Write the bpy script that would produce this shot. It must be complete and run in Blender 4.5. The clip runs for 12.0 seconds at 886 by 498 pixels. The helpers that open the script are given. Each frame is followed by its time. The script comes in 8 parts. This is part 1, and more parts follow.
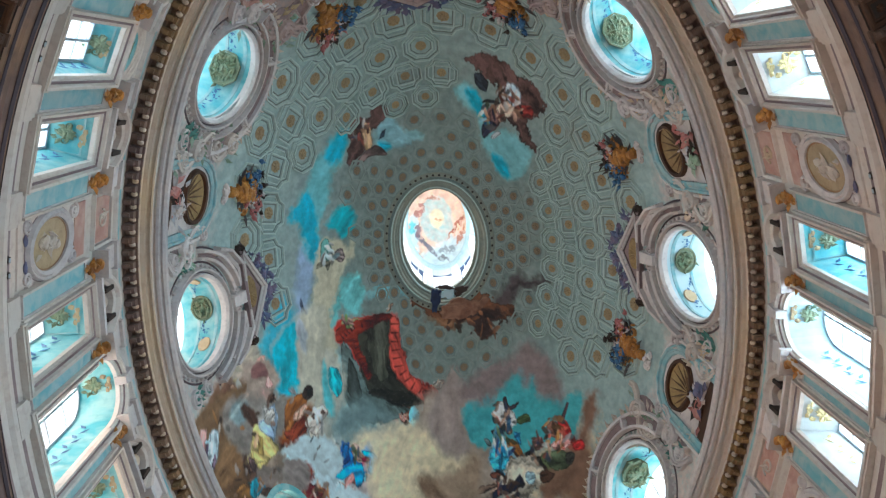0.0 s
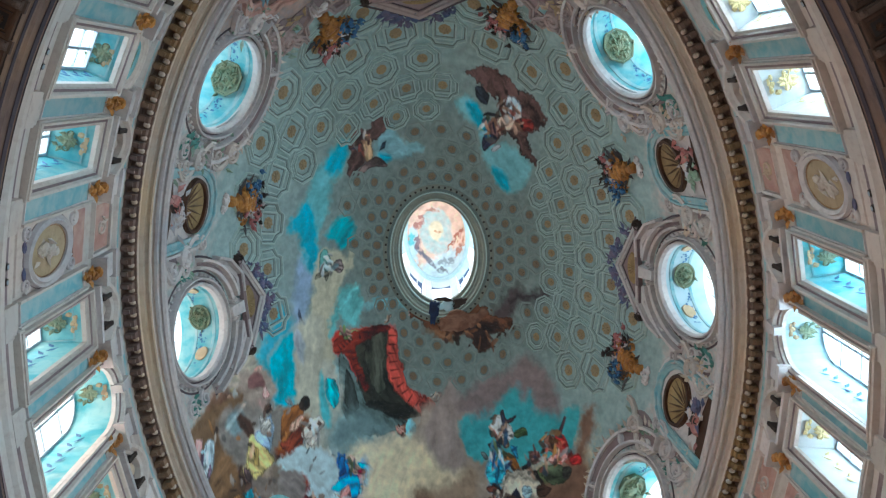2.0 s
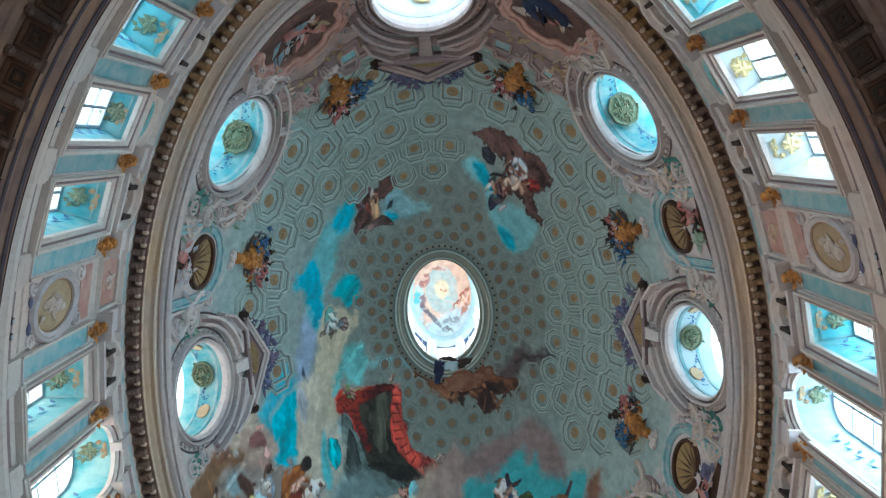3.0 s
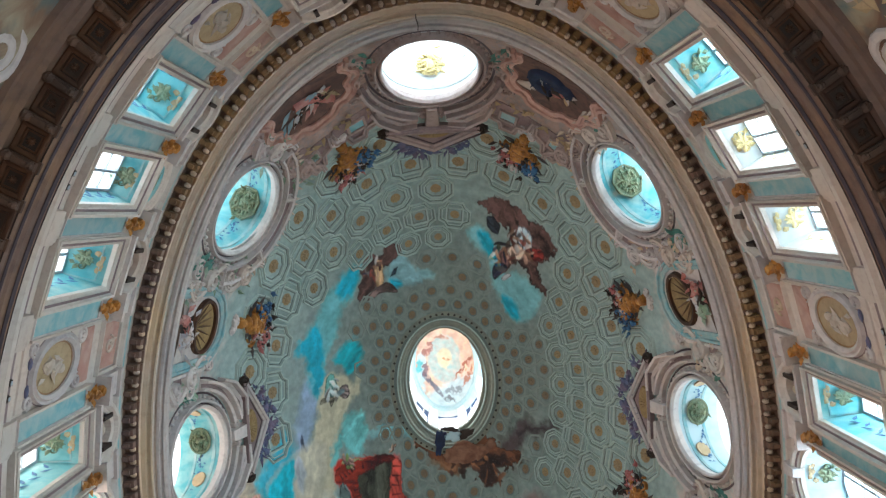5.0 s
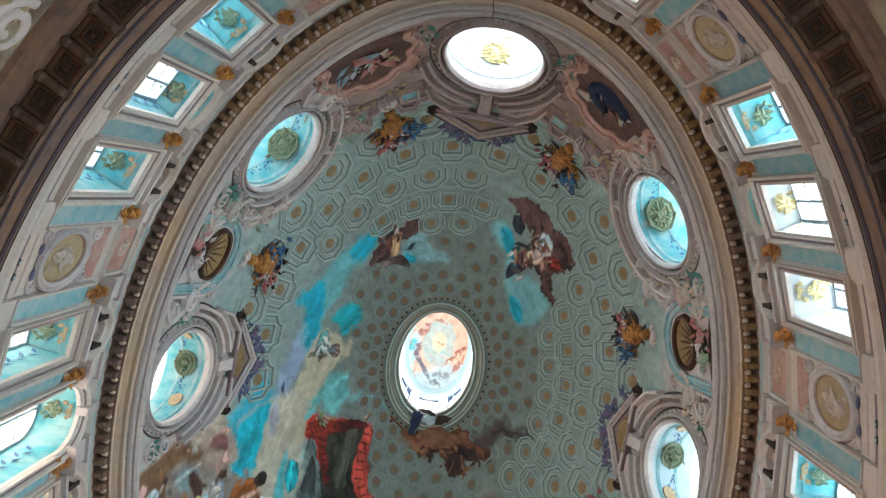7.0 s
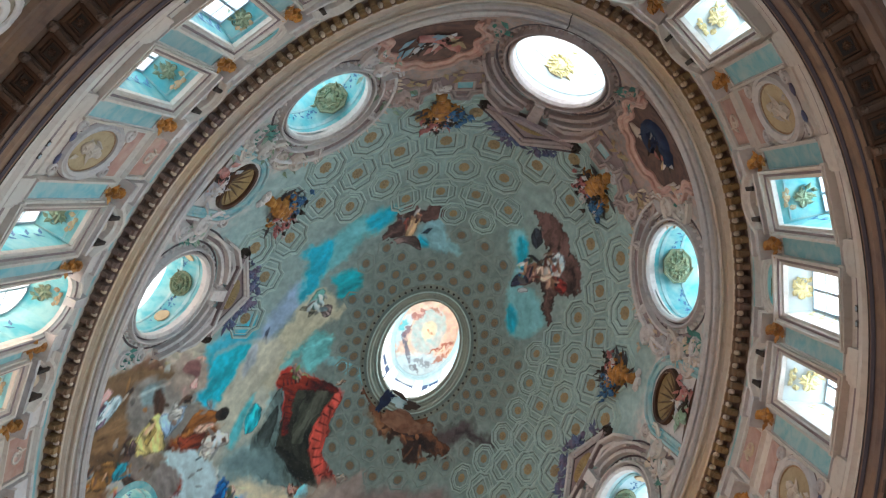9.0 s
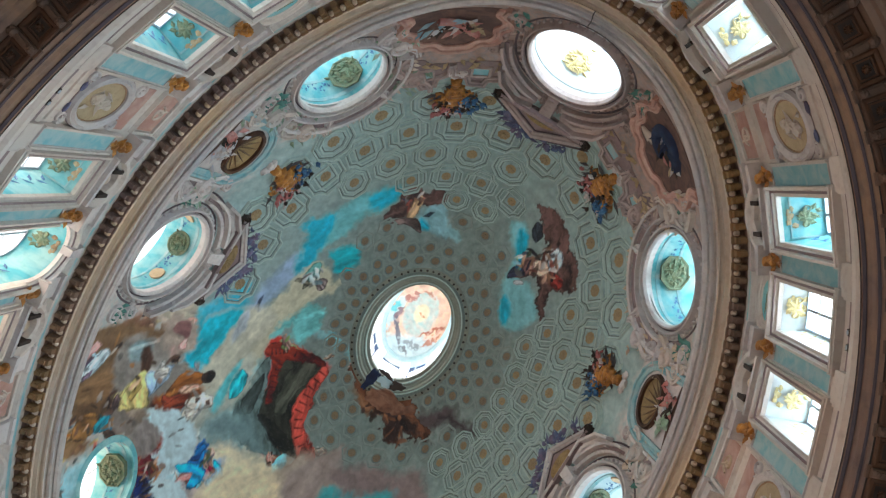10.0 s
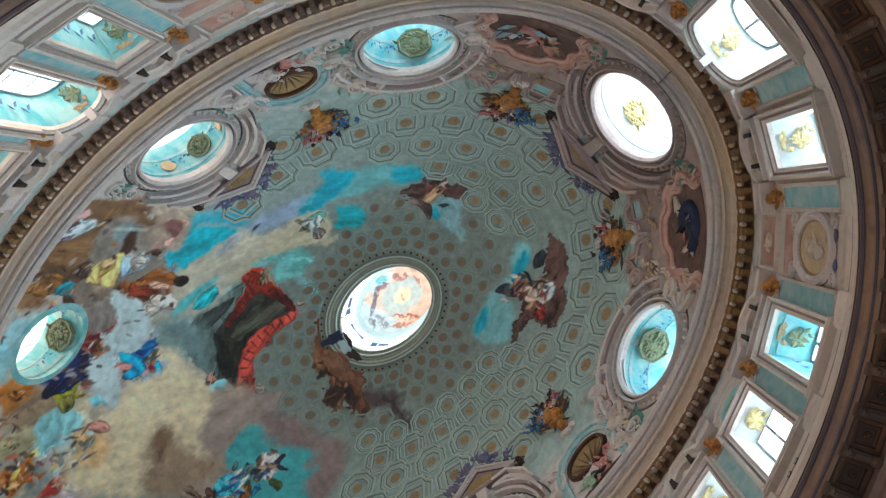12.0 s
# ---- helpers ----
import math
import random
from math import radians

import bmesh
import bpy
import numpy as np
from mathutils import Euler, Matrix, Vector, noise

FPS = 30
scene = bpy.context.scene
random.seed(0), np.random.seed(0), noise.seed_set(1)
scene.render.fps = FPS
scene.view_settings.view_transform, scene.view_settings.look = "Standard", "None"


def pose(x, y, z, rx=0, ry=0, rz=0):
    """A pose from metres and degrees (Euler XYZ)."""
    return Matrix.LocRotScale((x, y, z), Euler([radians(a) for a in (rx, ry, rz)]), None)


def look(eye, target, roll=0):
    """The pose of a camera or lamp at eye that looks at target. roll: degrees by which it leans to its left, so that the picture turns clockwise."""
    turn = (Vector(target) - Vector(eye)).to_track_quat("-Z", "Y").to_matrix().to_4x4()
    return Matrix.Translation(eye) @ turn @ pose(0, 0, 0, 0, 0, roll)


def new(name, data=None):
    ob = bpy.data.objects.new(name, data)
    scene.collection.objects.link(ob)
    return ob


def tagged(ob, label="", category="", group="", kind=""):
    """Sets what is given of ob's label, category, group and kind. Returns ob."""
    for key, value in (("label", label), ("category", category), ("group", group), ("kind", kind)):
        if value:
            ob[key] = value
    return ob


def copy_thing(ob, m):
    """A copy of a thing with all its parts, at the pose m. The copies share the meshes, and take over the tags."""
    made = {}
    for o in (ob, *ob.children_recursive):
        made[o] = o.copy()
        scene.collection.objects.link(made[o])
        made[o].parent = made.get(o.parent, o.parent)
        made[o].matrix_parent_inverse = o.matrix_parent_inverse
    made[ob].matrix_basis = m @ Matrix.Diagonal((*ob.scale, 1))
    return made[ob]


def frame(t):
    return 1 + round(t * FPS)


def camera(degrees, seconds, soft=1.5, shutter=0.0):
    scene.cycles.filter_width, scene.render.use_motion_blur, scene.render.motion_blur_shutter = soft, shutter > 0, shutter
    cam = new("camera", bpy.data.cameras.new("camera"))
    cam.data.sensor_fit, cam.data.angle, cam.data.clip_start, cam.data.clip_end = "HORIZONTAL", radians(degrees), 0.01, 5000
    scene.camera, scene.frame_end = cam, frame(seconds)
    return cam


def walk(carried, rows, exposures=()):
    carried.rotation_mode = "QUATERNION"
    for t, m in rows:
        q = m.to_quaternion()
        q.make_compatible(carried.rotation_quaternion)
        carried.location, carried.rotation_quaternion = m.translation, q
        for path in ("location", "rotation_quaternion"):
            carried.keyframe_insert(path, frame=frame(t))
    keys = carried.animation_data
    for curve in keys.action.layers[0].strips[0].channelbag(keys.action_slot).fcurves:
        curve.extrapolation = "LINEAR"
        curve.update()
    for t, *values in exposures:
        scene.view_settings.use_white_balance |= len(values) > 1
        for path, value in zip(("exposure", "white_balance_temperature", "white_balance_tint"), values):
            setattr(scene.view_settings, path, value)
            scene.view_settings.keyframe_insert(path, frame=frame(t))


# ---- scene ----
cam = camera(60.0, 12.0, soft=1.3)
EYE = (-0.23, -9.92, 1.6)
ROWS = [
    (0, 166.97, 1.77, 5.36), (0.5, 166.99, 1.78, 5.40), (1, 166.86, 1.71, 5.25), (1.5, 166.87, 1.75, 4.99),
    (2, 167.85, 1.68, 4.64), (2.5, 170.04, 1.53, 4.16), (3, 172.22, 1.15, 4.13), (3.5, 174.68, 0.98, 4.01),
    (3.7, 175.48, 0.95, 4.04), (5.5, 177.31, 0.60, 1.88), (6, 176.68, -0.01, -1.77), (6.5, 176.27, -0.71, -6.14),
    (7, 176.22, -1.46, -10.51), (9, 176.19, -3.47, -25.76), (9.5, 176.06, -3.76, -27.90), (10, 175.42, -3.82, -31.23),
    (10.5, 174.95, -3.92, -34.96), (11, 174.48, -4.18, -39.86), (11.5, 175.27, -5.16, -45.46), (12, 176.53, -5.32, -51.51)]
EXPOSURE = 0.51
LOOK = [(0, 0.0, 6150, 8), (0.5, -0.06, 6080, 7), (1.5, -0.1, 5980, 6), (2.5, -0.14, 5750, 4), (3, -0.12, 5750, 4), (3.7, -0.08, 6120, 7), (5.5, 0.0, 6450, 9), (12, 0.0, 6420, 9)]
walk(cam, [(t, pose(*EYE, rx, ry, rz)) for t, rx, ry, rz in ROWS], [(t, EXPOSURE + e, k, tint) for t, e, k, tint in LOOK])

# ---- daylight ----
world = bpy.data.worlds.new("sky")
world.use_nodes = True
scene.world = world
sky = world.node_tree.nodes.new("ShaderNodeTexSky")
sky.sky_type, sky.sun_disc = "NISHITA", False
sky.sun_elevation, sky.sun_rotation = radians(52), radians(125)
world.node_tree.links.new(sky.outputs[0], world.node_tree.nodes["Background"].inputs[0])
world.node_tree.nodes["Background"].inputs[1].default_value = 0.1
sun_data = bpy.data.lights.new("sun", "SUN")
sun_data.energy, sun_data.angle, sun_data.color = 3.0, radians(0.5), (1.0, 0.95, 0.87)
sun = new("sun", sun_data)
SUN_DIR = Vector((0.72, -0.55, 1.15)).normalized()
sun.matrix_world = look(SUN_DIR * 90, (0, 0, 20))
SKYLIGHT = 21.5          # radiance-like strength of the windows' daylight, W per square metre


def daylight(m, w, h, ahead, ellipse=False, share=1.0, boost=1.35):
    """Skylight of one opening: an area lamp in its outer plane. ahead: the level way in which the window looks out."""
    gain = 1.0 + boost * max(0.0, ahead.normalized().dot(Vector((0.8, -0.6, 0))))
    data = bpy.data.lights.new("window_daylight", "AREA")
    data.shape = "ELLIPSE" if ellipse else "RECTANGLE"
    data.size, data.size_y = w, h
    data.energy = SKYLIGHT * share * gain * w * h * (1 - 0.3 * max(0.0, ahead.normalized().y))
    # cool sky tint; an added warm tint on north-west windows reddens the south end
    warm = max(0.0, min(1.0, 0.06 + 1.15 * ahead.normalized().dot(Vector((-0.5, 0.87, 0)))))
    data.color = tuple(c * (1 - warm) + w_ * warm for c, w_ in zip((0.73, 0.965, 1.14), (1.5, 0.84, 0.50)))
    new("window_daylight", data).matrix_world = m


# ---- materials ----
def node_mat(name, rough=0.7, metal=0.0):
    m = bpy.data.materials.new(name)
    m.use_nodes = True
    b = m.node_tree.nodes["Principled BSDF"]
    b.inputs["Roughness"].default_value, b.inputs["Metallic"].default_value = rough, metal
    return m, m.node_tree, b


def mix(nt, fac, a, b, mode="MIX"):
    n = nt.nodes.new("ShaderNodeMix")
    n.data_type, n.blend_type = "RGBA", mode
    for sock, v in ((n.inputs[0], fac), (n.inputs[6], a), (n.inputs[7], b)):
        if isinstance(v, bpy.types.NodeSocket):
            nt.links.new(v, sock)
        elif isinstance(v, (int, float)):
            sock.default_value = v
        else:
            sock.default_value = (*v, 1)
    return n.outputs[2]


def noise_fac(nt, scale, detail=4, lo=0.35, hi=0.65, distort=0.0):
    geo = nt.nodes.new("ShaderNodeNewGeometry")
    n = nt.nodes.new("ShaderNodeTexNoise")
    n.inputs["Scale"].default_value, n.inputs["Detail"].default_value = scale, detail
    n.inputs["Distortion"].default_value = distort
    nt.links.new(geo.outputs["Position"], n.inputs["Vector"])
    r = nt.nodes.new("ShaderNodeMapRange")
    r.inputs[1].default_value, r.inputs[2].default_value = lo, hi
    nt.links.new(n.outputs[0], r.inputs[0])
    return r.outputs[0]


def relief(nt, b, scale, strength, dist=0.02):
    bump = nt.nodes.new("ShaderNodeBump")
    bump.inputs["Strength"].default_value, bump.inputs["Distance"].default_value = strength, dist
    nt.links.new(noise_fac(nt, scale, 6, 0.2, 0.8), bump.inputs["Height"])
    nt.links.new(bump.outputs[0], b.inputs["Normal"])


def surface(name, base, second, stain, rough=0.7, metal=0.0, big=0.6, fine=6.0, bump=0.35, distort=0.0, wear=0.55):
    """A surface with a broad mottling of two colours, a finer stain, and relief."""
    m, nt, b = node_mat(name, rough, metal)
    c = mix(nt, noise_fac(nt, big, 4, distort=distort), base, second)
    dirt = nt.nodes.new("ShaderNodeMath")
    dirt.operation = "MULTIPLY"
    dirt.inputs[1].default_value = wear
    nt.links.new(noise_fac(nt, fine, 6, 0.5, 0.8), dirt.inputs[0])
    c = mix(nt, dirt.outputs[0], c, stain)
    info = nt.nodes.new("ShaderNodeObjectInfo")
    r = nt.nodes.new("ShaderNodeMapRange")
    r.inputs[3].default_value, r.inputs[4].default_value = 0.86, 1.1
    nt.links.new(info.outputs["Random"], r.inputs[0])
    c = mix(nt, 1.0, c, r.outputs[0], "MULTIPLY")
    nt.links.new(c, b.inputs["Base Color"])
    relief(nt, b, fine * 2, bump)
    return m


STUCCO = surface("rose_stucco", (0.60, 0.49, 0.41), (0.54, 0.505, 0.46), (0.30, 0.19, 0.15), big=0.3, fine=4.0, wear=0.4)
PALE = surface("pale_stucco", (0.62, 0.54, 0.49), (0.50, 0.46, 0.45), (0.24, 0.17, 0.15), big=0.5, fine=4.0, wear=0.4)
LIP = surface("honey_stucco", (0.62, 0.46, 0.30), (0.54, 0.46, 0.40), (0.30, 0.18, 0.12), big=0.2, fine=3.0, wear=0.4)
OCHRE = surface("ochre_stucco", (0.34, 0.19, 0.07), (0.26, 0.15, 0.11), (0.13, 0.07, 0.04), big=0.25)
MAUVE = surface("mauve_stucco", (0.215, 0.15, 0.15), (0.28, 0.20, 0.19), (0.11, 0.07, 0.07), big=0.8)
# trompe-l'oeil outlines that also paint the mouldings' shadow lines
SHADE_LINE = surface("shade_line_paint", (0.06, 0.04, 0.045), (0.10, 0.065, 0.07), (0.03, 0.02, 0.025), big=1.5)
TEAL = surface("teal_marble", (0.14, 0.38, 0.42), (0.34, 0.46, 0.45), (0.5, 0.54, 0.48), 0.45, big=1.1, fine=2.5, bump=0.08, distort=1.4)
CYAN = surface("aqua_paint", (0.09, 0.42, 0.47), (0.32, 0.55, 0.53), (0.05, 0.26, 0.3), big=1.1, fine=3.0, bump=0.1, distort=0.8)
# these two also serve as sunlit aqua reveals, with sunlight in their colour
WHITE = surface("white_and_sunlit_plaster", (0.42, 0.53, 0.55), (0.36, 0.52, 0.55), (0.28, 0.42, 0.45), big=1.5, fine=3.0, bump=0.1)
CHALK = surface("chalk_and_sunlit_plaster", (0.62, 0.64, 0.62), (0.56, 0.6, 0.6), (0.45, 0.5, 0.5), big=1.5, fine=3.0, bump=0.1)
LEAFT = surface("teal_green_leaf", (0.05, 0.17, 0.13), (0.09, 0.24, 0.2), (0.03, 0.08, 0.07), big=2.0, fine=6.0)
GOLD = surface("gilded_stucco", (0.56, 0.25, 0.05), (0.3, 0.12, 0.03), (0.12, 0.05, 0.02), 0.45, 0.25, big=3.0, fine=9.0, bump=0.6)
PARCH = surface("parchment_plaster", (0.46, 0.34, 0.2), (0.4, 0.29, 0.16), (0.24, 0.15, 0.08), big=2.0, fine=7.0)
# gilt as strong sunlight washes it out, put into the colour
GILT_LIT = surface("sunlit_gilt", (0.62, 0.5, 0.24), (0.56, 0.44, 0.2), (0.4, 0.3, 0.14), big=2.0, fine=7.0)
SHELLM = surface("shell_plaster", (0.36, 0.24, 0.10), (0.28, 0.18, 0.07), (0.14, 0.08, 0.04), big=2.0, fine=7.0)
SHELLD = surface("shell_groove_plaster", (0.15, 0.085, 0.035), (0.12, 0.065, 0.03), (0.06, 0.03, 0.02), big=2.0, fine=7.0)
ROSE = surface("rose_marble", (0.44, 0.22, 0.17), (0.52, 0.33, 0.26), (0.26, 0.11, 0.1), 0.5, big=1.3, fine=3.0, bump=0.1, distort=1.2)
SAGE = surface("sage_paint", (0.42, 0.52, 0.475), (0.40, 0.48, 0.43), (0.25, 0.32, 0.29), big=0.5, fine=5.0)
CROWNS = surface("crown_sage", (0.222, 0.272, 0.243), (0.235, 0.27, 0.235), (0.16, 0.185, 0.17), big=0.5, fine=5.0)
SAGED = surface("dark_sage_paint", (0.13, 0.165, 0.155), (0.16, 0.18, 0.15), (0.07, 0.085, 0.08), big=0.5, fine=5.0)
ROSEG = surface("rosette_gilt", (0.34, 0.23, 0.11), (0.27, 0.19, 0.10), (0.12, 0.075, 0.045), big=1.0, fine=10.0)
BROWNC = surface("brown_gilt_stucco", (0.235, 0.135, 0.08), (0.15, 0.095, 0.08), (0.05, 0.03, 0.03), big=0.5, fine=3.0)
DENTB = surface("dentil_ground", (0.50, 0.40, 0.30), (0.46, 0.41, 0.38), (0.22, 0.14, 0.11), big=0.3, fine=3.0)
DENTIL = surface("dentil_brown", (0.30, 0.17, 0.06), (0.16, 0.10, 0.09), (0.07, 0.04, 0.03), big=0.12, fine=3.0)
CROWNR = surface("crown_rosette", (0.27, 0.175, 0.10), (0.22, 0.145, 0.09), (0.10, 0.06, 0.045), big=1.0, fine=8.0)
NICHEB = surface("niche_brown", (0.08, 0.04, 0.032), (0.17, 0.085, 0.06), (0.03, 0.016, 0.014), big=1.1, fine=4.0, distort=1.2)
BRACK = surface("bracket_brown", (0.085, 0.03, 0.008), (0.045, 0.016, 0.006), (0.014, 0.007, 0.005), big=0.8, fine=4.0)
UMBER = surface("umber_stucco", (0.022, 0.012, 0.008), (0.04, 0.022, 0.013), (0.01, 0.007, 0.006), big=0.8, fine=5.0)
DARKW = surface("dusky_fresco", (0.34, 0.29, 0.2), (0.17, 0.08, 0.045), (0.05, 0.13, 0.15), big=0.7, fine=1.6, distort=2.0, wear=0.9)
FLOORM = surface("floor_marble", (0.46, 0.4, 0.34), (0.54, 0.47, 0.4), (0.3, 0.23, 0.2), 0.35, big=0.8, fine=2.0, bump=0.05)
LEAD = surface("window_lead", (0.30, 0.36, 0.40), (0.36, 0.42, 0.46), (0.22, 0.26, 0.3), 0.5, big=2.0)
GREENG = surface("green_gilt", (0.11, 0.17, 0.10), (0.18, 0.19, 0.10), (0.035, 0.06, 0.04), 0.5, big=4.0, fine=12.0, bump=0.7)
FLOWER_B = surface("blue_petals", (0.05, 0.18, 0.32), (0.03, 0.08, 0.20), (0.20, 0.30, 0.42), big=6.0, fine=14.0)
FLOWER_D = surface("dark_leaves", (0.05, 0.05, 0.06), (0.10, 0.08, 0.07), (0.12, 0.16, 0.12), big=6.0, fine=14.0)
FLOWER_R = surface("rose_petals", (0.40, 0.13, 0.12), (0.30, 0.08, 0.08), (0.55, 0.36, 0.34), big=6.0, fine=14.0)
LILAC = surface("lilac_drapery", (0.09, 0.13, 0.24), (0.18, 0.13, 0.19), (0.03, 0.06, 0.11), big=1.6, fine=4.0)
NAVY = surface("navy_drapery", (0.003, 0.01, 0.04), (0.006, 0.022, 0.07), (0.004, 0.006, 0.02), big=2.5, fine=7.0)
REDD = surface("crimson_drapery", (0.42, 0.13, 0.11), (0.50, 0.26, 0.22), (0.22, 0.06, 0.06), big=2.5, fine=7.0)
GREEND = surface("green_drapery", (0.22, 0.34, 0.22), (0.40, 0.46, 0.38), (0.10, 0.16, 0.10), big=2.5, fine=7.0)
CLOUDM = surface("brown_cloud_stucco", (0.16, 0.06, 0.03), (0.27, 0.13, 0.075), (0.06, 0.03, 0.024), big=1.6, fine=4.0, distort=1.0)
FLESH = surface("pale_drapery", (0.56, 0.44, 0.36), (0.48, 0.50, 0.54), (0.36, 0.24, 0.18), big=2.5, fine=7.0)

PANE, nt_, b_ = node_mat("window_glass", 0.05)
tr_, gl_, mx_ = (nt_.nodes.new(k) for k in ("ShaderNodeBsdfTransparent", "ShaderNodeBsdfGlossy", "ShaderNodeMixShader"))
mx_.inputs[0].default_value, gl_.inputs["Roughness"].default_value = 0.05, 0.05
nt_.links.new(tr_.outputs[0], mx_.inputs[1])
nt_.links.new(gl_.outputs[0], mx_.inputs[2])
nt_.links.new(mx_.outputs[0], nt_.nodes["Material Output"].inputs[0])

FRESCO, nt_, b_ = node_mat("fresco", 0.85)
at_ = nt_.nodes.new("ShaderNodeVertexColor")
at_.layer_name = "paint"
r_ = nt_.nodes.new("ShaderNodeMapRange")
r_.inputs[3].default_value, r_.inputs[4].default_value = 0.84, 1.14
nt_.links.new(noise_fac(nt_, 2.5, 6, 0.3, 0.7), r_.inputs[0])
c_ = mix(nt_, 1.0, at_.outputs[0], r_.outputs[0], "MULTIPLY")
c_ = mix(nt_, noise_fac(nt_, 16.0, 3, 0.6, 1.3), c_, (0.35, 0.33, 0.29))
nt_.links.new(c_, b_.inputs["Base Color"])
relief(nt_, b_, 9.0, 0.25)


SKYCARD, nt_, b_ = node_mat("bright_sky")
em_ = nt_.nodes.new("ShaderNodeEmission")
em_.inputs[0].default_value, em_.inputs[1].default_value = (0.92, 0.97, 1.0, 1), 1.8
nt_.links.new(em_.outputs[0], nt_.nodes["Material Output"].inputs[0])
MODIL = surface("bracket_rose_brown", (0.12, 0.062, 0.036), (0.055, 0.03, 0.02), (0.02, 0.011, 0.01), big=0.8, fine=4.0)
VIOLET = surface("violet_black_paint", (0.04, 0.028, 0.036), (0.065, 0.045, 0.055), (0.02, 0.015, 0.02), big=0.6, fine=3.0)
RIBBON = surface("faded_blue_ribbon", (0.22, 0.38, 0.46), (0.3, 0.44, 0.5), (0.08, 0.14, 0.2), big=2.0, fine=5.0)
ROSEP = surface("rose_grey_stucco", (0.43, 0.315, 0.275), (0.35, 0.28, 0.265), (0.18, 0.11, 0.1), big=0.5, fine=4.0)
OLIVE = surface("olive_stucco", (0.20, 0.22, 0.18), (0.26, 0.26, 0.20), (0.11, 0.12, 0.10), big=1.0, fine=5.0)


# ---- geometry helpers ----
class Shape:
    """Collects faces in a flat (u, v, w) space: u along, v up, w out of the surface."""

    def __init__(self):
        self.v, self.f = [], []

    def add(self, verts, faces):
        n = len(self.v)
        self.v += [tuple(p) for p in verts]
        self.f += [tuple(n + i for i in f) for f in faces]
        return self

    def box(self, u0, u1, v0, v1, w0, w1):
        vs = [(u, v, w) for w in (w0, w1) for v in (v0, v1) for u in (u0, u1)]
        return self.add(vs, [(0, 2, 3, 1), (4, 5, 7, 6), (0, 1, 5, 4), (2, 6, 7, 3), (0, 4, 6, 2), (1, 3, 7, 5)])

    def slab(self, outline, w0, w1, grow=0.0):
        """A plate over an outline, its top drawn in by grow for a bevel."""
        n = len(outline)
        cu, cv = sum(p[0] for p in outline) / n, sum(p[1] for p in outline) / n
        top = [(cu + (u - cu) * (1 - grow), cv + (v - cv) * (1 - grow), w1) for u, v in outline]
        vs = [(u, v, w0) for u, v in outline] + top
        return self.add(vs, [(i, (i + 1) % n, n + (i + 1) % n, n + i) for i in range(n)] + [tuple(range(n, 2 * n))])

    def sheet(self, outline, w0, w1, rings=6):
        """A thin plate that is fine enough to follow a curved face."""
        pts = []
        for a, b in zip(outline, outline[1:] + outline[:1]):
            m = max(1, int(math.hypot(b[0] - a[0], b[1] - a[1]) / 0.25))
            pts += [(a[0] + (b[0] - a[0]) * j / m, a[1] + (b[1] - a[1]) * j / m) for j in range(m)]
        n = len(pts)
        cu, cv = sum(p[0] for p in pts) / n, sum(p[1] for p in pts) / n
        vs = [(u, v, w0) for u, v in pts]
        for k in range(rings):
            q = 1 - k / rings
            vs += [(cu + (u - cu) * q, cv + (v - cv) * q, w1) for u, v in pts]
        vs.append((cu, cv, w1))
        fs = [(k * n + i, k * n + (i + 1) % n, (k + 1) * n + (i + 1) % n, (k + 1) * n + i) for k in range(rings) for i in range(n)]
        fs += [(rings * n + i, rings * n + (i + 1) % n, len(vs) - 1) for i in range(n)]
        return self.add(vs, fs)

    def sweep(self, path, profile, closed=True):
        """A moulding: a profile of (offset to the left of the way, height) along a path in the surface."""
        n, k = len(path), len(profile)
        rings = []
        for i in range(n):
            a = path[(i - 1) % n] if closed or i else path[i]
            b = path[(i + 1) % n] if closed or i < n - 1 else path[i]
            p = path[i]
            d1 = Vector((p[0] - a[0], p[1] - a[1]))
            d2 = Vector((b[0] - p[0], b[1] - p[1]))
            d1 = d1.normalized() if d1.length > 1e-9 else d2.normalized()
            d2 = d2.normalized() if d2.length > 1e-9 else d1
            t = (d1 + d2).normalized() if (d1 + d2).length > 1e-6 else d1
            c = max(0.45, t.dot(d1))
            nx, ny = -t.y / c, t.x / c
            rings.append([(p[0] + nx * o, p[1] + ny * o, w) for o, w in profile])
        vs = [q for r in rings for q in r]
        fs = [(i * k + j, i * k + j + 1, (i + 1) % n * k + j + 1, (i + 1) % n * k + j)
              for i in range(n if closed else n - 1) for j in range(k - 1)]
        if not closed:
            fs += [tuple(range(k)), tuple((n - 1) * k + j for j in reversed(range(k)))]
        return self.add(vs, fs)

    def lump(self, c, r, seed=0, rings=4, segs=7, rough=0.25):
        """An uneven rounded lump with its own radii (ru, rv, rw)."""
        rnd = random.Random(seed)
        vs, fs = [], []
        for i in range(rings + 1):
            la = math.pi * i / rings - math.pi / 2
            for j in range(segs):
                lo = 2 * math.pi * (j + 0.5 * (i % 2)) / segs
                q = 1 + rnd.uniform(-rough, rough)
                vs.append((c[0] + r[0] * q * math.cos(la) * math.cos(lo), c[1] + r[1] * q * math.cos(la) * math.sin(lo), c[2] + r[2] * math.sin(la)))
        for i in range(rings):
            for j in range(segs):
                fs.append((i * segs + j, i * segs + (j + 1) % segs, (i + 1) * segs + (j + 1) % segs, (i + 1) * segs + j))
        return self.add(vs, fs)

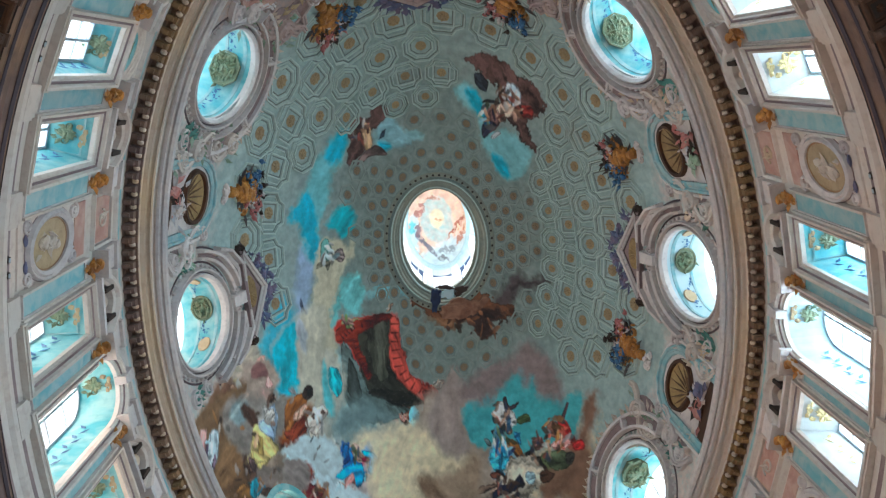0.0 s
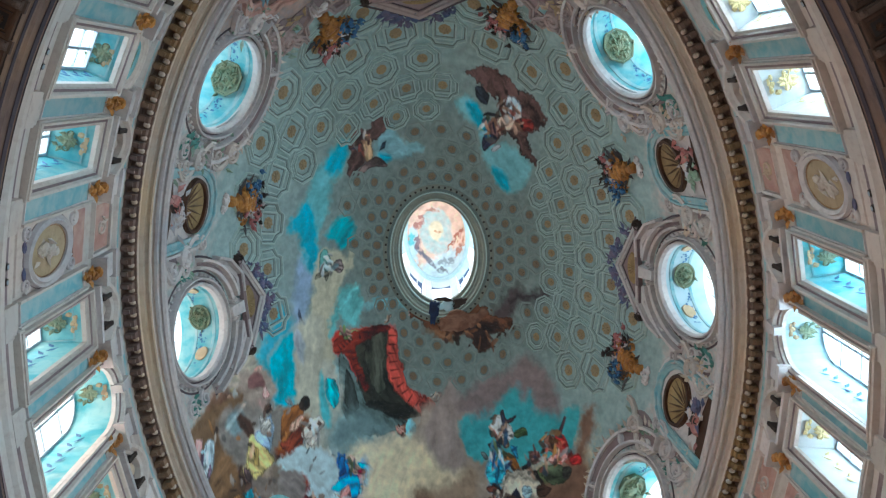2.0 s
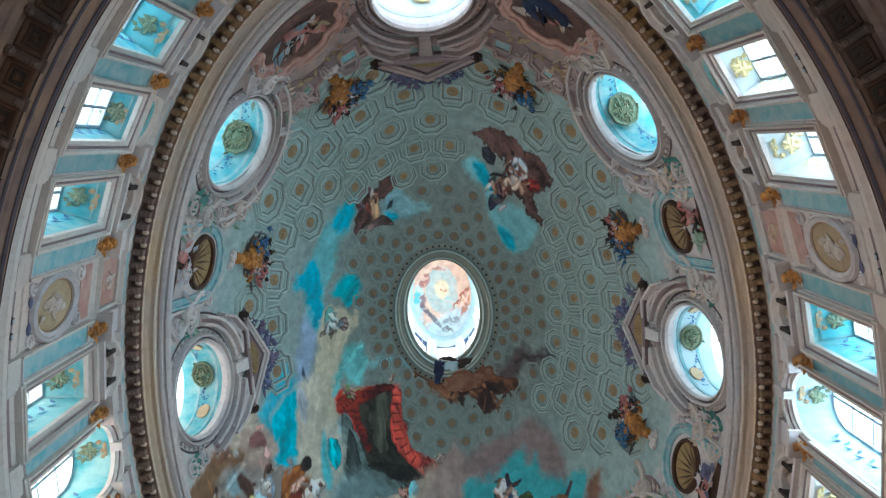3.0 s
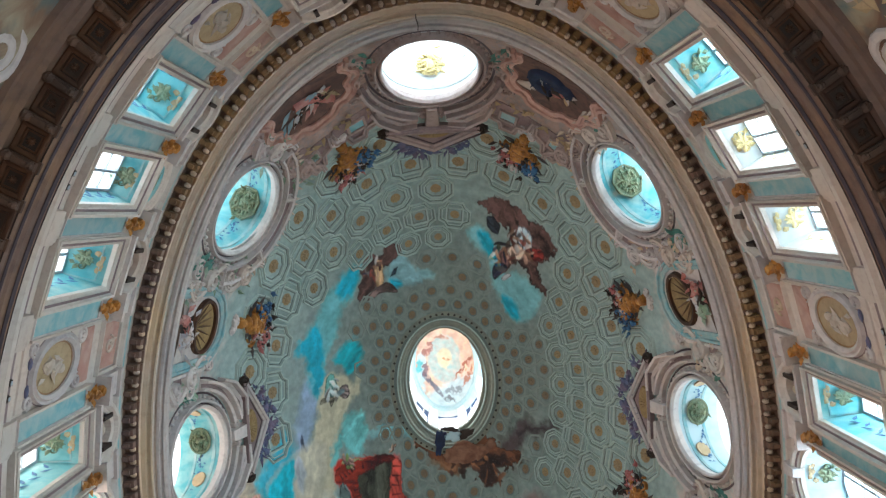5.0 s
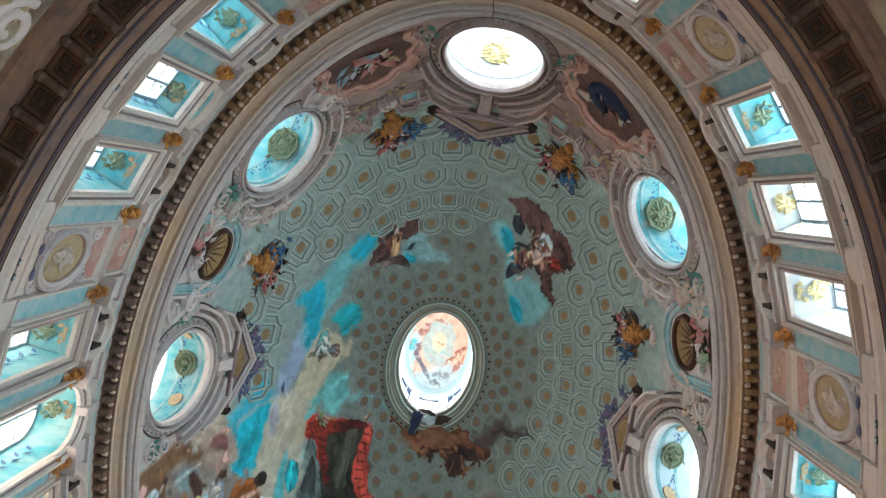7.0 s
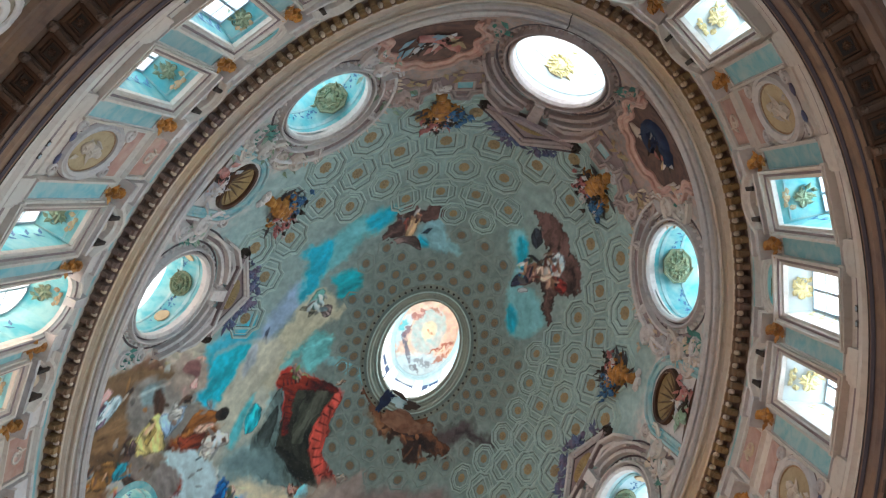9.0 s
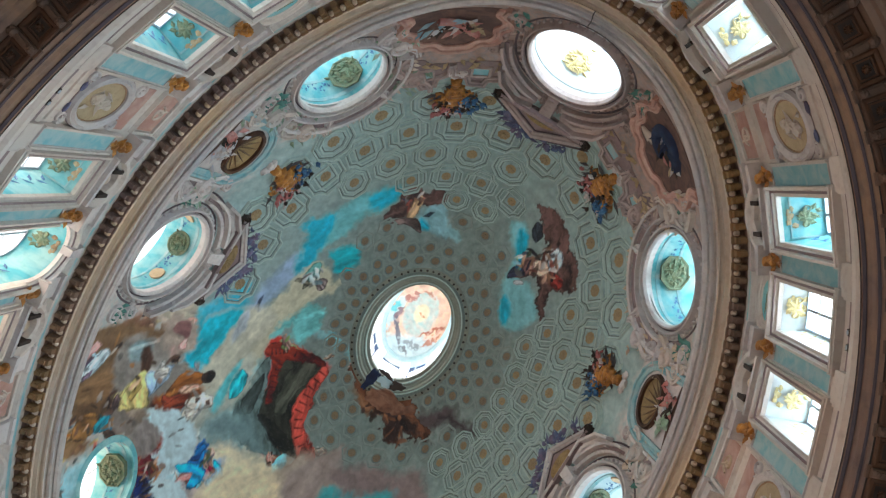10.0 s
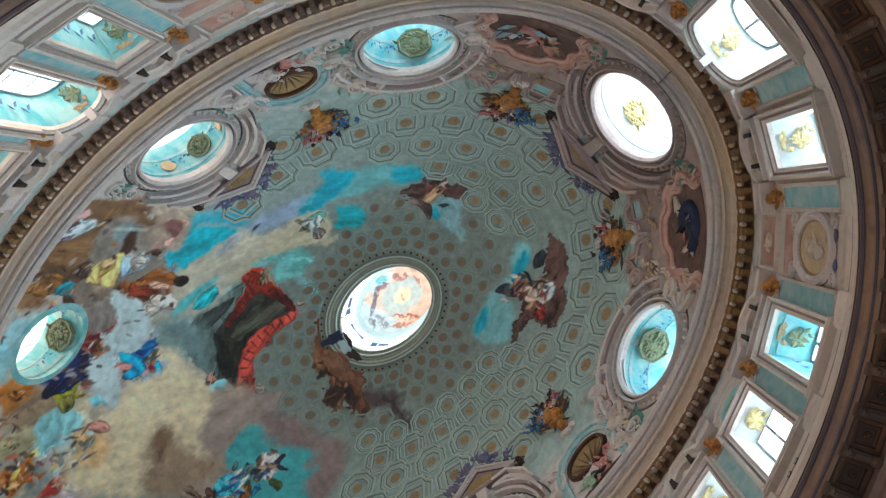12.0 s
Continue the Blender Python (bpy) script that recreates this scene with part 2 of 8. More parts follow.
    def leaf(self, c, ang, length, width, w=0.05, lift=0.08):
        """A pointed, folded leaf that starts at c."""
        d, s = Vector((math.cos(ang), math.sin(ang))), Vector((-math.sin(ang), math.cos(ang)))
        m = Vector(c[:2]) + d * length * 0.45
        e = Vector(c[:2]) + d * length
        a, b = m + s * width / 2, m - s * width / 2
        vs = [(c[0], c[1], w), (*a, w), (*e, w + lift), (*b, w), (*m, w + lift)]
        return self.add(vs, [(0, 4, 1), (1, 4, 2), (2, 4, 3), (3, 4, 0), (0, 1, 2, 3)])

    def scroll(self, c, r, turns=1.4, width=0.07, height=0.1, start=0.0, hand=1):
        n = int(14 * turns)
        path = []
        for i in range(n + 1):
            a = start + hand * 2 * math.pi * turns * i / n
            q = r * (1 - 0.75 * i / n)
            path.append((c[0] + q * math.cos(a), c[1] + q * math.sin(a)))
        h = width / 2
        return self.sweep(path, [(h, 0.0), (h * 0.7, height * 0.8), (0, height), (-h * 0.7, height * 0.8), (-h, 0.0)], False)


def ring_path(ru, rv, n=40, c=(0, 0), a0=0.0, a1=2 * math.pi, closed=True):
    m = n if closed else n + 1
    return [(c[0] + ru * math.cos(a0 + (a1 - a0) * i / n), c[1] + rv * math.sin(a0 + (a1 - a0) * i / n)) for i in range(m)]


def mesh_of(shape, at, material, origin=Vector((0, 0, 0)), smooth=False):
    me = bpy.data.meshes.new("mesh")
    me.from_pydata([Vector(at(*p)) - origin for p in shape.v], [], shape.f)
    me.materials.append(material)
    if smooth:
        me.shade_smooth()
    me.update()
    return me


def flat(u, v, w):
    return (u, w, v)


def thing(name, label, category, group="", kind="", loc=(0, 0, 0)):
    ob = new(name)
    ob.empty_display_size = 0.2
    ob.location = loc
    return tagged(ob, label, category, group, kind)


def part(name, shape, material, parent, label="", at=flat, smooth=False):
    """One mesh under a thing. The parent's place is the origin of what at() maps to when it is the plain flat map."""
    origin = Vector((0, 0, 0)) if at is flat else world_at(parent)
    ob = new(name, mesh_of(shape, at, material, origin, smooth))
    ob.parent = parent
    return tagged(ob, label)


def world_at(ob):
    p = Vector((0, 0, 0))
    while ob is not None:
        p = p + ob.location
        ob = ob.parent
    return p


def solo(name, shape, material, label, category, kind="structure", at=flat, smooth=False):
    ob = new(name, mesh_of(shape, at, material, smooth=smooth))
    return tagged(ob, label, category, "", kind)


# ---- the plan: an oval drum and dome ----
A, B = 12.4, 18.23           # half axes of the drum's wall
A0, B0, Z0, H = 11.5, 16.65, 30.6, 15.8   # the dome's foot, its half axes, and its rise


def on_oval(a, b, th):
    return Vector((a * math.cos(th), b * math.sin(th), 0))


def speed(a, b, th):
    return math.hypot(a * math.sin(th), b * math.cos(th))


def dome_axes(psi):
    s = math.cos(psi)
    return A0 * s, A0 * s * (1.29 + (B0 / A0 - 1.29) * (s - 0.28) / 0.72)


def dome_point(th, psi):
    a, b = dome_axes(psi)
    return Vector((a * math.cos(th), b * math.sin(th), Z0 + H * math.sin(psi)))


def dome_map(th0, psi0):
    """The map from flat (u, v, w) on to the dome's inner face round (th0, psi0)."""
    ku = (dome_point(th0 + 1e-3, psi0) - dome_point(th0 - 1e-3, psi0)).length / 2e-3
    kv = (dome_point(th0, psi0 + 1e-3) - dome_point(th0, psi0 - 1e-3)).length / 2e-3

    def at(u, v, w):
        psi = psi0 + v / kv
        a, b = dome_axes(psi)
        th = th0 + u / ku * math.cos(psi0) / max(0.2, math.cos(psi))
        p = dome_point(th, psi)
        n = (dome_point(th, psi + 1e-3) - p).cross(dome_point(th + 1e-3, psi) - p).normalized()
        if n.dot(Vector((p.x, p.y, 0))) > 0:
            n = -n
        return p + n * w
    return at


def psi_at(z):
    return math.asin((z - Z0) / H)


def oval_ring(name, profile, material, label, category="cornice", n=288, a=A, b=B, smooth=False):
    """A moulding that runs round the oval: a profile of (how far it stands in from the wall, height)."""
    s = Shape()
    k = len(profile)
    for i in range(n):
        th = 2 * math.pi * i / n
        s.v += [(*(on_oval(a - o, b - o, th).xy), z) for o, z in profile]
    for i in range(n):
        j = (i + 1) % n
        s.f += [(i * k + q, j * k + q, j * k + q + 1, i * k + q + 1) for q in range(k - 1)]
    return solo(name, s, material, label, category, at=lambda x, y, z: (x, y, z), smooth=smooth)


def wall_frame(a, b, th):
    """A frame on an oval: x along, y to the inside, z up."""
    p = on_oval(a, b, th)
    t = Vector((-a * math.sin(th), b * math.cos(th), 0)).normalized()
    n = Vector((0, 0, 1)).cross(t)
    m = Matrix((t, n, Vector((0, 0, 1)))).transposed().to_4x4()
    m.translation = p
    return m


def rect_path(w, z0, z1):
    return [(-w / 2, z0), (w / 2, z0), (w / 2, z1), (-w / 2, z1)]


FILL_SHARE = 0.42


def sky_backdrop(m, w, h):
    """The bright sky outside an opening."""
    ob = new("backdrop", mesh_of(Shape().add([(-w / 2, -h / 2, 0), (w / 2, -h / 2, 0), (w / 2, h / 2, 0), (-w / 2, h / 2, 0)], [(0, 1, 2, 3)]), lambda x, y, z: (x, y, z), SKYCARD))
    ob.matrix_world = m
    return tagged(ob, "bright hazy sky outside a window", "sky", "", "structure")



# ---- floor, lower hall, great cornice ----
s = Shape()
n = 96
s.v = [(0, 0, 0)] + [(*on_oval(13.4, 19.3, 2 * math.pi * i / n).xy, 0) for i in range(n)]
s.f = [(0, 1 + i, 1 + (i + 1) % n) for i in range(n)]
solo("floor", s, FLOORM, "worn grey-brown marble church floor", "floor", at=lambda x, y, z: (x, y, z))
# added fill windows below, out of the camera's view; their lamps brighten the dome
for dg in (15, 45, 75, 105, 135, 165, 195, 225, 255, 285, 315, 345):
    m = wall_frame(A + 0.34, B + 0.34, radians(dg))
    win = thing("hall_window", "unseen window added below the cornice to carry fill light", "window", "hall windows", "structure")
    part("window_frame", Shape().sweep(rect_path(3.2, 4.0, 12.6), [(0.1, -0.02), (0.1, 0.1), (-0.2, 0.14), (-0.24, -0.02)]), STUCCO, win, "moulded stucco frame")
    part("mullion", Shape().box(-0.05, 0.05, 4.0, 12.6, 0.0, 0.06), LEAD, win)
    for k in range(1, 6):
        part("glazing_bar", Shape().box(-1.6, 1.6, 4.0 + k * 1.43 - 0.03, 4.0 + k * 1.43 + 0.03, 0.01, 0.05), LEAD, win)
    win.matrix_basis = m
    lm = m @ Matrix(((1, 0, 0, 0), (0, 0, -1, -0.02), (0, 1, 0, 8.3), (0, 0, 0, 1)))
    daylight(lm, 3.2, 8.6, -(m.to_3x3() @ Vector((0, 1, 0))), False, FILL_SHARE)
oval_ring("wall_lower", [(-0.4, 0.0), (-0.4, 14.2), (-0.15, 14.4), (-0.15, 17.55)], DARKW,
          "dusky frescoed wall of the hall under the cornice", "wall", 128)
oval_ring("wall_lower_outside", [(-1.6, 0.0), (-1.6, 20.6)], STUCCO, "plain outer face of the lower wall", "wall", 96)
oval_ring("architrave", [(-0.15, 17.55), (0.0, 17.58), (0.0, 17.7), (0.1, 17.75), (0.1, 17.9), (0.22, 17.98), (0.22, 18.25)], BROWNC,
          "brown moulding below the great cornice", "moulding")
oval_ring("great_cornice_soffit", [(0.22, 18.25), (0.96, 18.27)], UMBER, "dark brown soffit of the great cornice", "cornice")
great = oval_ring("great_cornice", [(0.96, 18.27), (0.97, 18.42), (1.02, 18.46), (1.03, 18.6), (1.08, 18.66), (1.08, 18.84), (1.13, 18.92), (1.14, 19.05), (0.9, 19.15), (0.2, 19.3), (0.1, 19.6)],
                  BROWNC, "wide gilt-brown stucco cornice round the oval hall", "cornice")
oval_ring("drum_plinth", [(0.1, 19.6), (0.34, 19.6), (0.34, 20.0), (0.42, 20.06), (0.42, 20.2), (0.25, 20.3), (0.25, 20.9), (0.36, 21.0), (0.36, 21.2), (0.14, 21.3), (0.14, 22.0), (0.0, 22.05)],
          STUCCO, "rose-grey stucco plinth under the drum windows", "plinth")

for nm, prof in (("plinth_fillet", [(0.345, 19.7), (0.35, 19.72), (0.35, 19.84), (0.345, 19.86)]), ("plinth_fillet", [(0.255, 20.42), (0.262, 20.44), (0.262, 20.6), (0.255, 20.62)]), ("plinth_fillet", [(0.145, 21.5), (0.152, 21.52), (0.152, 21.72), (0.145, 21.74)])):
    oval_ring(nm, prof, MAUVE, "mauve fillet on the drum plinth", "moulding")
for q0, q1 in (((1.0, 18.43), (1.035, 18.47)), ((1.1, 18.85), (1.145, 18.92)), ((1.145, 19.04), (1.0, 19.12))):
    oval_ring("cornice_line", [q0, (q0[0] + 0.025, q0[1] - 0.01), (q1[0] + 0.025, q1[1] - 0.01), q1], VIOLET, "violet-black line on the great cornice", "moulding")
oval_ring("plinth_line", [(0.42, 20.05), (0.43, 20.07), (0.43, 20.19), (0.42, 20.21)], VIOLET, "violet-black line on the drum plinth", "moulding")
oval_ring("plinth_line", [(0.34, 19.88), (0.35, 19.9), (0.35, 19.99), (0.34, 20.0)], VIOLET, "violet-black line on the drum plinth", "moulding")
# ---- drum: bays between pilasters ----
CENTRES = [(0, "A"), (9.9, "P"), (19.3, "M"), (29.2, "P"), (38.9, "D"), (49.3, "P"), (60.0, "M"), (73.0, "P"), (90, "A")]
EDGES = [5.0, 14.6, 24.2, 34.0, 44.1, 54.6, 66.5, 81.3]
ZB, ZT = 21.9, 30.0
edges = sorted([e for q in EDGES for e in (q, 180 - q, 180 + q, 360 - q)])
KIND = {}
for q, kd in CENTRES:
    for e in (q, 180 - q, 180 + q, 360 - q):
        KIND[round(e % 360, 1)] = kd


def chord(e0, e1):
    p, q = on_oval(A, B, radians(e0)), on_oval(A, B, radians(e1))
    t = (q - p).normalized()
    m = Matrix((t, Vector((0, 0, 1)).cross(t), Vector((0, 0, 1)))).transposed().to_4x4()
    m.translation = (p + q) / 2
    return m, (q - p).length


def rect(w, z0, z1):
    return [(-w / 2, z0), (w / 2, z0), (w / 2, z1), (-w / 2, z1)]


def arch(w, z0, z1, n=12, rise=None):
    """An upright opening with a round head."""
    r = w / 2 if rise is None else rise
    return [(-w / 2, z0), (w / 2, z0)] + [(w / 2 * math.cos(math.pi * i / n), z1 - r + r * math.sin(math.pi * i / n)) for i in range(n + 1)]


def pierced(shape, half, z0, z1, hole, w):
    """A wall face with one opening: a fan of quads from the opening to the rim."""
    n = len(hole)
    cu, cv = 0.0, (min(p[1] for p in hole) + max(p[1] for p in hole)) / 2

    def out(u, v):
        du, dv = u - cu, v - cv
        k = min((half / abs(du)) if abs(du) > 1e-9 else 1e9, ((z1 - cv) / dv) if dv > 1e-9 else 1e9, ((z0 - cv) / dv) if dv < -1e-9 else 1e9)
        return (cu + du * k, cv + dv * k)
    pts = []
    for i in range(n):
        a, b = hole[i], hole[(i + 1) % n]
        m = 24
        pts += [(a[0] + (b[0] - a[0]) * j / m, a[1] + (b[1] - a[1]) * j / m) for j in range(m)]
    for c in ((-half, z0), (half, z0), (half, z1), (-half, z1)):
        best = min(range(len(pts)), key=lambda i: (Vector(out(*pts[i][:2])) - Vector(c)).length)
        pts[best] = (pts[best][0], pts[best][1], c)
    vs = [(p[0], p[1], w) for p in pts] + [((*p[2], w) if len(p) == 3 else (*out(*p), w)) for p in pts]
    k = len(pts)
    shape.add(vs, [(i, (i + 1) % k, k + (i + 1) % k, k + i) for i in range(k)])


DEPTH = 1.35
DEPTHS = {"P": 1.35, "D": 0.8, "A": 1.35}
OPEN = {"P": rect(1.5, 22.4, 26.6), "D": rect(1.6, 22.4, 26.65), "A": arch(2.35, 22.45, 28.2)}


def outer_outline(o):
    """The opening's outline at the outer face, splayed inwards."""
    z0, z1 = min(p[1] for p in o), max(p[1] for p in o)
    return [(u * 0.84, z0 + 0.35 + (v - z0) * (z1 - z0 - 0.75) / (z1 - z0)) for u, v in o]


def architrave_profile(k=1.0):
    return [(0.02, -0.05), (0.02, 0.06 * k), (-0.07, 0.07 * k), (-0.09, 0.11 * k), (-0.18, 0.12 * k), (-0.22, 0.19 * k), (-0.3, 0.2 * k), (-0.32, 0.0)]


def build_window(kind, reveal):
    """One drum window with its reveal, frame and surround, standing at the origin of its bay."""
    label = {"P": "tall drum window with painted deep reveal under a pediment",
             "D": "tall drum window with painted reveal below a small oval",
             "A": "large round-headed drum window with painted deep reveal"}[kind]
    win = thing("window_1", label, "window", "drum windows", "structure")
    o, deep = OPEN[kind], DEPTHS[kind]
    oo = outer_outline(o)
    n = len(o)
    s = Shape()
    mid = [((a[0] + b[0]) / 2 * 1.0, (a[1] + b[1]) / 2) for a, b in zip(o, oo)]
    for a, b, w0, w1 in ((o, mid, 0.0, -deep / 2), (mid, oo, -deep / 2, -deep)):
        s.add([(*p, w0) for p in a] + [(*p, w1) for p in b], [(i, (i + 1) % n, n + (i + 1) % n, n + i) for i in range(n)])
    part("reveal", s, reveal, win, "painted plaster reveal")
    surround = part("architrave", Shape().sweep(o, architrave_profile(1.7)), STUCCO, win, "rose-grey moulded stucco surround")
    # mauve strip that paints the shade in the surround's groove
    part("fillet", Shape().sweep(o, [(-0.095, 0.18), (-0.1, 0.212), (-0.17, 0.22), (-0.175, 0.19)]), MAUVE, surround, "mauve fillet painted as groove shade")
    w2, z0, z1 = max(p[0] for p in oo), min(p[1] for p in oo), max(p[1] for p in oo)
    s = Shape().sweep(oo, [(0.0, -deep + 0.16), (0.09, -deep + 0.16), (0.09, -deep + 0.05), (0.0, -deep + 0.05)])
    sash = part("window_frame", s, LEAD, win, "grey painted frame")
    part("mullion", Shape().box(-0.045, 0.045, z0, z1 - 0.02, -deep + 0.05, -deep + 0.15), LEAD, sash)
    for k in range(1, 4):
        zz = z0 + (z1 - z0) * k / 4
        part("glazing_bar", Shape().box(-w2 * 0.97, w2 * 0.97, zz - 0.03, zz + 0.03, -deep + 0.06, -deep + 0.12), LEAD, sash)
    part("pane", Shape().add([(*p, -deep + 0.09) for p in oo], [tuple(range(n))]), PANE, sash, "clear glass").visible_shadow = False
    h = max(p[0] for p in o)
    part("sill", Shape().box(-h - 0.36, h + 0.36, 22.02, 22.3, 0.0, 0.3).box(-h - 0.3, h + 0.3, 22.3, 22.38, 0.0, 0.24), STUCCO, win, "moulded stucco sill")
    # painted leaf cartouche and swag under the reveal's head, tendrils on the jambs
    zz = max(p[1] for p in o)
    drop = 0.4 / deep
    mid_w = deep * 0.53
    rnd = random.Random(7)
    c = Shape()
    for k in range(26):
        c.leaf((rnd.gauss(0, 0.12), rnd.gauss(0, 0.08)), rnd.uniform(0, 6.28), rnd.uniform(0.18, 0.36), 0.16, 0.005 + 0.002 * k, 0.03)
    for k in range(5):
        c.scroll((rnd.uniform(-0.25, 0.25), rnd.uniform(-0.18, 0.18)), 0.12, 1.3, 0.04, 0.05, k, 1)
    inset = [(-h * 0.82, -mid_w * 0.72), (h * 0.82, -mid_w * 0.72), (h * 0.82, mid_w * 0.6), (-h * 0.82, mid_w * 0.6)]
    # sunlit reveals lose the border line and get ornament in glare-paled colours
    if kind != "A" and reveal is not CHALK:
        part("soffit_line", Shape().sweep(inset, [(0.0, 0.0), (0.0, 0.03), (-0.05, 0.03), (-0.05, 0.0)]), TEAL, win, "teal painted border line", at=(lambda u, v, w: (u, -mid_w + v, zz - 0.03 - drop * (mid_w - v) - w)))
    part("leaf_cartouche", c, GILT_LIT if reveal is CHALK else GREENG, win, "painted leaf ornament", at=(lambda u, v, w: (u, -mid_w + v, zz - 0.06 - drop * (mid_w - v) - w)))
    d = Shape()
    for k in range(6):
        d.lump((-0.26 + k * 0.1, 0.06 * math.sin(k * 2.2) - 0.012 * (k - 2.5) ** 2, 0.01), (0.1, 0.05 + 0.02 * (k % 3), 0.02), k, 4, 7, 0.5)
    part("swag", d, GILT_LIT if reveal is CHALK else PARCH, win, "ochre painted swag", at=(lambda u, v, w: (u, -0.22 + v, zz - 0.05 - drop * (0.22 - v) - w)))
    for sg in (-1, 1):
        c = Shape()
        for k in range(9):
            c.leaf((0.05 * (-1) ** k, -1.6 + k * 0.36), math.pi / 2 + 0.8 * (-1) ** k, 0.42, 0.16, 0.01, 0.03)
        part("tendril", c, GILT_LIT if reveal is CHALK else FLOWER_B, win, "painted tendril", at=(lambda u, v, w, sg=sg: (sg * (h - h * 0.16 * 0.5) - sg * (w + 0.02), -deep / 2 + u, (22.4 + zz) / 2 + v)))
    if kind == "P":
        base = 27.35
        hood = [(0.98 - 1.96 * k / 12, base + 0.12 + 0.95 * math.sin(math.pi * k / 12) ** 0.8) for k in range(13)]
        top = part("pediment", Shape().sweep(hood, [(0.16, 0.0), (0.16, 0.3), (0.06, 0.36), (0.02, 0.28), (-0.08, 0.46), (-0.2, 0.48), (-0.2, 0.0)], False), STUCCO, win, "curved stucco pediment")
        part("pediment_cornice", Shape().box(-1.02, 1.02, base - 0.1, base + 0.06, 0.0, 0.36).box(-0.95, 0.95, base - 0.42, base - 0.1, 0.0, 0.12), PALE, win)
        part("tympanum", Shape().slab([(0.9 - 1.8 * k / 12, base + 0.05 + 0.85 * math.sin(math.pi * k / 12) ** 0.8) for k in range(13)], 0.0, 0.06), MAUVE, top, "mauve panel")
        part("cartouche", Shape().lump((0, base + 0.45, 0.1), (0.24, 0.3, 0.16), 2).leaf((0.2, base + 0.3), 0.4, 0.5, 0.2, 0.08).leaf((-0.2, base + 0.3), 2.7, 0.5, 0.2, 0.08), LIP, top)
        for sg in (-1, 1):
            part("pediment_bracket", Shape().box(sg * 0.52 - 0.07, sg * 0.52 + 0.07, base + 0.06, base + 0.75, 0.06, 0.42), UMBER, win)
    if kind == "D":
        part("oval_surround", Shape().sweep(ring_path(0.72, 0.55, 28, (0, 27.75)), architrave_profile(0.8)), STUCCO, win)
        part("oval_panel", Shape().slab(ring_path(0.72, 0.55, 28, (0, 27.75)), 0.0, 0.03), CYAN, win, "aqua painted oval")
        part("oval_leaves", Shape().leaf((-0.5, 27.75), 0.1, 1.0, 0.3, 0.03, 0.05).leaf((0.5, 27.7), 3.0, 0.8, 0.3, 0.03, 0.05), GREENG, win)
    if kind == "A":
        part("keystone", Shape().slab([(-0.16, 28.1), (0.16, 28.1), (0.26, 28.9), (-0.26, 28.9)], 0.0, 0.4, 0.1), PALE, win)
        for sg in (-1, 1):
            part("spandrel_panel", Shape().slab([(sg * 1.3, 27.4), (sg * 1.3, 28.7), (sg * 0.5, 28.75), (sg * 1.0, 28.3)][::sg], 0.0, 0.05), MAUVE, win)
    return win


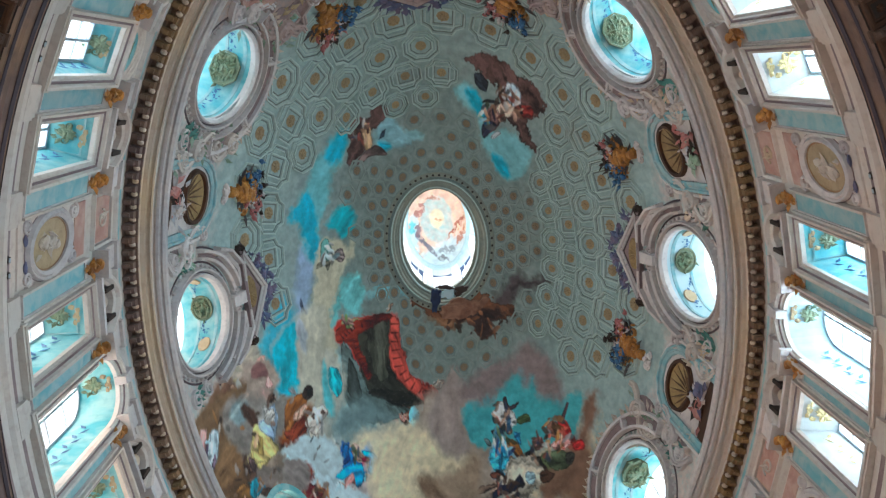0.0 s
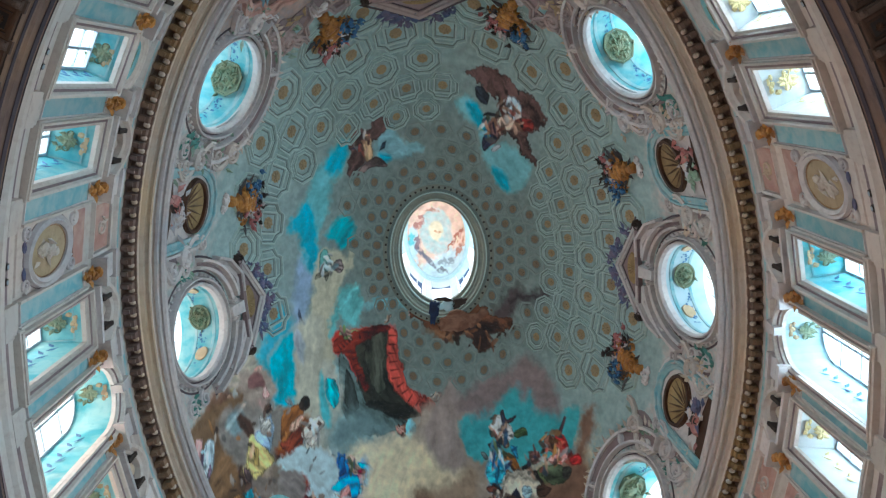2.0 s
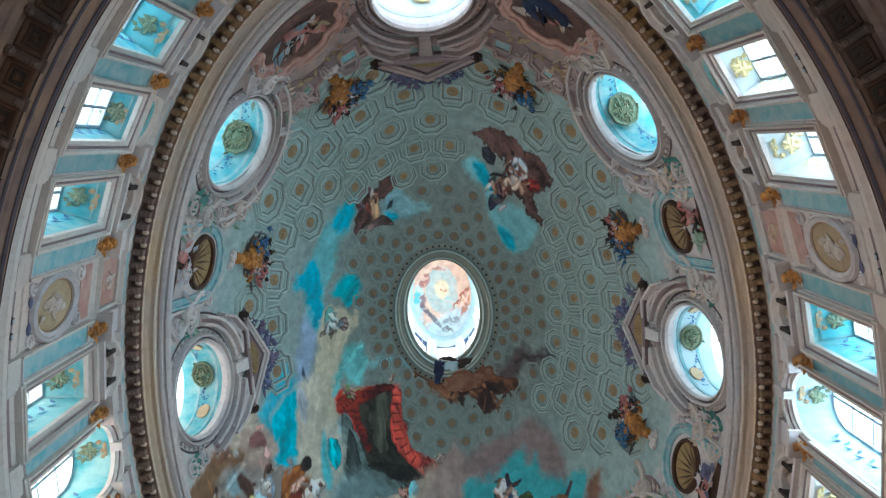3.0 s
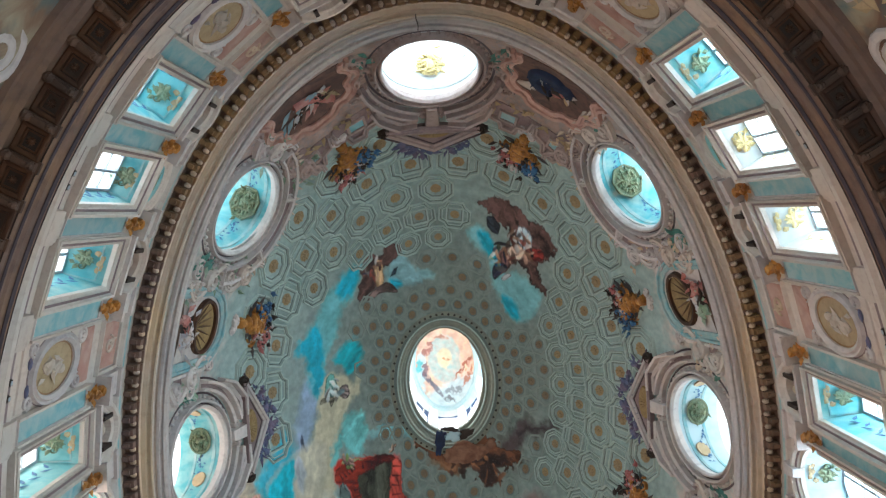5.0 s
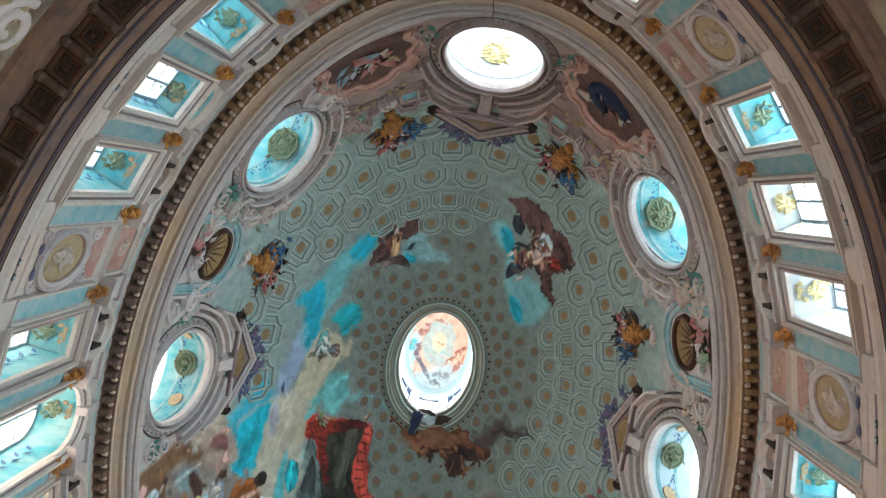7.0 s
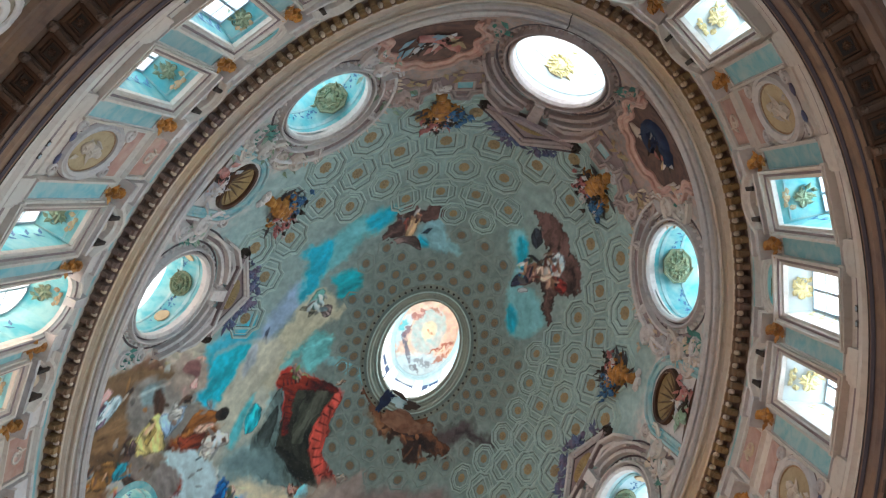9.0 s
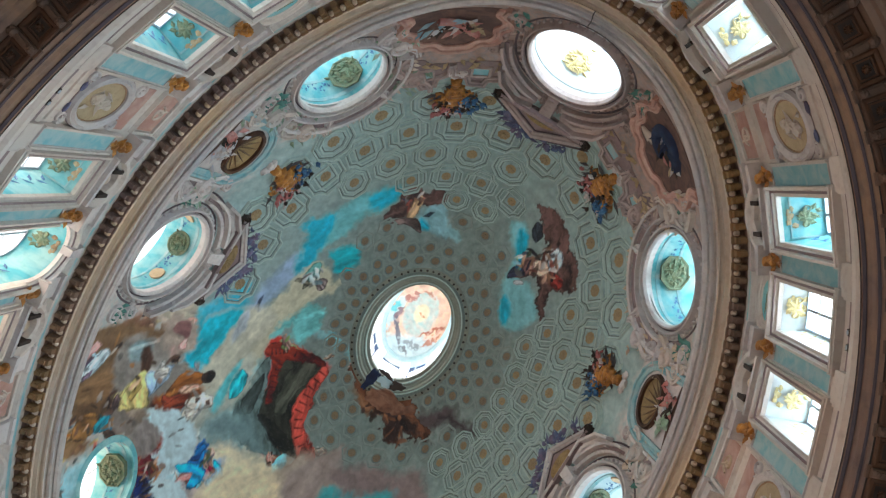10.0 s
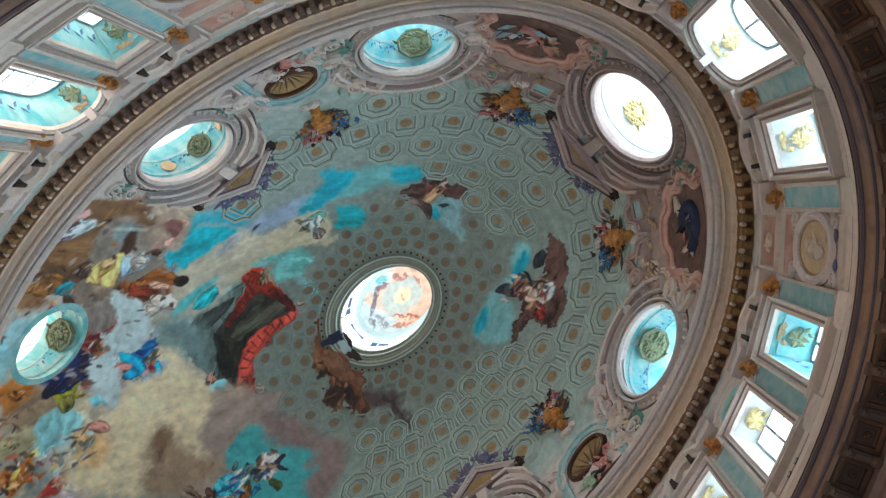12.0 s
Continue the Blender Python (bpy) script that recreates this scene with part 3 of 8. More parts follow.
# the part() of a jamb ornament keeps the bay's own frame, so its origin must stay at the bay
def build_medallion():
    med = thing("medallion", "oval parchment medallion with pale relief in a scrolled stucco frame", "medallion", "drum medallions")
    c = (0, 24.1)
    part("back_panel", Shape().slab([(-0.98, 22.25), (0.98, 22.25), (0.98, 26.6), (-0.98, 26.6)], 0.0, 0.05, 0.01), STUCCO, med)
    part("frame", Shape().sweep(ring_path(0.86, 1.2, 36, c), [(0.06, 0.0), (0.06, 0.14), (-0.05, 0.2), (-0.12, 0.13), (-0.2, 0.18), (-0.26, 0.0)]), PALE, med, "pale moulded oval frame")
    plaque = part("plaque", Shape().slab(ring_path(0.88, 1.22, 36, c), 0.0, 0.07), PARCH, med, "ochre parchment-coloured field")
    s, rnd = Shape(), random.Random(5)
    for i, (u, v, r) in enumerate(((0, 24.15, 0.26), (0.12, 23.7, 0.3), (-0.12, 24.5, 0.16))):
        s.lump((u, v, 0.08), (r, r * 1.2, 0.1), i, 5, 9, 0.35)
    for i in range(12):
        s.leaf((rnd.gauss(0, 0.2), 24.0 + rnd.gauss(0, 0.35)), rnd.uniform(0.6, 5.6), rnd.uniform(0.3, 0.6), rnd.uniform(0.12, 0.22), 0.1, 0.08)
    tagged(part("relief", s, DENTB, plaque, "worn pale plaster relief"), kind="stuff")
    part("inner_line", Shape().sweep(ring_path(0.76, 1.08, 36, c), [(0.02, 0.07), (0.02, 0.085), (-0.03, 0.085), (-0.03, 0.07)]), OCHRE, plaque, "brown painted line")
    part("outer_line", Shape().sweep(ring_path(1.1, 1.46, 40, c), [(0.02, 0.05), (0.02, 0.062), (-0.03, 0.062), (-0.03, 0.05)]), MAUVE, med, "mauve painted line")
    for sg in (-1, 1):
        part("scroll", Shape().scroll((sg * 0.72, 25.6), 0.28, 1.5, 0.1, 0.16, 0.0, sg), PALE, med)
        part("scroll", Shape().scroll((sg * 0.78, 22.75), 0.22, 1.5, 0.1, 0.14, math.pi, sg), PALE, med)
    part("corner_panel", Shape().slab([(-0.9, 25.75), (0.9, 25.75), (0.9, 26.5), (-0.9, 26.5)], 0.05, 0.08), ROSE, med, "rose marble panel")
    part("head_panel", Shape().slab([(-0.8, 27.35), (0.8, 27.35), (0.8, 28.6), (-0.8, 28.6)], 0.0, 0.05), ROSE, med, "rose marble panel")
    part("head_frame", Shape().sweep(rect(1.7, 27.3, 28.65), [(0.0, 0.0), (0.0, 0.12), (-0.1, 0.14), (-0.14, 0.0)]), STUCCO, med)
    part("ornament", Shape().scroll((0, 27.95), 0.35, 1.3, 0.1, 0.12).leaf((0, 27.9), 1.2, 0.6, 0.25, 0.05), LIP, med)
    part("ribbon", Shape().lump((-0.4, 22.62, 0.1), (0.2, 0.07, 0.06), 2), LILAC, med, "faded blue ribbon")
    part("ribbon", Shape().lump((0.4, 22.6, 0.1), (0.18, 0.07, 0.06), 3), LILAC, med, "faded blue ribbon")
    return med


def build_pilaster():
    """A marble-panelled pilaster strip with its gilded console."""
    p = thing("pilaster", "stucco pilaster with teal marble panel and gilded console", "pilaster", "drum pilasters")
    part("shaft", Shape().box(-0.4, 0.4, 22.05, 26.75, 0.0, 0.1), STUCCO, p)
    for sg in (-1, 1):
        part("edge_strip", Shape().box(sg * 0.375 - 0.04, sg * 0.375 + 0.04, 22.25, 26.7, 0.1, 0.24), STUCCO, p)
    panel = part("panel", Shape().slab(rect(0.6, 22.4, 26.45), 0.1, 0.125), TEAL, p, "veined teal marble panel")
    part("panel_frame", Shape().sweep(rect(0.6, 22.4, 26.45), [(0.0, 0.1), (0.0, 0.16), (-0.06, 0.17), (-0.08, 0.1)]), PALE, panel)
    part("base", Shape().box(-0.48, 0.48, 21.3, 21.75, 0.0, 0.3).box(-0.44, 0.44, 21.75, 22.0, 0.0, 0.24).box(-0.42, 0.42, 22.0, 22.2, 0.0, 0.18), STUCCO, p, "moulded stucco base")
    s = Shape()
    for i in range(5):
        s.lump((0.05 * (-1) ** i, 26.62 + i * 0.16, 0.14 + i * 0.04), (0.12 + 0.015 * i, 0.15, 0.08 + 0.025 * i), i, rough=0.45)
    s.leaf((0, 26.75), -math.pi / 2, 0.5, 0.3, 0.12, 0.14).leaf((0.1, 26.9), -0.4, 0.35, 0.2, 0.2, 0.14).leaf((-0.1, 26.9), 3.5, 0.35, 0.2, 0.2, 0.14)
    part("console", s, GOLD, p, "gilded leafy console")
    part("impost", Shape().box(-0.5, 0.5, 27.42, 27.6, 0.0, 0.55).box(-0.42, 0.42, 27.6, 28.75, 0.0, 0.22).box(-0.52, 0.52, 28.75, 28.95, 0.0, 0.34), PALE, p, "pale stucco impost block")
    return p


SUNLIT_BAYS = (270, 287, 253, 321.1, 330.8, 0, 9.9)     # bays whose sunlight is painted in: near-white reveals and pale gilt
MAKERS = {}
wall_no = 0
for i, e0 in enumerate(edges):
    e1 = edges[(i + 1) % len(edges)] + (360 if i == len(edges) - 1 else 0)
    centre = min(KIND, key=lambda c: abs((c - (e0 + e1) / 2 + 180) % 360 - 180))
    kd = KIND[centre]
    m, length = chord(e0, e1)
    deep = DEPTHS.get(kd, DEPTH)
    half = length / 2 + 0.02
    wall_no += 1
    s = Shape()
    if kd == "M":
        s.box(-half, half, ZB, ZT, -deep, 0.0)
    else:
        pierced(s, half, ZB, ZT, OPEN[kd], 0.0)
        pierced(s, half + 0.1, ZB, ZT, outer_outline(OPEN[kd]), -deep)
    ob = solo("wall_%d" % wall_no, s, STUCCO, "rose-beige stucco bay of the drum wall", "wall")
    ob.matrix_world = m
    pale = any(abs((centre - q + 180) % 360 - 180) < 1 for q in SUNLIT_BAYS)
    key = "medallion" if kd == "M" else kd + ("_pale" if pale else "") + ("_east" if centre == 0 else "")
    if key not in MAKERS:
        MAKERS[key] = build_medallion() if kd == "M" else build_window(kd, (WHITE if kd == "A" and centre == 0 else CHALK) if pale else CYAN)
        MAKERS[key].matrix_basis = m
    else:
        copy_thing(MAKERS[key], m)
    if kd != "M":
        oo = outer_outline(OPEN[kd])
        w, z0, z1 = 2 * max(p[0] for p in oo), min(p[1] for p in oo), max(p[1] for p in oo)
        outward = -(m.to_3x3() @ Vector((0, 1, 0)))
        lm = m @ Matrix(((1, 0, 0, 0), (0, 0, -1, -deep - 0.04), (0, 1, 0, (z0 + z1) / 2), (0, 0, 0, 1)))
        daylight(lm, w, z1 - z0, outward, False, 0.72)
        sky_backdrop(lm @ Matrix.Translation((0, 0.5, 0.12)), w * 1.25, (z1 - z0) * 1.35)
for i, e in enumerate(edges):
    m = wall_frame(A - 0.02, B - 0.02, radians(e))
    if i == 0:
        first_pilaster = build_pilaster()
        first_pilaster.matrix_basis = m
    else:
        copy_thing(first_pilaster, m)

# ---- upper cornice of the drum ----
oval_ring("frieze", [(0.0, 28.7), (0.08, 28.75), (0.08, 28.95), (0.2, 29.05), (0.2, 29.2), (0.12, 29.22), (0.12, 29.75)], STUCCO, "rose-beige stucco frieze under the upper cornice", "frieze")
oval_ring("frieze_band", [(0.14, 29.3), (0.145, 29.5)], TEAL, "narrow teal band on the frieze", "frieze")
upper = oval_ring("upper_cornice", [(0.12, 29.75), (0.12, 30.1), (0.62, 30.12), (0.64, 30.22), (0.8, 30.24)], LIP, "honey stucco upper cornice with dentils", "cornice")
oval_ring("cornice_cove", [(0.8, 30.24), (0.83, 30.36), (0.93, 30.4), (0.98, 30.3), (1.04, 30.34)], LIP, "honey stucco cove of the upper cornice", "cornice")
oval_ring("cornice_fillet", [(1.04, 30.34), (1.06, 30.5), (1.14, 30.52), (1.16, 30.42)], STUCCO, "mauve fillet of the upper cornice", "cornice")
oval_ring("cornice_crown", [(1.16, 30.42), (1.26, 30.44), (1.3, 30.56), (1.4, 30.5), (1.5, 30.56), (1.52, 30.76), (1.3, 30.8), (0.75, 30.82)], PALE, "pale crown moulding of the upper cornice", "cornice")

# ---- the dome, its painting and relief ----
TOP = math.acos(0.272)
OVALS = [(0, "side"), (41.5, "diagonal"), (90, "end"), (138.5, "diagonal"), (180, "side"), (221.5, "diagonal"), (270, "end"), (318.5, "diagonal")]
OZ = 34.5
OU, OV = 2.05, 2.5
NT, NP = 1400, 380
th = np.linspace(0, 2 * np.pi, NT, endpoint=False)
ps = np.linspace(0.0, TOP, NP)
S_ = np.cos(ps)
aa = A0 * S_
bb = aa * (1.29 + (B0 / A0 - 1.29) * (S_ - 0.28) / 0.72)
X = (aa[:, None] * np.cos(th)[None, :]).ravel()
Y = (bb[:, None] * np.sin(th)[None, :]).ravel()
Z = np.repeat(Z0 + H * np.sin(ps), NT)
PS = np.repeat(ps, NT)
TH = np.tile(th, NP)
rng = np.random.RandomState(4)
TABLE = rng.rand(256, 256)


def value_noise(x, y):
    xi, yi = np.floor(x).astype(int), np.floor(y).astype(int)
    fx, fy = x - xi, y - yi
    fx, fy = fx * fx * (3 - 2 * fx), fy * fy * (3 - 2 * fy)
    g = lambda a, b: TABLE[a & 255, b & 255]
    return (g(xi, yi) * (1 - fx) + g(xi + 1, yi) * fx) * (1 - fy) + (g(xi, yi + 1) * (1 - fx) + g(xi + 1, yi + 1) * fx) * fy


def fbm(x, y, octaves=4):
    t, k, a = 0, 1.0, 0.5
    for o in range(octaves):
        t, k, a = t + a * value_noise(x * k + 17 * o, y * k + 31 * o), k * 2.1, a * 0.55
    return t / 1.0


UR = 14.0 * (np.pi / 2 - PS)
XS, YS = UR * np.cos(TH), UR * np.sin(TH)      # the dome's face unrolled round its crown
RAG = (fbm(XS * 0.8 + 40, YS * 0.8 + 40) + 0.8 * fbm(XS * 2.8 + 9, YS * 2.8 + 5)) / 1.8 - 0.46
SHADE = fbm(XS * 1.4 + 80, YS * 1.4 + 3) - 0.46
FINE = fbm(XS * 5.0 + 11, YS * 5.0 + 70, 3) - 0.42
g = SHADE[:, None]
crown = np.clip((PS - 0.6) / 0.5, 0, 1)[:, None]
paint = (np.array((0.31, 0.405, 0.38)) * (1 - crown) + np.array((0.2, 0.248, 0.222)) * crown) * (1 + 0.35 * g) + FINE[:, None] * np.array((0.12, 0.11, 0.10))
south = np.clip(-np.sin(TH), 0, 1) ** 6
stucco_band = np.clip((0.40 + 0.07 * south - PS + 0.10 * SHADE) / 0.06, 0, 1)[:, None]
low = np.where((FINE > 0.02)[:, None], np.array((0.50, 0.43, 0.38)), np.array((0.42, 0.44, 0.41))) * (1 + 0.4 * g)
rose = np.clip((-np.sin(TH) - 0.62) / 0.2, 0, 1)[:, None]      # the south end is painted rose-brown
low = low * (1 - rose) + np.where((FINE > 0.02)[:, None], np.array((0.36, 0.25, 0.21)), np.array((0.30, 0.24, 0.22))) * (1 + 0.4 * g) * rose
paint = paint * (1 - stucco_band) + low * stucco_band
cover = np.zeros(NT * NP)


def field(scale, seed, octaves=3):
    return fbm(XS * scale + seed, YS * scale + seed * 1.7, octaves) - 0.44


WX1, WY1, WX2, WY2 = field(1.1, 13), field(1.1, 57), field(3.6, 91), field(3.6, 141)


def stroke(x, y, ru, rv, turn, colour, strength, rag, soft):
    r = max(ru, rv) * 1.7 + 0.1
    idx = np.nonzero((np.abs(XS - x) < r) & (np.abs(YS - y) < r))[0]
    c, s = math.cos(radians(turn)), math.sin(radians(turn))
    small = min(ru, rv)
    k1, k2 = 2.8 * rag * min(small, 1.2), (1.5 if small < 0.7 else 0.6) * rag * min(small, 0.5)
    dx, dy = XS[idx] - x + k1 * WX1[idx] + k2 * WX2[idx], YS[idx] - y + k1 * WY1[idx] + k2 * WY2[idx]
    u, v = (dx * c + dy * s) / ru, (-dx * s + dy * c) / rv
    d = np.sqrt(u * u + v * v)
    k = np.clip((1.04 - d) / soft, 0, 1) * strength
    tone = 1 + 0.2 * SHADE[idx] + 0.25 * FINE[idx] - 0.25 * u - 0.18 * v
    col = np.array(colour)[None, :] * np.clip(tone, 0.5, 1.6)[:, None]
    paint[idx] = paint[idx] * (1 - k[:, None]) + col * k[:, None]
    cover[idx] = np.maximum(cover[idx], k)


brush = random.Random(12)


WX3, WY3 = field(9.0, 33), field(9.0, 71)


def rounded(outline, times=2):
    for k in range(times):
        outline = [(a[0] * f + b[0] * (1 - f), a[1] * f + b[1] * (1 - f)) for a, b in zip(outline, outline[1:] + outline[:1]) for f in (0.78, 0.22)]
    return outline


def patch(outline, colour, rag=0.3, soft=0.06):
    """One passage of the fresco with a drawn outline and folds along it, on the unrolled dome."""
    px, py = [p[0] for p in outline], [p[1] for p in outline]
    size = max(max(px) - min(px), max(py) - min(py))
    if len(outline) > 4 or rag > 0.3:
        outline = rounded(outline)
    idx = np.nonzero((XS > min(px) - 1.2) & (XS < max(px) + 1.2) & (YS > min(py) - 1.2) & (YS < max(py) + 1.2))[0]
    k1, k2, k3 = rag * min(1.0, 0.3 * size), rag * min(0.8, (0.14 if soft < 0.08 else 0.28) * size), rag * (0.12 if soft < 0.08 else 0.06)
    x = XS[idx] + k1 * WX1[idx] + k2 * WX2[idx] + k3 * WX3[idx]
    y = YS[idx] + k1 * WY1[idx] + k2 * WY2[idx] + k3 * WY3[idx]
    inside, near = np.zeros(len(idx), bool), np.full(len(idx), 9.0)
    for (x0, y0), (x1, y1) in zip(outline, outline[1:] + outline[:1]):
        if y0 != y1:
            inside ^= ((y0 > y) != (y1 > y)) & (x < (x1 - x0) * (y - y0) / (y1 - y0) + x0)
        ex, ey = x1 - x0, y1 - y0
        q = np.clip(((x - x0) * ex + (y - y0) * ey) / (ex * ex + ey * ey + 1e-9), 0, 1)
        near = np.minimum(near, np.hypot(x - x0 - q * ex, y - y0 - q * ey))
    k = np.clip(0.5 + np.where(inside, near, -near) / soft, 0, 1)[:, None]
    # folds run along the longer way of the passage
    cx, cy = sum(px) / len(px), sum(py) / len(py)
    turn = 0.5 * math.atan2(2 * sum((a - cx) * (b - cy) for a, b in zip(px, py)), sum((a - cx) ** 2 for a in px) - sum((b - cy) ** 2 for b in py))
    c, s_ = math.cos(turn), math.sin(turn)
    u, v = x * c + y * s_, -x * s_ + y * c
    f = 1.0 / max(0.35, min(size, 2.5))
    folds = fbm(u * 2.0 * f + 40 + cx, v * 8.0 * f + 60 + cy, 3) - 0.44
    crisp = soft < 0.08
    side = ((x - cx) * 0.5 + (y - cy) * 0.8) / max(size, 0.2)
    tone = 1 + 0.35 * SHADE[idx] + 0.1 * FINE[idx] + (2.6 if crisp else 0.9 if size < 4 else 0.4) * folds - (0.7 if crisp else 0.15) * side
    if crisp and size > 0.5:
        tone = tone * np.where(inside & (near < 0.05 + 0.1 * WX2[idx]), 0.5, 1.0)
    tone = np.clip(tone, 0.3, 1.7)[:, None]
    paint[idx] = paint[idx] * (1 - k) + np.array(colour)[None, :] * tone * k
    cover[idx] = np.maximum(cover[idx], k[:, 0])


def vivid(colour, k=1.3):
    mean = sum(colour) / 3
    return tuple(min(0.85, max(0.006, mean + (c - mean) * k)) for c in colour)


def dab(x, y, ru, rv, turn, colour, strength=1.0, rag=0.35):
    """One passage of the fresco: an uneven patch of colour with lighter and darker brushwork in it, laid on the unrolled dome."""
    colour = vivid(colour)
    big = max(ru, rv)
    dark = sum(colour) < 0.5
    stroke(x, y, ru, rv, turn, colour, strength, rag * 1.5, 0.1 if big < 0.9 else 0.42)
    c, s = math.cos(radians(turn)), math.sin(radians(turn))
    for k in range(5 if big < 0.5 else 9 if big < 1.2 else 14):
        a, q = brush.uniform(0, 6.28), brush.uniform(0.2, 0.85)
        du, dv = ru * q * math.cos(a), rv * q * math.sin(a)
        f = brush.choice((0.35, 0.5, 0.7, 1.25, 1.5) if not dark else (0.3, 0.5, 0.7, 1.4, 1.9))
        if big > 1.0:
            f = 1 + (f - 1) * 0.5
        shade = tuple(min(0.8, max(0.008, v * f + brush.uniform(-0.015, 0.015))) for v in colour)
        stroke(x + du * c - dv * s, y + du * s + dv * c, max(0.06, ru * brush.uniform(0.12, 0.4)), max(0.05, rv * brush.uniform(0.07, 0.22)), turn + brush.uniform(-40, 40), shade, 0.8 * strength, 0.7, 0.3 if big < 1 else 0.6)


PALETTES = {
    "crowd": ((0.30, 0.16, 0.08), (0.55, 0.50, 0.44), (0.16, 0.09, 0.06), (0.55, 0.36, 0.26), (0.42, 0.20, 0.08), (0.30, 0.30, 0.30), (0.06, 0.20, 0.30), (0.50, 0.14, 0.11), (0.60, 0.48, 0.22), (0.06, 0.04, 0.04)),
    "host": ((0.56, 0.62, 0.62), (0.40, 0.42, 0.42), (0.62, 0.60, 0.55), (0.26, 0.26, 0.26), (0.50, 0.38, 0.32), (0.34, 0.50, 0.54)),
    "dark": ((0.10, 0.06, 0.05), (0.22, 0.13, 0.09), (0.05, 0.06, 0.10), (0.40, 0.26, 0.20), (0.30, 0.10, 0.08), (0.46, 0.44, 0.42)),
    "group": ((0.30, 0.16, 0.08), (0.14, 0.08, 0.06), (0.50, 0.44, 0.38), (0.42, 0.20, 0.09), (0.30, 0.27, 0.25), (0.06, 0.04, 0.04), (0.52, 0.34, 0.25), (0.24, 0.14, 0.09)),
    "smoke": ((0.07, 0.04, 0.035), (0.30, 0.15, 0.09), (0.12, 0.06, 0.045), (0.22, 0.10, 0.06)),
    "blue": ((0.04, 0.22, 0.44), (0.30, 0.52, 0.60), (0.60, 0.58, 0.54), (0.45, 0.26, 0.18), (0.03, 0.06, 0.18), (0.20, 0.26, 0.14)),
}


def crowd(x, y, r, count, palette):
    """A knot of cloth and cloud: uneven strokes of the given colours."""
    cols = PALETTES[palette]
    for k in range(count):
        a, q = brush.uniform(0, 6.28), r * math.sqrt(brush.random())
        px, py = x + q * math.cos(a), y + q * math.sin(a)
        colour = brush.choice(cols)
        f = brush.uniform(0.7, 1.2)
        turn = brush.uniform(0, 180)
        stroke(px, py, brush.uniform(0.25, 0.6), brush.uniform(0.12, 0.3), turn, vivid(tuple(f * c for c in colour), 1.05), 0.85, 0.9, 0.45)
        if k % 3 == 0:
            stroke(px, py, 0.2, 0.07, turn + 40, tuple(c * 0.35 for c in colour), 0.9, 0.9, 0.4)


def flecks(x, y, r, count, palette):
    """Small crisp touches of the brush: lights, flesh and dark accents in a painted group."""
    cols = PALETTES[palette]
    for k in range(count):
        a, q = brush.uniform(0, 6.28), r * math.sqrt(brush.random())
        colour = brush.choice(cols)
        f = brush.choice((0.25, 0.5, 1.0, 1.2, 1.35))
        turn = brush.uniform(0, 180)
        px, py = x + q * math.cos(a), y + q * math.sin(a)
        stroke(px, py, brush.uniform(0.18, 0.5), brush.uniform(0.07, 0.18), turn, vivid(tuple(f * c for c in colour), 1.1), 0.8, 0.7, 0.35)


def drape(x, y, size, turn, first, second):
    """A plain swirl of two cloths with dark folds and lit edges."""
    c, s = math.cos(radians(turn)), math.sin(radians(turn))

    def go(u, v, ru, rv, dt, colour, k=1.0, soft=0.22):
        stroke(x + (u * c - v * s) * size, y + (u * s + v * c) * size, max(0.05, ru * size), max(0.04, rv * size), turn + dt, tuple(min(0.85, q * k) for q in colour), 0.95, 0.6, soft)
    first, second = vivid(first, 1.25), vivid(second, 1.25)
    go(0.06, 0.10, 0.95, 0.46, 6, first, 0.3, 0.3)
    go(0, 0, 0.85, 0.36, 0, first)
    go(-0.35, -0.18, 0.45, 0.2, brush.uniform(30, 70), second)
    go(0.45, 0.22, 0.4, 0.16, brush.uniform(-70, -30), second, 0.85)
    for k in range(4):
        go(brush.uniform(-0.6, 0.6), brush.uniform(-0.25, 0.25), brush.uniform(0.25, 0.5), 0.05, brush.uniform(-25, 25), first, brush.choice((0.35, 0.45, 1.5, 1.7)), 0.5)
    go(-0.85, -0.1, 0.13, 0.12, 0, (0.45, 0.28, 0.2), brush.choice((0.3, 1.0, 1.2)))
    go(0.2, -0.38, 0.42, 0.06, brush.uniform(-40, 10), (0.5, 0.34, 0.26), 1.0)
    go(0.75, 0.12, 0.3, 0.05, brush.uniform(-10, 40), (0.5, 0.34, 0.26), 0.8)


# the wide painted heaven at the far end: clouds over sky
zone = np.clip((Y - 9.5 - 1.5 * RAG * 4 + 0.12 * np.abs(X - 1)) / 0.8, 0, 1) * np.clip((PS - 0.12) / 0.05, 0, 1)
cl = np.clip(0.5 + 2.6 * RAG + 1.2 * SHADE, 0, 1)[:, None]
heaven = np.array((0.52, 0.44, 0.32)) * cl + np.array((0.20, 0.30, 0.32)) * (1 - cl)
heaven = heaven * (1 + 0.7 * g)
paint = paint * (1 - zone[:, None]) + heaven * 0.9 * zone[:, None]
cover = np.maximum(cover, zone)
crowd(-16.26, 5.94, 2.21, 40, "crowd")
crowd(-12.49, 7.74, 1.63, 26, "crowd")
crowd(-14.96, 8.12, 1.83, 30, "crowd")
crowd(-19.02, 6.63, 1.73, 24, "crowd")
crowd(-10.41, 8.60, 1.43, 22, "host")
crowd(-9.99, 10.67, 1.62, 26, "host")
crowd(-13.20, 10.36, 1.46, 26, "dark")
crowd(4.43, 12.56, 1.28, 16, "dark")
crowd(-18.35, 9.87, 2.30, 30, "crowd")
crowd(-14.98, 9.30, 1.81, 24, "crowd")
crowd(-11.29, 12.22, 1.76, 24, "dark")
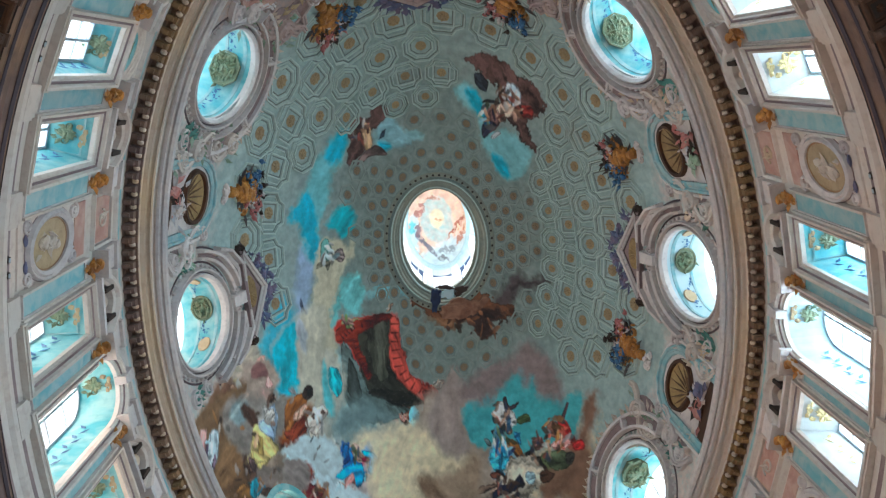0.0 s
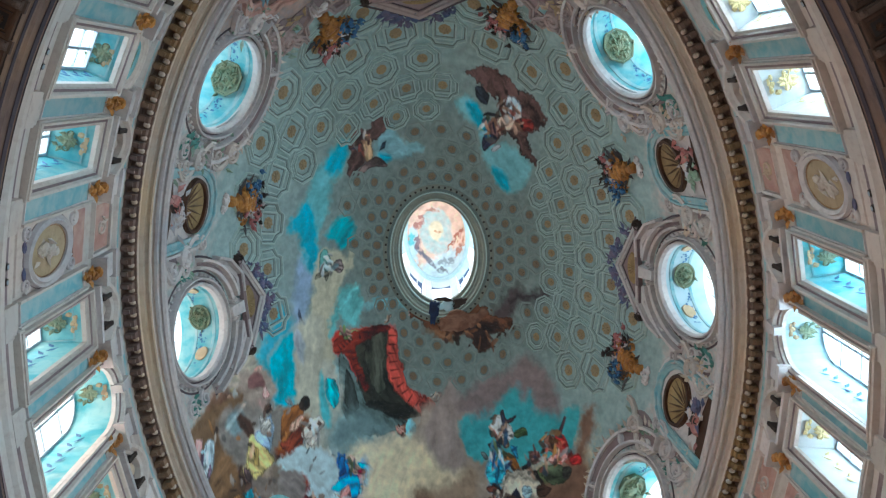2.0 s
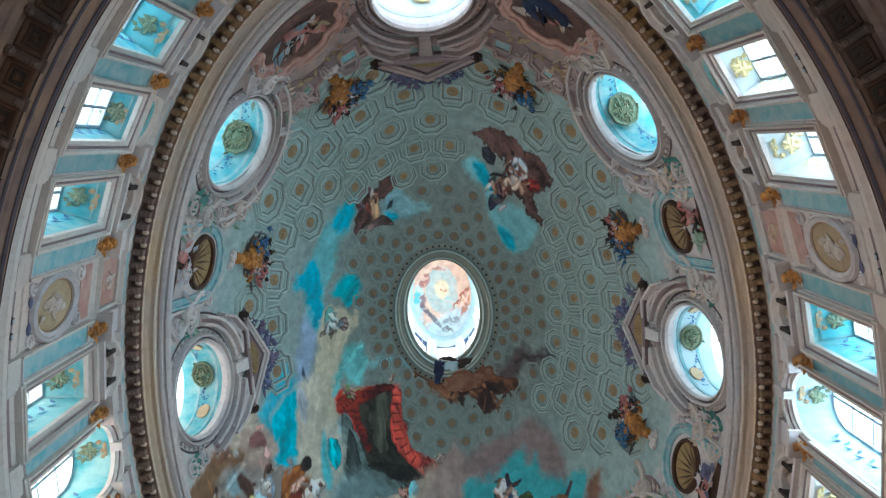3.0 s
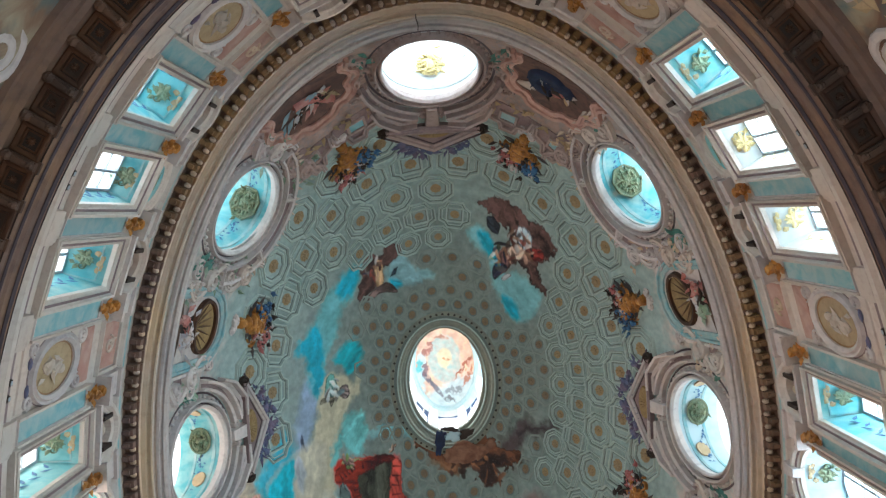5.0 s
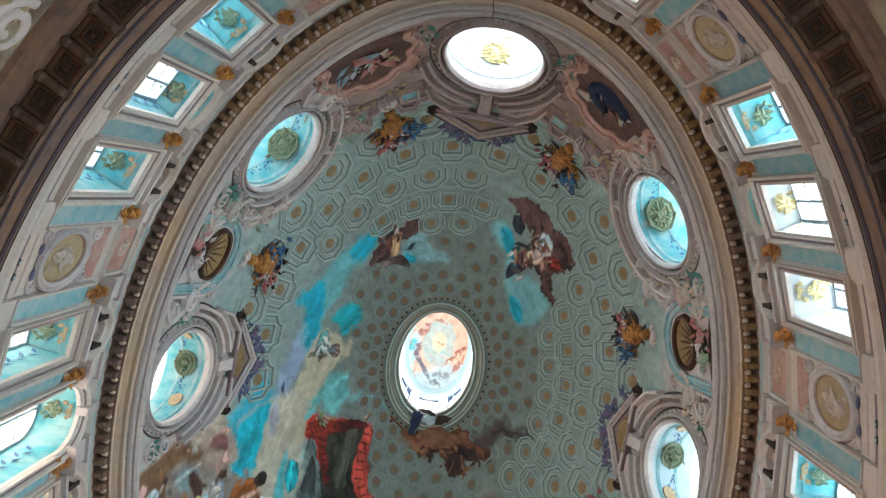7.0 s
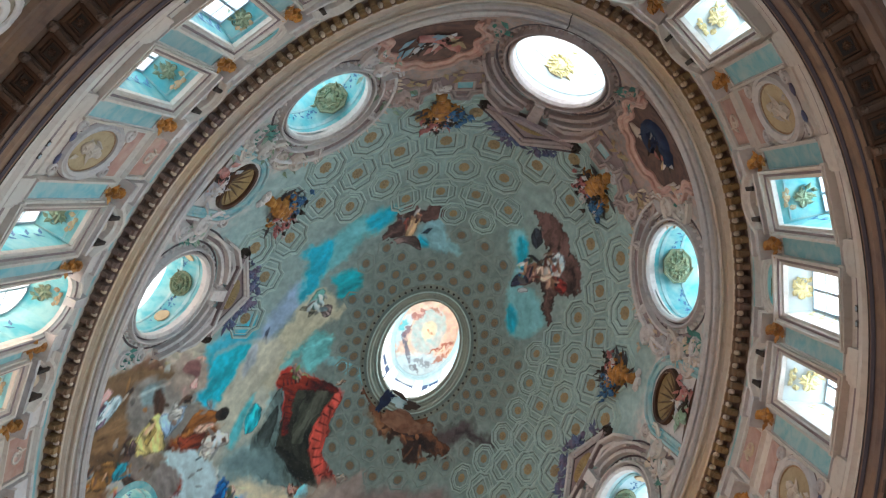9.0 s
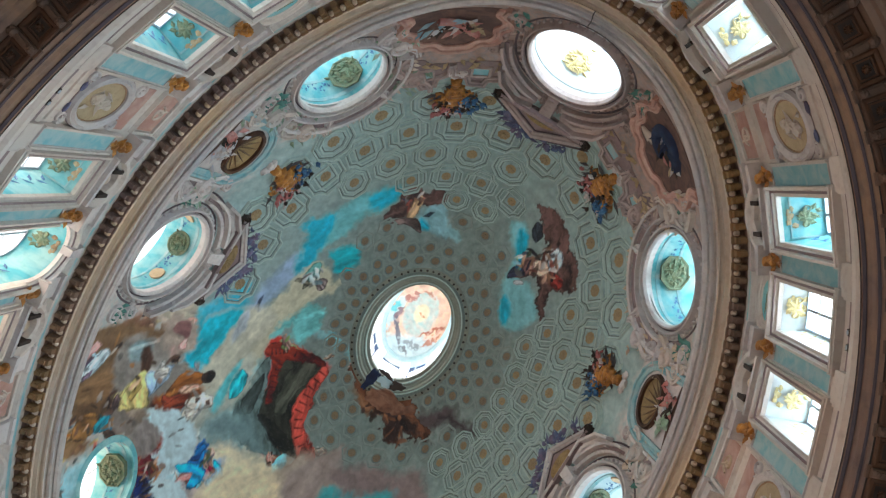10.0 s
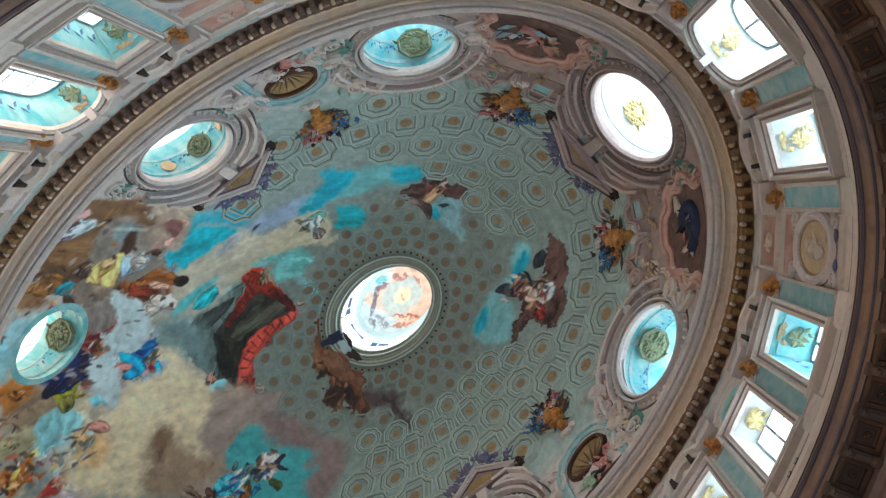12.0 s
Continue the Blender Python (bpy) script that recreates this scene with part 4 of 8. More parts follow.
crowd(-9.25, 11.91, 1.27, 20, "host")
crowd(-8.92, 14.03, 1.92, 26, "crowd")
crowd(-7.88, 16.85, 1.76, 26, "crowd")
crowd(-4.26, 16.61, 1.74, 22, "host")
crowd(-0.03, 13.42, 1.38, 14, "dark")
dab(-0.49, 10.28, 3.47, 1.65, 4, (0.44, 0.37, 0.31), 1, 0.4)
dab(8.84, 12.30, 3.12, 1.38, -5, (0.3, 0.19, 0.12), 1, 0.4)
dab(-12.62, 4.51, 2.42, 1.55, 17, (0.14, 0.43, 0.49), 1, 0.4)
dab(-10.34, 6.33, 1.75, 1.68, 15, (0.6, 0.54, 0.43), 0.8, 0.4)
dab(-3.98, 2.58, 2.50, 0.38, 2, (0.3, 0.55, 0.6), 0.4, 0.5)
dab(0.40, 4.40, 1.92, 0.68, 3, (0.24, 0.12, 0.07), 1, 0.35)
dab(-1.24, 3.12, 0.42, 0.82, 4, (0.02, 0.05, 0.2), 1, 0.3)
dab(-0.04, 2.94, 0.83, 0.40, 4, (0.66, 0.66, 0.64), 1, 0.4)
dab(-1.75, 3.21, 0.92, 0.32, 6, (0.3, 0.2, 0.18), 1, 0.5)
dab(-5.34, 6.00, 2.31, 2.40, 0, (0.055, 0.07, 0.058), 1, 0.2)
dab(-7.07, 5.94, 1.45, 1.78, 22, (0.17, 0.25, 0.25), 1, 0.3)
dab(-6.61, 7.63, 2.82, 1.06, 11, (0.17, 0.25, 0.25), 1, 0.3)
dab(-4.41, 7.61, 1.60, 1.61, -11, (0.055, 0.07, 0.058), 1, 0.25)
dab(-6.79, 6.30, 1.20, 1.44, 18, (0.16, 0.2, 0.19), 0.8, 0.4)
dab(-7.59, 4.05, 0.86, 0.70, 12, (0.42, 0.1, 0.09), 1, 0.3)
dab(-7.09, 5.12, 0.42, 1.46, -4, (0.42, 0.1, 0.09), 1, 0.4)
dab(-5.80, 3.75, 2.20, 0.23, 9, (0.42, 0.1, 0.09), 1, 0.3)
dab(-4.01, 5.39, 0.50, 1.72, 3, (0.62, 0.18, 0.17), 1, 0.3)
dab(-3.95, 6.24, 0.58, 0.92, -5, (0.42, 0.1, 0.09), 1, 0.4)
dab(-2.66, 7.62, 1.55, 0.40, 30, (0.42, 0.1, 0.09), 1, 0.3)
dab(-1.77, 8.56, 0.55, 0.81, 12, (0.42, 0.1, 0.09), 1, 0.3)
dab(-6.98, 3.82, 0.85, 0.36, 12, (0.3, 0.32, 0.2), 1, 0.5)
dab(-7.20, 8.36, 3.06, 0.94, 12, (0.5, 0.64, 0.66), 0.7, 0.5)
dab(-3.75, 8.83, 0.61, 0.38, 8, (0.25, 0.13, 0.1), 1, 0.4)
dab(-5.13, 9.12, 0.69, 0.39, 10, (0.62, 0.34, 0.3), 1, 0.4)
dab(-3.16, 9.24, 0.38, 0.63, 14, (0.3, 0.55, 0.6), 1, 0.3)
dab(-4.10, 10.71, 4.38, 1.62, 8, (0.6, 0.54, 0.43), 1, 0.3)
dab(-5.27, 9.84, 3.07, 0.82, 9, (0.6, 0.54, 0.43), 1, 0.3)
dab(-2.61, 12.25, 3.97, 1.61, 6, (0.6, 0.54, 0.43), 1, 0.4)
dab(-1.35, 12.69, 2.21, 0.91, 5, (0.2, 0.115, 0.085), 0.8, 0.5)
dab(-2.14, 12.17, 1.32, 0.54, 6, (0.3, 0.19, 0.12), 0.7, 0.5)
dab(-15.09, 3.42, 2.03, 1.18, 19, (0.45, 0.4, 0.34), 1, 0.4)
dab(-14.23, 4.01, 0.54, 0.62, 18, (0.62, 0.34, 0.3), 1, 0.4)
dab(-16.40, 5.59, 2.57, 1.65, 20, (0.3, 0.19, 0.12), 1, 0.4)
dab(-18.41, 7.16, 2.46, 2.44, 4, (0.3, 0.19, 0.12), 1, 0.4)
dab(-17.78, 6.83, 0.98, 1.50, 21, (0.36, 0.36, 0.34), 0.8, 0.4)
dab(-15.44, 8.10, 0.81, 1.13, 30, (0.66, 0.54, 0.26), 1, 0.35)
dab(-14.59, 6.80, 0.64, 1.09, 18, (0.5, 0.64, 0.66), 1, 0.4)
dab(-14.88, 7.86, 0.47, 0.60, 18, (0.04, 0.26, 0.52), 0.8, 0.4)
dab(-19.34, 6.34, 0.51, 1.10, 27, (0.5, 0.64, 0.66), 1, 0.3)
dab(-20.06, 5.75, 0.47, 0.77, 28, (0.62, 0.34, 0.3), 1, 0.3)
dab(-12.48, 6.74, 1.45, 0.98, 4, (0.42, 0.18, 0.07), 1, 0.35)
dab(-12.91, 7.90, 1.47, 0.67, 4, (0.3, 0.1, 0.05), 1, 0.35)
dab(-12.16, 7.32, 1.02, 0.24, 3, (0.62, 0.34, 0.3), 1, 0.4)
dab(-10.99, 6.21, 0.52, 0.34, 16, (0.07, 0.04, 0.03), 1, 0.4)
dab(-13.81, 5.61, 0.54, 0.28, 18, (0.07, 0.04, 0.03), 1, 0.4)
dab(-10.44, 7.74, 0.88, 0.83, 15, (0.6, 0.57, 0.5), 1, 0.4)
dab(-11.34, 9.62, 2.26, 1.08, 15, (0.5, 0.64, 0.66), 1, 0.35)
dab(-10.05, 10.92, 1.62, 1.07, 14, (0.5, 0.64, 0.66), 1, 0.4)
dab(-13.16, 10.23, 1.29, 0.76, 16, (0.36, 0.36, 0.34), 1, 0.4)
dab(-15.38, 9.54, 1.41, 0.65, 18, (0.35, 0.3, 0.28), 1, 0.4)
dab(-11.51, 11.16, 1.83, 0.43, 15, (0.3, 0.06, 0.06), 1, 0.4)
dab(-16.26, 9.45, 0.68, 0.43, 19, (0.05, 0.3, 0.3), 1, 0.4)
dab(-8.83, 10.05, 0.58, 0.65, 12, (0.05, 0.12, 0.34), 1, 0.3)
dab(-6.98, 10.54, 0.56, 0.92, 20, (0.04, 0.26, 0.52), 1, 0.25)
dab(-8.03, 11.16, 0.96, 0.40, -11, (0.04, 0.26, 0.52), 1, 0.3)
dab(-9.32, 10.77, 1.12, 0.26, 1, (0.04, 0.26, 0.52), 1, 0.3)
dab(-8.70, 11.46, 0.34, 0.62, 28, (0.62, 0.34, 0.3), 1, 0.3)
dab(-8.01, 10.06, 0.40, 0.38, 12, (0.62, 0.34, 0.3), 1, 0.4)
dab(-7.25, 10.72, 0.44, 0.21, 11, (0.4, 0.08, 0.12), 1, 0.3)
dab(3.94, 12.89, 0.80, 0.35, 0, (0.02, 0.05, 0.2), 1, 0.4)
dab(4.91, 12.28, 1.98, 0.65, -2, (0.55, 0.5, 0.42), 1, 0.4)
dab(2.84, 12.89, 1.33, 0.48, 1, (0.45, 0.36, 0.32), 1, 0.4)
dab(-11.75, 3.59, 0.61, 1.15, 23, (0.3, 0.55, 0.6), 0.7, 0.6)
dab(-8.69, 5.88, 0.61, 1.14, 13, (0.3, 0.55, 0.6), 0.9, 0.5)
dab(-17.43, 4.92, 1.23, 1.66, 27, (0.2, 0.115, 0.085), 0.9, 0.5)
dab(-16.74, 7.50, 0.94, 1.70, 14, (0.2, 0.115, 0.085), 0.9, 0.5)
dab(-14.83, 9.30, 1.68, 0.81, 18, (0.2, 0.115, 0.085), 0.9, 0.5)
dab(-19.74, 7.80, 1.00, 1.25, 12, (0.07, 0.04, 0.03), 0.7, 0.5)
dab(-12.96, 5.88, 0.89, 0.84, 17, (0.36, 0.36, 0.34), 0.8, 0.5)
dab(-16.53, 8.44, 0.57, 0.67, 25, (0.07, 0.04, 0.03), 0.8, 0.6)
dab(-13.79, 8.21, 0.88, 0.21, 5, (0.07, 0.04, 0.03), 0.9, 0.6)
dab(-11.77, 8.52, 0.54, 0.22, 16, (0.07, 0.04, 0.03), 0.8, 0.6)
dab(-12.61, 9.97, 1.00, 0.22, 22, (0.07, 0.04, 0.03), 0.8, 0.6)
dab(-17.97, 5.87, 0.38, 0.83, 27, (0.07, 0.04, 0.03), 0.7, 0.6)
dab(-7.92, 11.67, 0.60, 0.15, 24, (0.07, 0.04, 0.03), 0.7, 0.6)
dab(-9.80, 11.81, 1.00, 0.22, 13, (0.07, 0.04, 0.03), 0.7, 0.6)
dab(1.88, 13.35, 1.15, 0.21, 2, (0.07, 0.04, 0.03), 0.8, 0.6)
dab(0.07, 12.21, 1.29, 0.40, 9, (0.2, 0.115, 0.085), 0.7, 0.6)
dab(10.13, 12.72, 1.08, 0.39, -7, (0.2, 0.115, 0.085), 0.8, 0.6)
dab(-5.00, 12.51, 4.15, 1.89, -15, (0.6, 0.54, 0.43), 1, 0.35)
dab(-4.35, 14.41, 2.23, 2.62, -32, (0.6, 0.54, 0.43), 1, 0.35)
dab(-2.41, 11.98, 1.29, 1.85, -17, (0.3, 0.19, 0.12), 0.8, 0.5)
dab(0.36, 12.36, 2.28, 1.81, -36, (0.42, 0.34, 0.27), 1, 0.4)
dab(-10.56, 15.27, 2.25, 1.77, -27, (0.34, 0.26, 0.2), 1, 0.4)
dab(-11.08, 12.69, 1.71, 1.06, -72, (0.02, 0.05, 0.2), 1, 0.4)
dab(-12.38, 10.83, 1.26, 1.20, -27, (0.3, 0.08, 0.06), 1, 0.4)
dab(-7.72, 12.21, 1.13, 1.61, -12, (0.5, 0.42, 0.4), 0.8, 0.4)
dab(-8.07, 12.80, 0.56, 0.69, -29, (0.3, 0.55, 0.6), 1, 0.4)
dab(-10.20, 13.58, 0.57, 0.69, -54, (0.36, 0.36, 0.12), 1, 0.4)
dab(-7.98, 15.22, 1.28, 1.54, -55, (0.5, 0.64, 0.66), 1, 0.4)
dab(-7.80, 16.43, 0.78, 0.95, -12, (0.3, 0.55, 0.6), 1, 0.4)
dab(-6.17, 14.37, 1.14, 0.65, -42, (0.6, 0.36, 0.2), 0.8, 0.5)
dab(-4.56, 14.92, 0.96, 1.50, -32, (0.66, 0.54, 0.26), 0.8, 0.5)
dab(-5.25, 17.02, 0.58, 1.28, -30, (0.42, 0.1, 0.09), 1, 0.4)
dab(-3.93, 16.78, 0.97, 0.90, -32, (0.5, 0.44, 0.5), 1, 0.4)
dab(-7.53, 18.15, 1.18, 1.31, -29, (0.42, 0.18, 0.07), 1, 0.4)
dab(-9.41, 16.92, 1.31, 0.93, -28, (0.4, 0.36, 0.26), 1, 0.4)
dab(-12.59, 15.14, 1.31, 0.96, -25, (0.42, 0.18, 0.07), 0.8, 0.4)
dab(-17.65, 10.41, 1.31, 1.24, -49, (0.3, 0.19, 0.12), 1, 0.4)
dab(-16.16, 9.62, 0.96, 0.62, -36, (0.04, 0.24, 0.34), 1, 0.4)
dab(-14.06, 9.47, 1.25, 1.63, -26, (0.3, 0.24, 0.2), 1, 0.4)
dab(-15.45, 13.38, 1.99, 2.50, -22, (0.3, 0.55, 0.6), 0.6, 0.4)
patch([(-10.00, -1.46), (-8.61, -1.46), (-9.14, 0.31), (-9.77, 1.40), (-9.92, 2.58), (-9.88, 4.10), (-9.48, 5.39), (-10.68, 4.78), (-11.48, 3.37), (-11.04, 1.68), (-10.50, 0.29)], (0.31, 0.39, 0.5), 0.6, 0.55)
patch([(-12.90, 1.75), (-11.62, 0.91), (-11.16, 2.25), (-10.86, 3.54), (-10.68, 4.78), (-10.29, 6.06), (-12.05, 5.86), (-12.85, 4.45), (-13.70, 3.29)], (0.1, 0.42, 0.52), 0.7, 0.55)
patch([(-6.25, -6.97), (-5.54, -7.18), (-5.91, -5.80), (-6.38, -5.18), (-6.90, -4.94), (-7.21, -4.05), (-7.61, -3.16), (-8.22, -2.49), (-8.49, -1.43), (-8.81, -0.56), (-9.26, 0.03), (-9.73, -1.08), (-9.79, -2.35), (-10.69, -2.66), (-10.23, -3.55), (-9.18, -4.10), (-8.74, -4.70), (-8.20, -5.48), (-7.52, -6.14), (-6.79, -6.65)], (0.2, 0.46, 0.48), 0.6, 0.44)
patch([(-6.27, -6.85), (-5.60, -7.07), (-5.94, -5.87), (-6.44, -5.31), (-7.03, -5.15), (-7.53, -5.55), (-7.27, -6.19), (-6.72, -6.54)], (0.05, 0.4, 0.52), 0.5, 0.33)
patch([(-10.29, -3.47), (-9.20, -3.95), (-8.60, -3.61), (-8.67, -2.74), (-8.46, -2.06), (-8.78, -0.71), (-9.22, -0.15), (-9.57, -1.04), (-9.60, -2.24), (-10.60, -2.73)], (0.05, 0.4, 0.52), 0.6, 0.33)
patch([(-6.65, -2.93), (-6.08, -2.91), (-5.80, -2.06), (-6.25, -1.33), (-6.99, -0.88), (-7.32, -1.68), (-8.03, -1.91), (-7.39, -2.49)], (0.06, 0.4, 0.45), 0.6, 0.33)
patch([(-8.66, -1.15), (-7.59, -1.31), (-6.81, -0.46), (-6.18, -0.73), (-6.13, -0.02), (-7.15, 0.59), (-7.55, 1.92), (-8.18, 2.55), (-8.43, 3.41), (-8.26, 4.80), (-8.91, 5.82), (-9.80, 5.01), (-9.75, 2.63), (-9.53, 1.46), (-9.14, 0.31)], (0.48, 0.44, 0.33), 0.6, 0.33)
patch([(-7.30, 0.97), (-6.02, 0.90), (-5.74, 2.28), (-6.13, 3.08), (-6.77, 3.32), (-7.41, 3.03), (-7.74, 2.49), (-8.01, 3.50), (-8.57, 3.68), (-8.36, 2.60), (-7.72, 1.88)], (0.2, 0.48, 0.47), 0.6, 0.33)
patch([(-8.55, -1.07), (-8.00, -1.33), (-7.70, -0.64), (-7.89, -0.04), (-8.33, 0.05), (-8.68, -0.37)], (0.12, 0.27, 0.24), 0.7)
patch([(-7.74, -0.39), (-7.12, -0.59), (-6.83, -0.08), (-7.19, 0.29), (-7.65, 0.07)], (0.26, 0.2, 0.19), 0.7)
patch([(-9.13, 0.25), (-8.98, -0.09), (-8.43, -0.09), (-7.91, 0.08), (-8.35, 0.65), (-8.38, 0.11)], (0.22, 0.2, 0.15), 0.4)
patch([(-10.59, 1.19), (-10.34, 2.11), (-9.87, 3.20), (-9.80, 4.18), (-10.05, 4.12), (-10.32, 3.08), (-10.70, 2.14)], (0.16, 0.2, 0.3), 0.4)
patch([(-10.64, 2.70), (-10.15, 3.28), (-10.05, 4.95), (-10.50, 4.53), (-10.73, 3.58)], (0.48, 0.44, 0.33), 0.5)
patch([(-3.53, -6.95), (-2.57, -7.59), (-2.05, -6.71), (-1.04, -6.53), (-0.29, -6.10), (-1.00, -5.85), (-2.44, -5.59), (-3.47, -5.44), (-3.71, -6.25)], (0.26, 0.42, 0.45), 0.5, 0.33)
patch([(-3.66, -6.09), (-2.80, -5.94), (-2.65, -5.52), (-3.46, -5.48)], (0.05, 0.4, 0.52), 0.5, 0.26)
patch([(-5.02, -7.70), (-4.28, -7.31), (-3.78, -8.02), (-2.42, -8.07), (-3.15, -7.12), (-4.06, -6.60), (-4.28, -5.69), (-4.91, -5.23), (-5.65, -4.66), (-6.03, -5.06), (-5.53, -5.94), (-5.74, -6.65)], (0.15, 0.085, 0.075), 0.6)
patch([(-4.40, -7.32), (-3.98, -6.90), (-3.88, -5.96), (-4.49, -5.34), (-4.57, -6.19), (-4.64, -6.76)], (0.5, 0.34, 0.21), 0.5)
patch([(-4.77, -7.27), (-4.48, -7.05), (-4.72, -6.52), (-5.08, -6.25), (-5.15, -6.82)], (0.07, 0.04, 0.04), 0.6)
patch([(-4.23, -5.78), (-3.60, -5.93), (-2.82, -5.19), (-3.61, -5.27), (-4.31, -5.22), (-4.95, -4.98), (-5.38, -4.79), (-4.99, -5.24)], (0.2, 0.14, 0.13), 0.5)
patch([(-3.26, -6.61), (-2.97, -6.70), (-3.15, -6.29), (-3.57, -6.14)], (0.04, 0.07, 0.1), 0.3)
patch([(1.84, -8.41), (3.18, -8.87), (4.01, -7.38), (4.42, -5.99), (5.40, -6.19), (6.30, -5.62), (7.16, -4.80), (6.66, -3.76), (5.66, -3.12), (4.89, -3.65), (4.13, -4.68), (3.62, -5.90), (3.58, -7.01), (2.55, -7.69)], (0.24, 0.46, 0.48), 0.5, 0.33)
patch([(4.21, -4.94), (5.05, -4.47), (5.72, -3.55), (5.22, -3.31), (4.46, -4.07)], (0.05, 0.4, 0.52), 0.5, 0.26)
patch([(2.66, -8.33), (3.44, -8.49), (4.21, -7.40), (4.21, -6.54), (3.68, -6.86), (3.17, -7.60)], (0.05, 0.4, 0.52), 0.5, 0.26)
patch([(2.80, -10.10), (3.76, -10.38), (5.02, -10.00), (6.34, -9.30), (7.25, -8.65), (8.10, -7.85), (8.41, -7.20), (7.57, -6.56), (6.67, -6.38), (7.17, -5.76), (7.66, -4.67), (6.79, -5.06), (6.10, -6.13), (5.13, -6.66), (5.55, -7.90), (4.83, -8.60), (3.93, -9.28)], (0.15, 0.085, 0.075), 0.7)
patch([(3.44, -9.31), (4.14, -9.21), (4.56, -8.56), (4.22, -8.13), (3.54, -8.59)], (0.05, 0.06, 0.08), 0.6)
patch([(4.23, -7.24), (4.87, -7.58), (5.62, -7.43), (5.48, -6.71), (4.77, -6.36), (4.23, -5.90), (3.85, -6.24)], (0.22, 0.12, 0.11), 0.6)
patch([(4.89, -7.46), (5.77, -7.77), (6.25, -7.27), (5.64, -6.73), (5.06, -6.84)], (0.56, 0.42, 0.34), 0.7)
patch([(5.60, -8.61), (6.56, -8.63), (6.70, -7.72), (6.12, -7.28), (5.57, -7.74)], (0.42, 0.5, 0.55), 0.7)
patch([(6.50, -7.50), (7.41, -7.33), (7.39, -6.72), (6.62, -6.72), (6.28, -7.05)], (0.42, 0.07, 0.06), 0.5)
patch([(3.82, -7.58), (4.18, -7.87), (5.18, -7.62), (5.12, -7.49), (4.21, -7.66)], (0.03, 0.03, 0.04), 0.2)
patch([(3.74, -6.48), (4.31, -6.74), (4.88, -6.43), (4.39, -6.18), (3.95, -5.61), (3.67, -5.84)], (0.05, 0.05, 0.09), 0.5)
patch([(6.04, -7.33), (6.49, -7.56), (6.75, -6.90), (6.34, -6.96)], (0.06, 0.03, 0.05), 0.4)
patch([(4.25, -5.78), (4.81, -6.11), (5.12, -5.89), (4.48, -5.55)], (0.45, 0.45, 0.46), 0.5)
patch([(-7.90, 4.29), (-7.50, 4.97), (-6.79, 6.30), (-6.37, 7.54), (-4.95, 8.22), (-3.07, 8.70), (-3.98, 8.93), (-5.36, 9.18), (-6.64, 8.90), (-7.63, 8.27), (-8.29, 7.56), (-8.31, 5.96)], (0.15, 0.2, 0.19), 0.3)
patch([(-6.34, 3.86), (-4.19, 3.85), (-3.68, 4.34), (-4.04, 5.04), (-4.66, 6.11), (-4.29, 6.99), (-2.79, 7.89), (-1.89, 8.22), (-2.05, 8.65), (-3.07, 8.70), (-4.53, 8.32), (-6.18, 7.71), (-6.64, 6.68), (-7.02, 5.67), (-7.29, 4.78), (-7.05, 4.17)], (0.055, 0.056, 0.042), 0.3)
patch([(-5.70, 3.89), (-4.30, 3.97), (-4.39, 4.99), (-4.91, 6.07), (-4.75, 7.11), (-5.63, 7.10), (-6.06, 5.86), (-6.14, 4.66)], (0.1, 0.105, 0.08), 0.4)
patch([(-6.53, 7.22), (-4.82, 7.53), (-2.99, 8.25), (-2.75, 8.63), (-4.52, 8.26), (-6.10, 7.76)], (0.03, 0.03, 0.024), 0.4)
patch([(-7.61, 5.09), (-7.19, 6.07), (-6.79, 7.45), (-7.50, 7.64), (-8.14, 6.87)], (0.08, 0.1, 0.092), 0.4)
patch([(-8.34, 3.88), (-7.85, 3.63), (-6.93, 3.58), (-4.16, 3.68), (-3.79, 4.05), (-5.97, 4.21), (-6.75, 4.23), (-6.71, 4.90), (-6.34, 5.80), (-5.91, 6.71), (-6.36, 6.79), (-6.82, 6.00), (-7.33, 5.00), (-7.68, 4.51), (-8.28, 4.44)], (0.3, 0.05, 0.035), 0.35)
patch([(-4.02, 3.83), (-3.54, 4.08), (-3.58, 4.81), (-3.49, 5.86), (-3.30, 6.76), (-2.42, 7.47), (-1.41, 7.93), (-1.14, 8.41), (-1.69, 9.07), (-2.43, 9.33), (-2.74, 9.10), (-2.30, 8.59), (-3.09, 8.07), (-4.01, 7.38), (-4.48, 6.58), (-4.59, 5.69), (-4.33, 4.69)], (0.5, 0.1, 0.08), 0.35)
patch([(-2.53, 7.87), (-1.52, 8.09), (-1.52, 8.59), (-2.23, 9.19), (-2.67, 9.20), (-2.21, 8.58)], (0.2, 0.03, 0.025), 0.4)
patch([(-13.43, 7.75), (-13.10, 6.47), (-11.68, 6.25), (-10.52, 6.69), (-10.32, 7.43), (-11.41, 7.99), (-12.64, 8.32)], (0.36, 0.12, 0.045), 0.6)
patch([(-13.55, 7.85), (-12.53, 7.87), (-11.28, 8.00), (-11.74, 8.39), (-12.92, 8.47)], (0.1, 0.05, 0.03), 0.6)
patch([(-15.71, 7.06), (-14.70, 7.20), (-14.69, 8.20), (-15.37, 8.84), (-16.05, 8.49), (-16.11, 7.73)], (0.62, 0.48, 0.19), 0.5)
patch([(-15.13, 6.19), (-14.18, 6.13), (-13.88, 7.32), (-14.19, 8.13), (-14.76, 7.75), (-15.13, 7.05)], (0.52, 0.58, 0.6), 0.6)
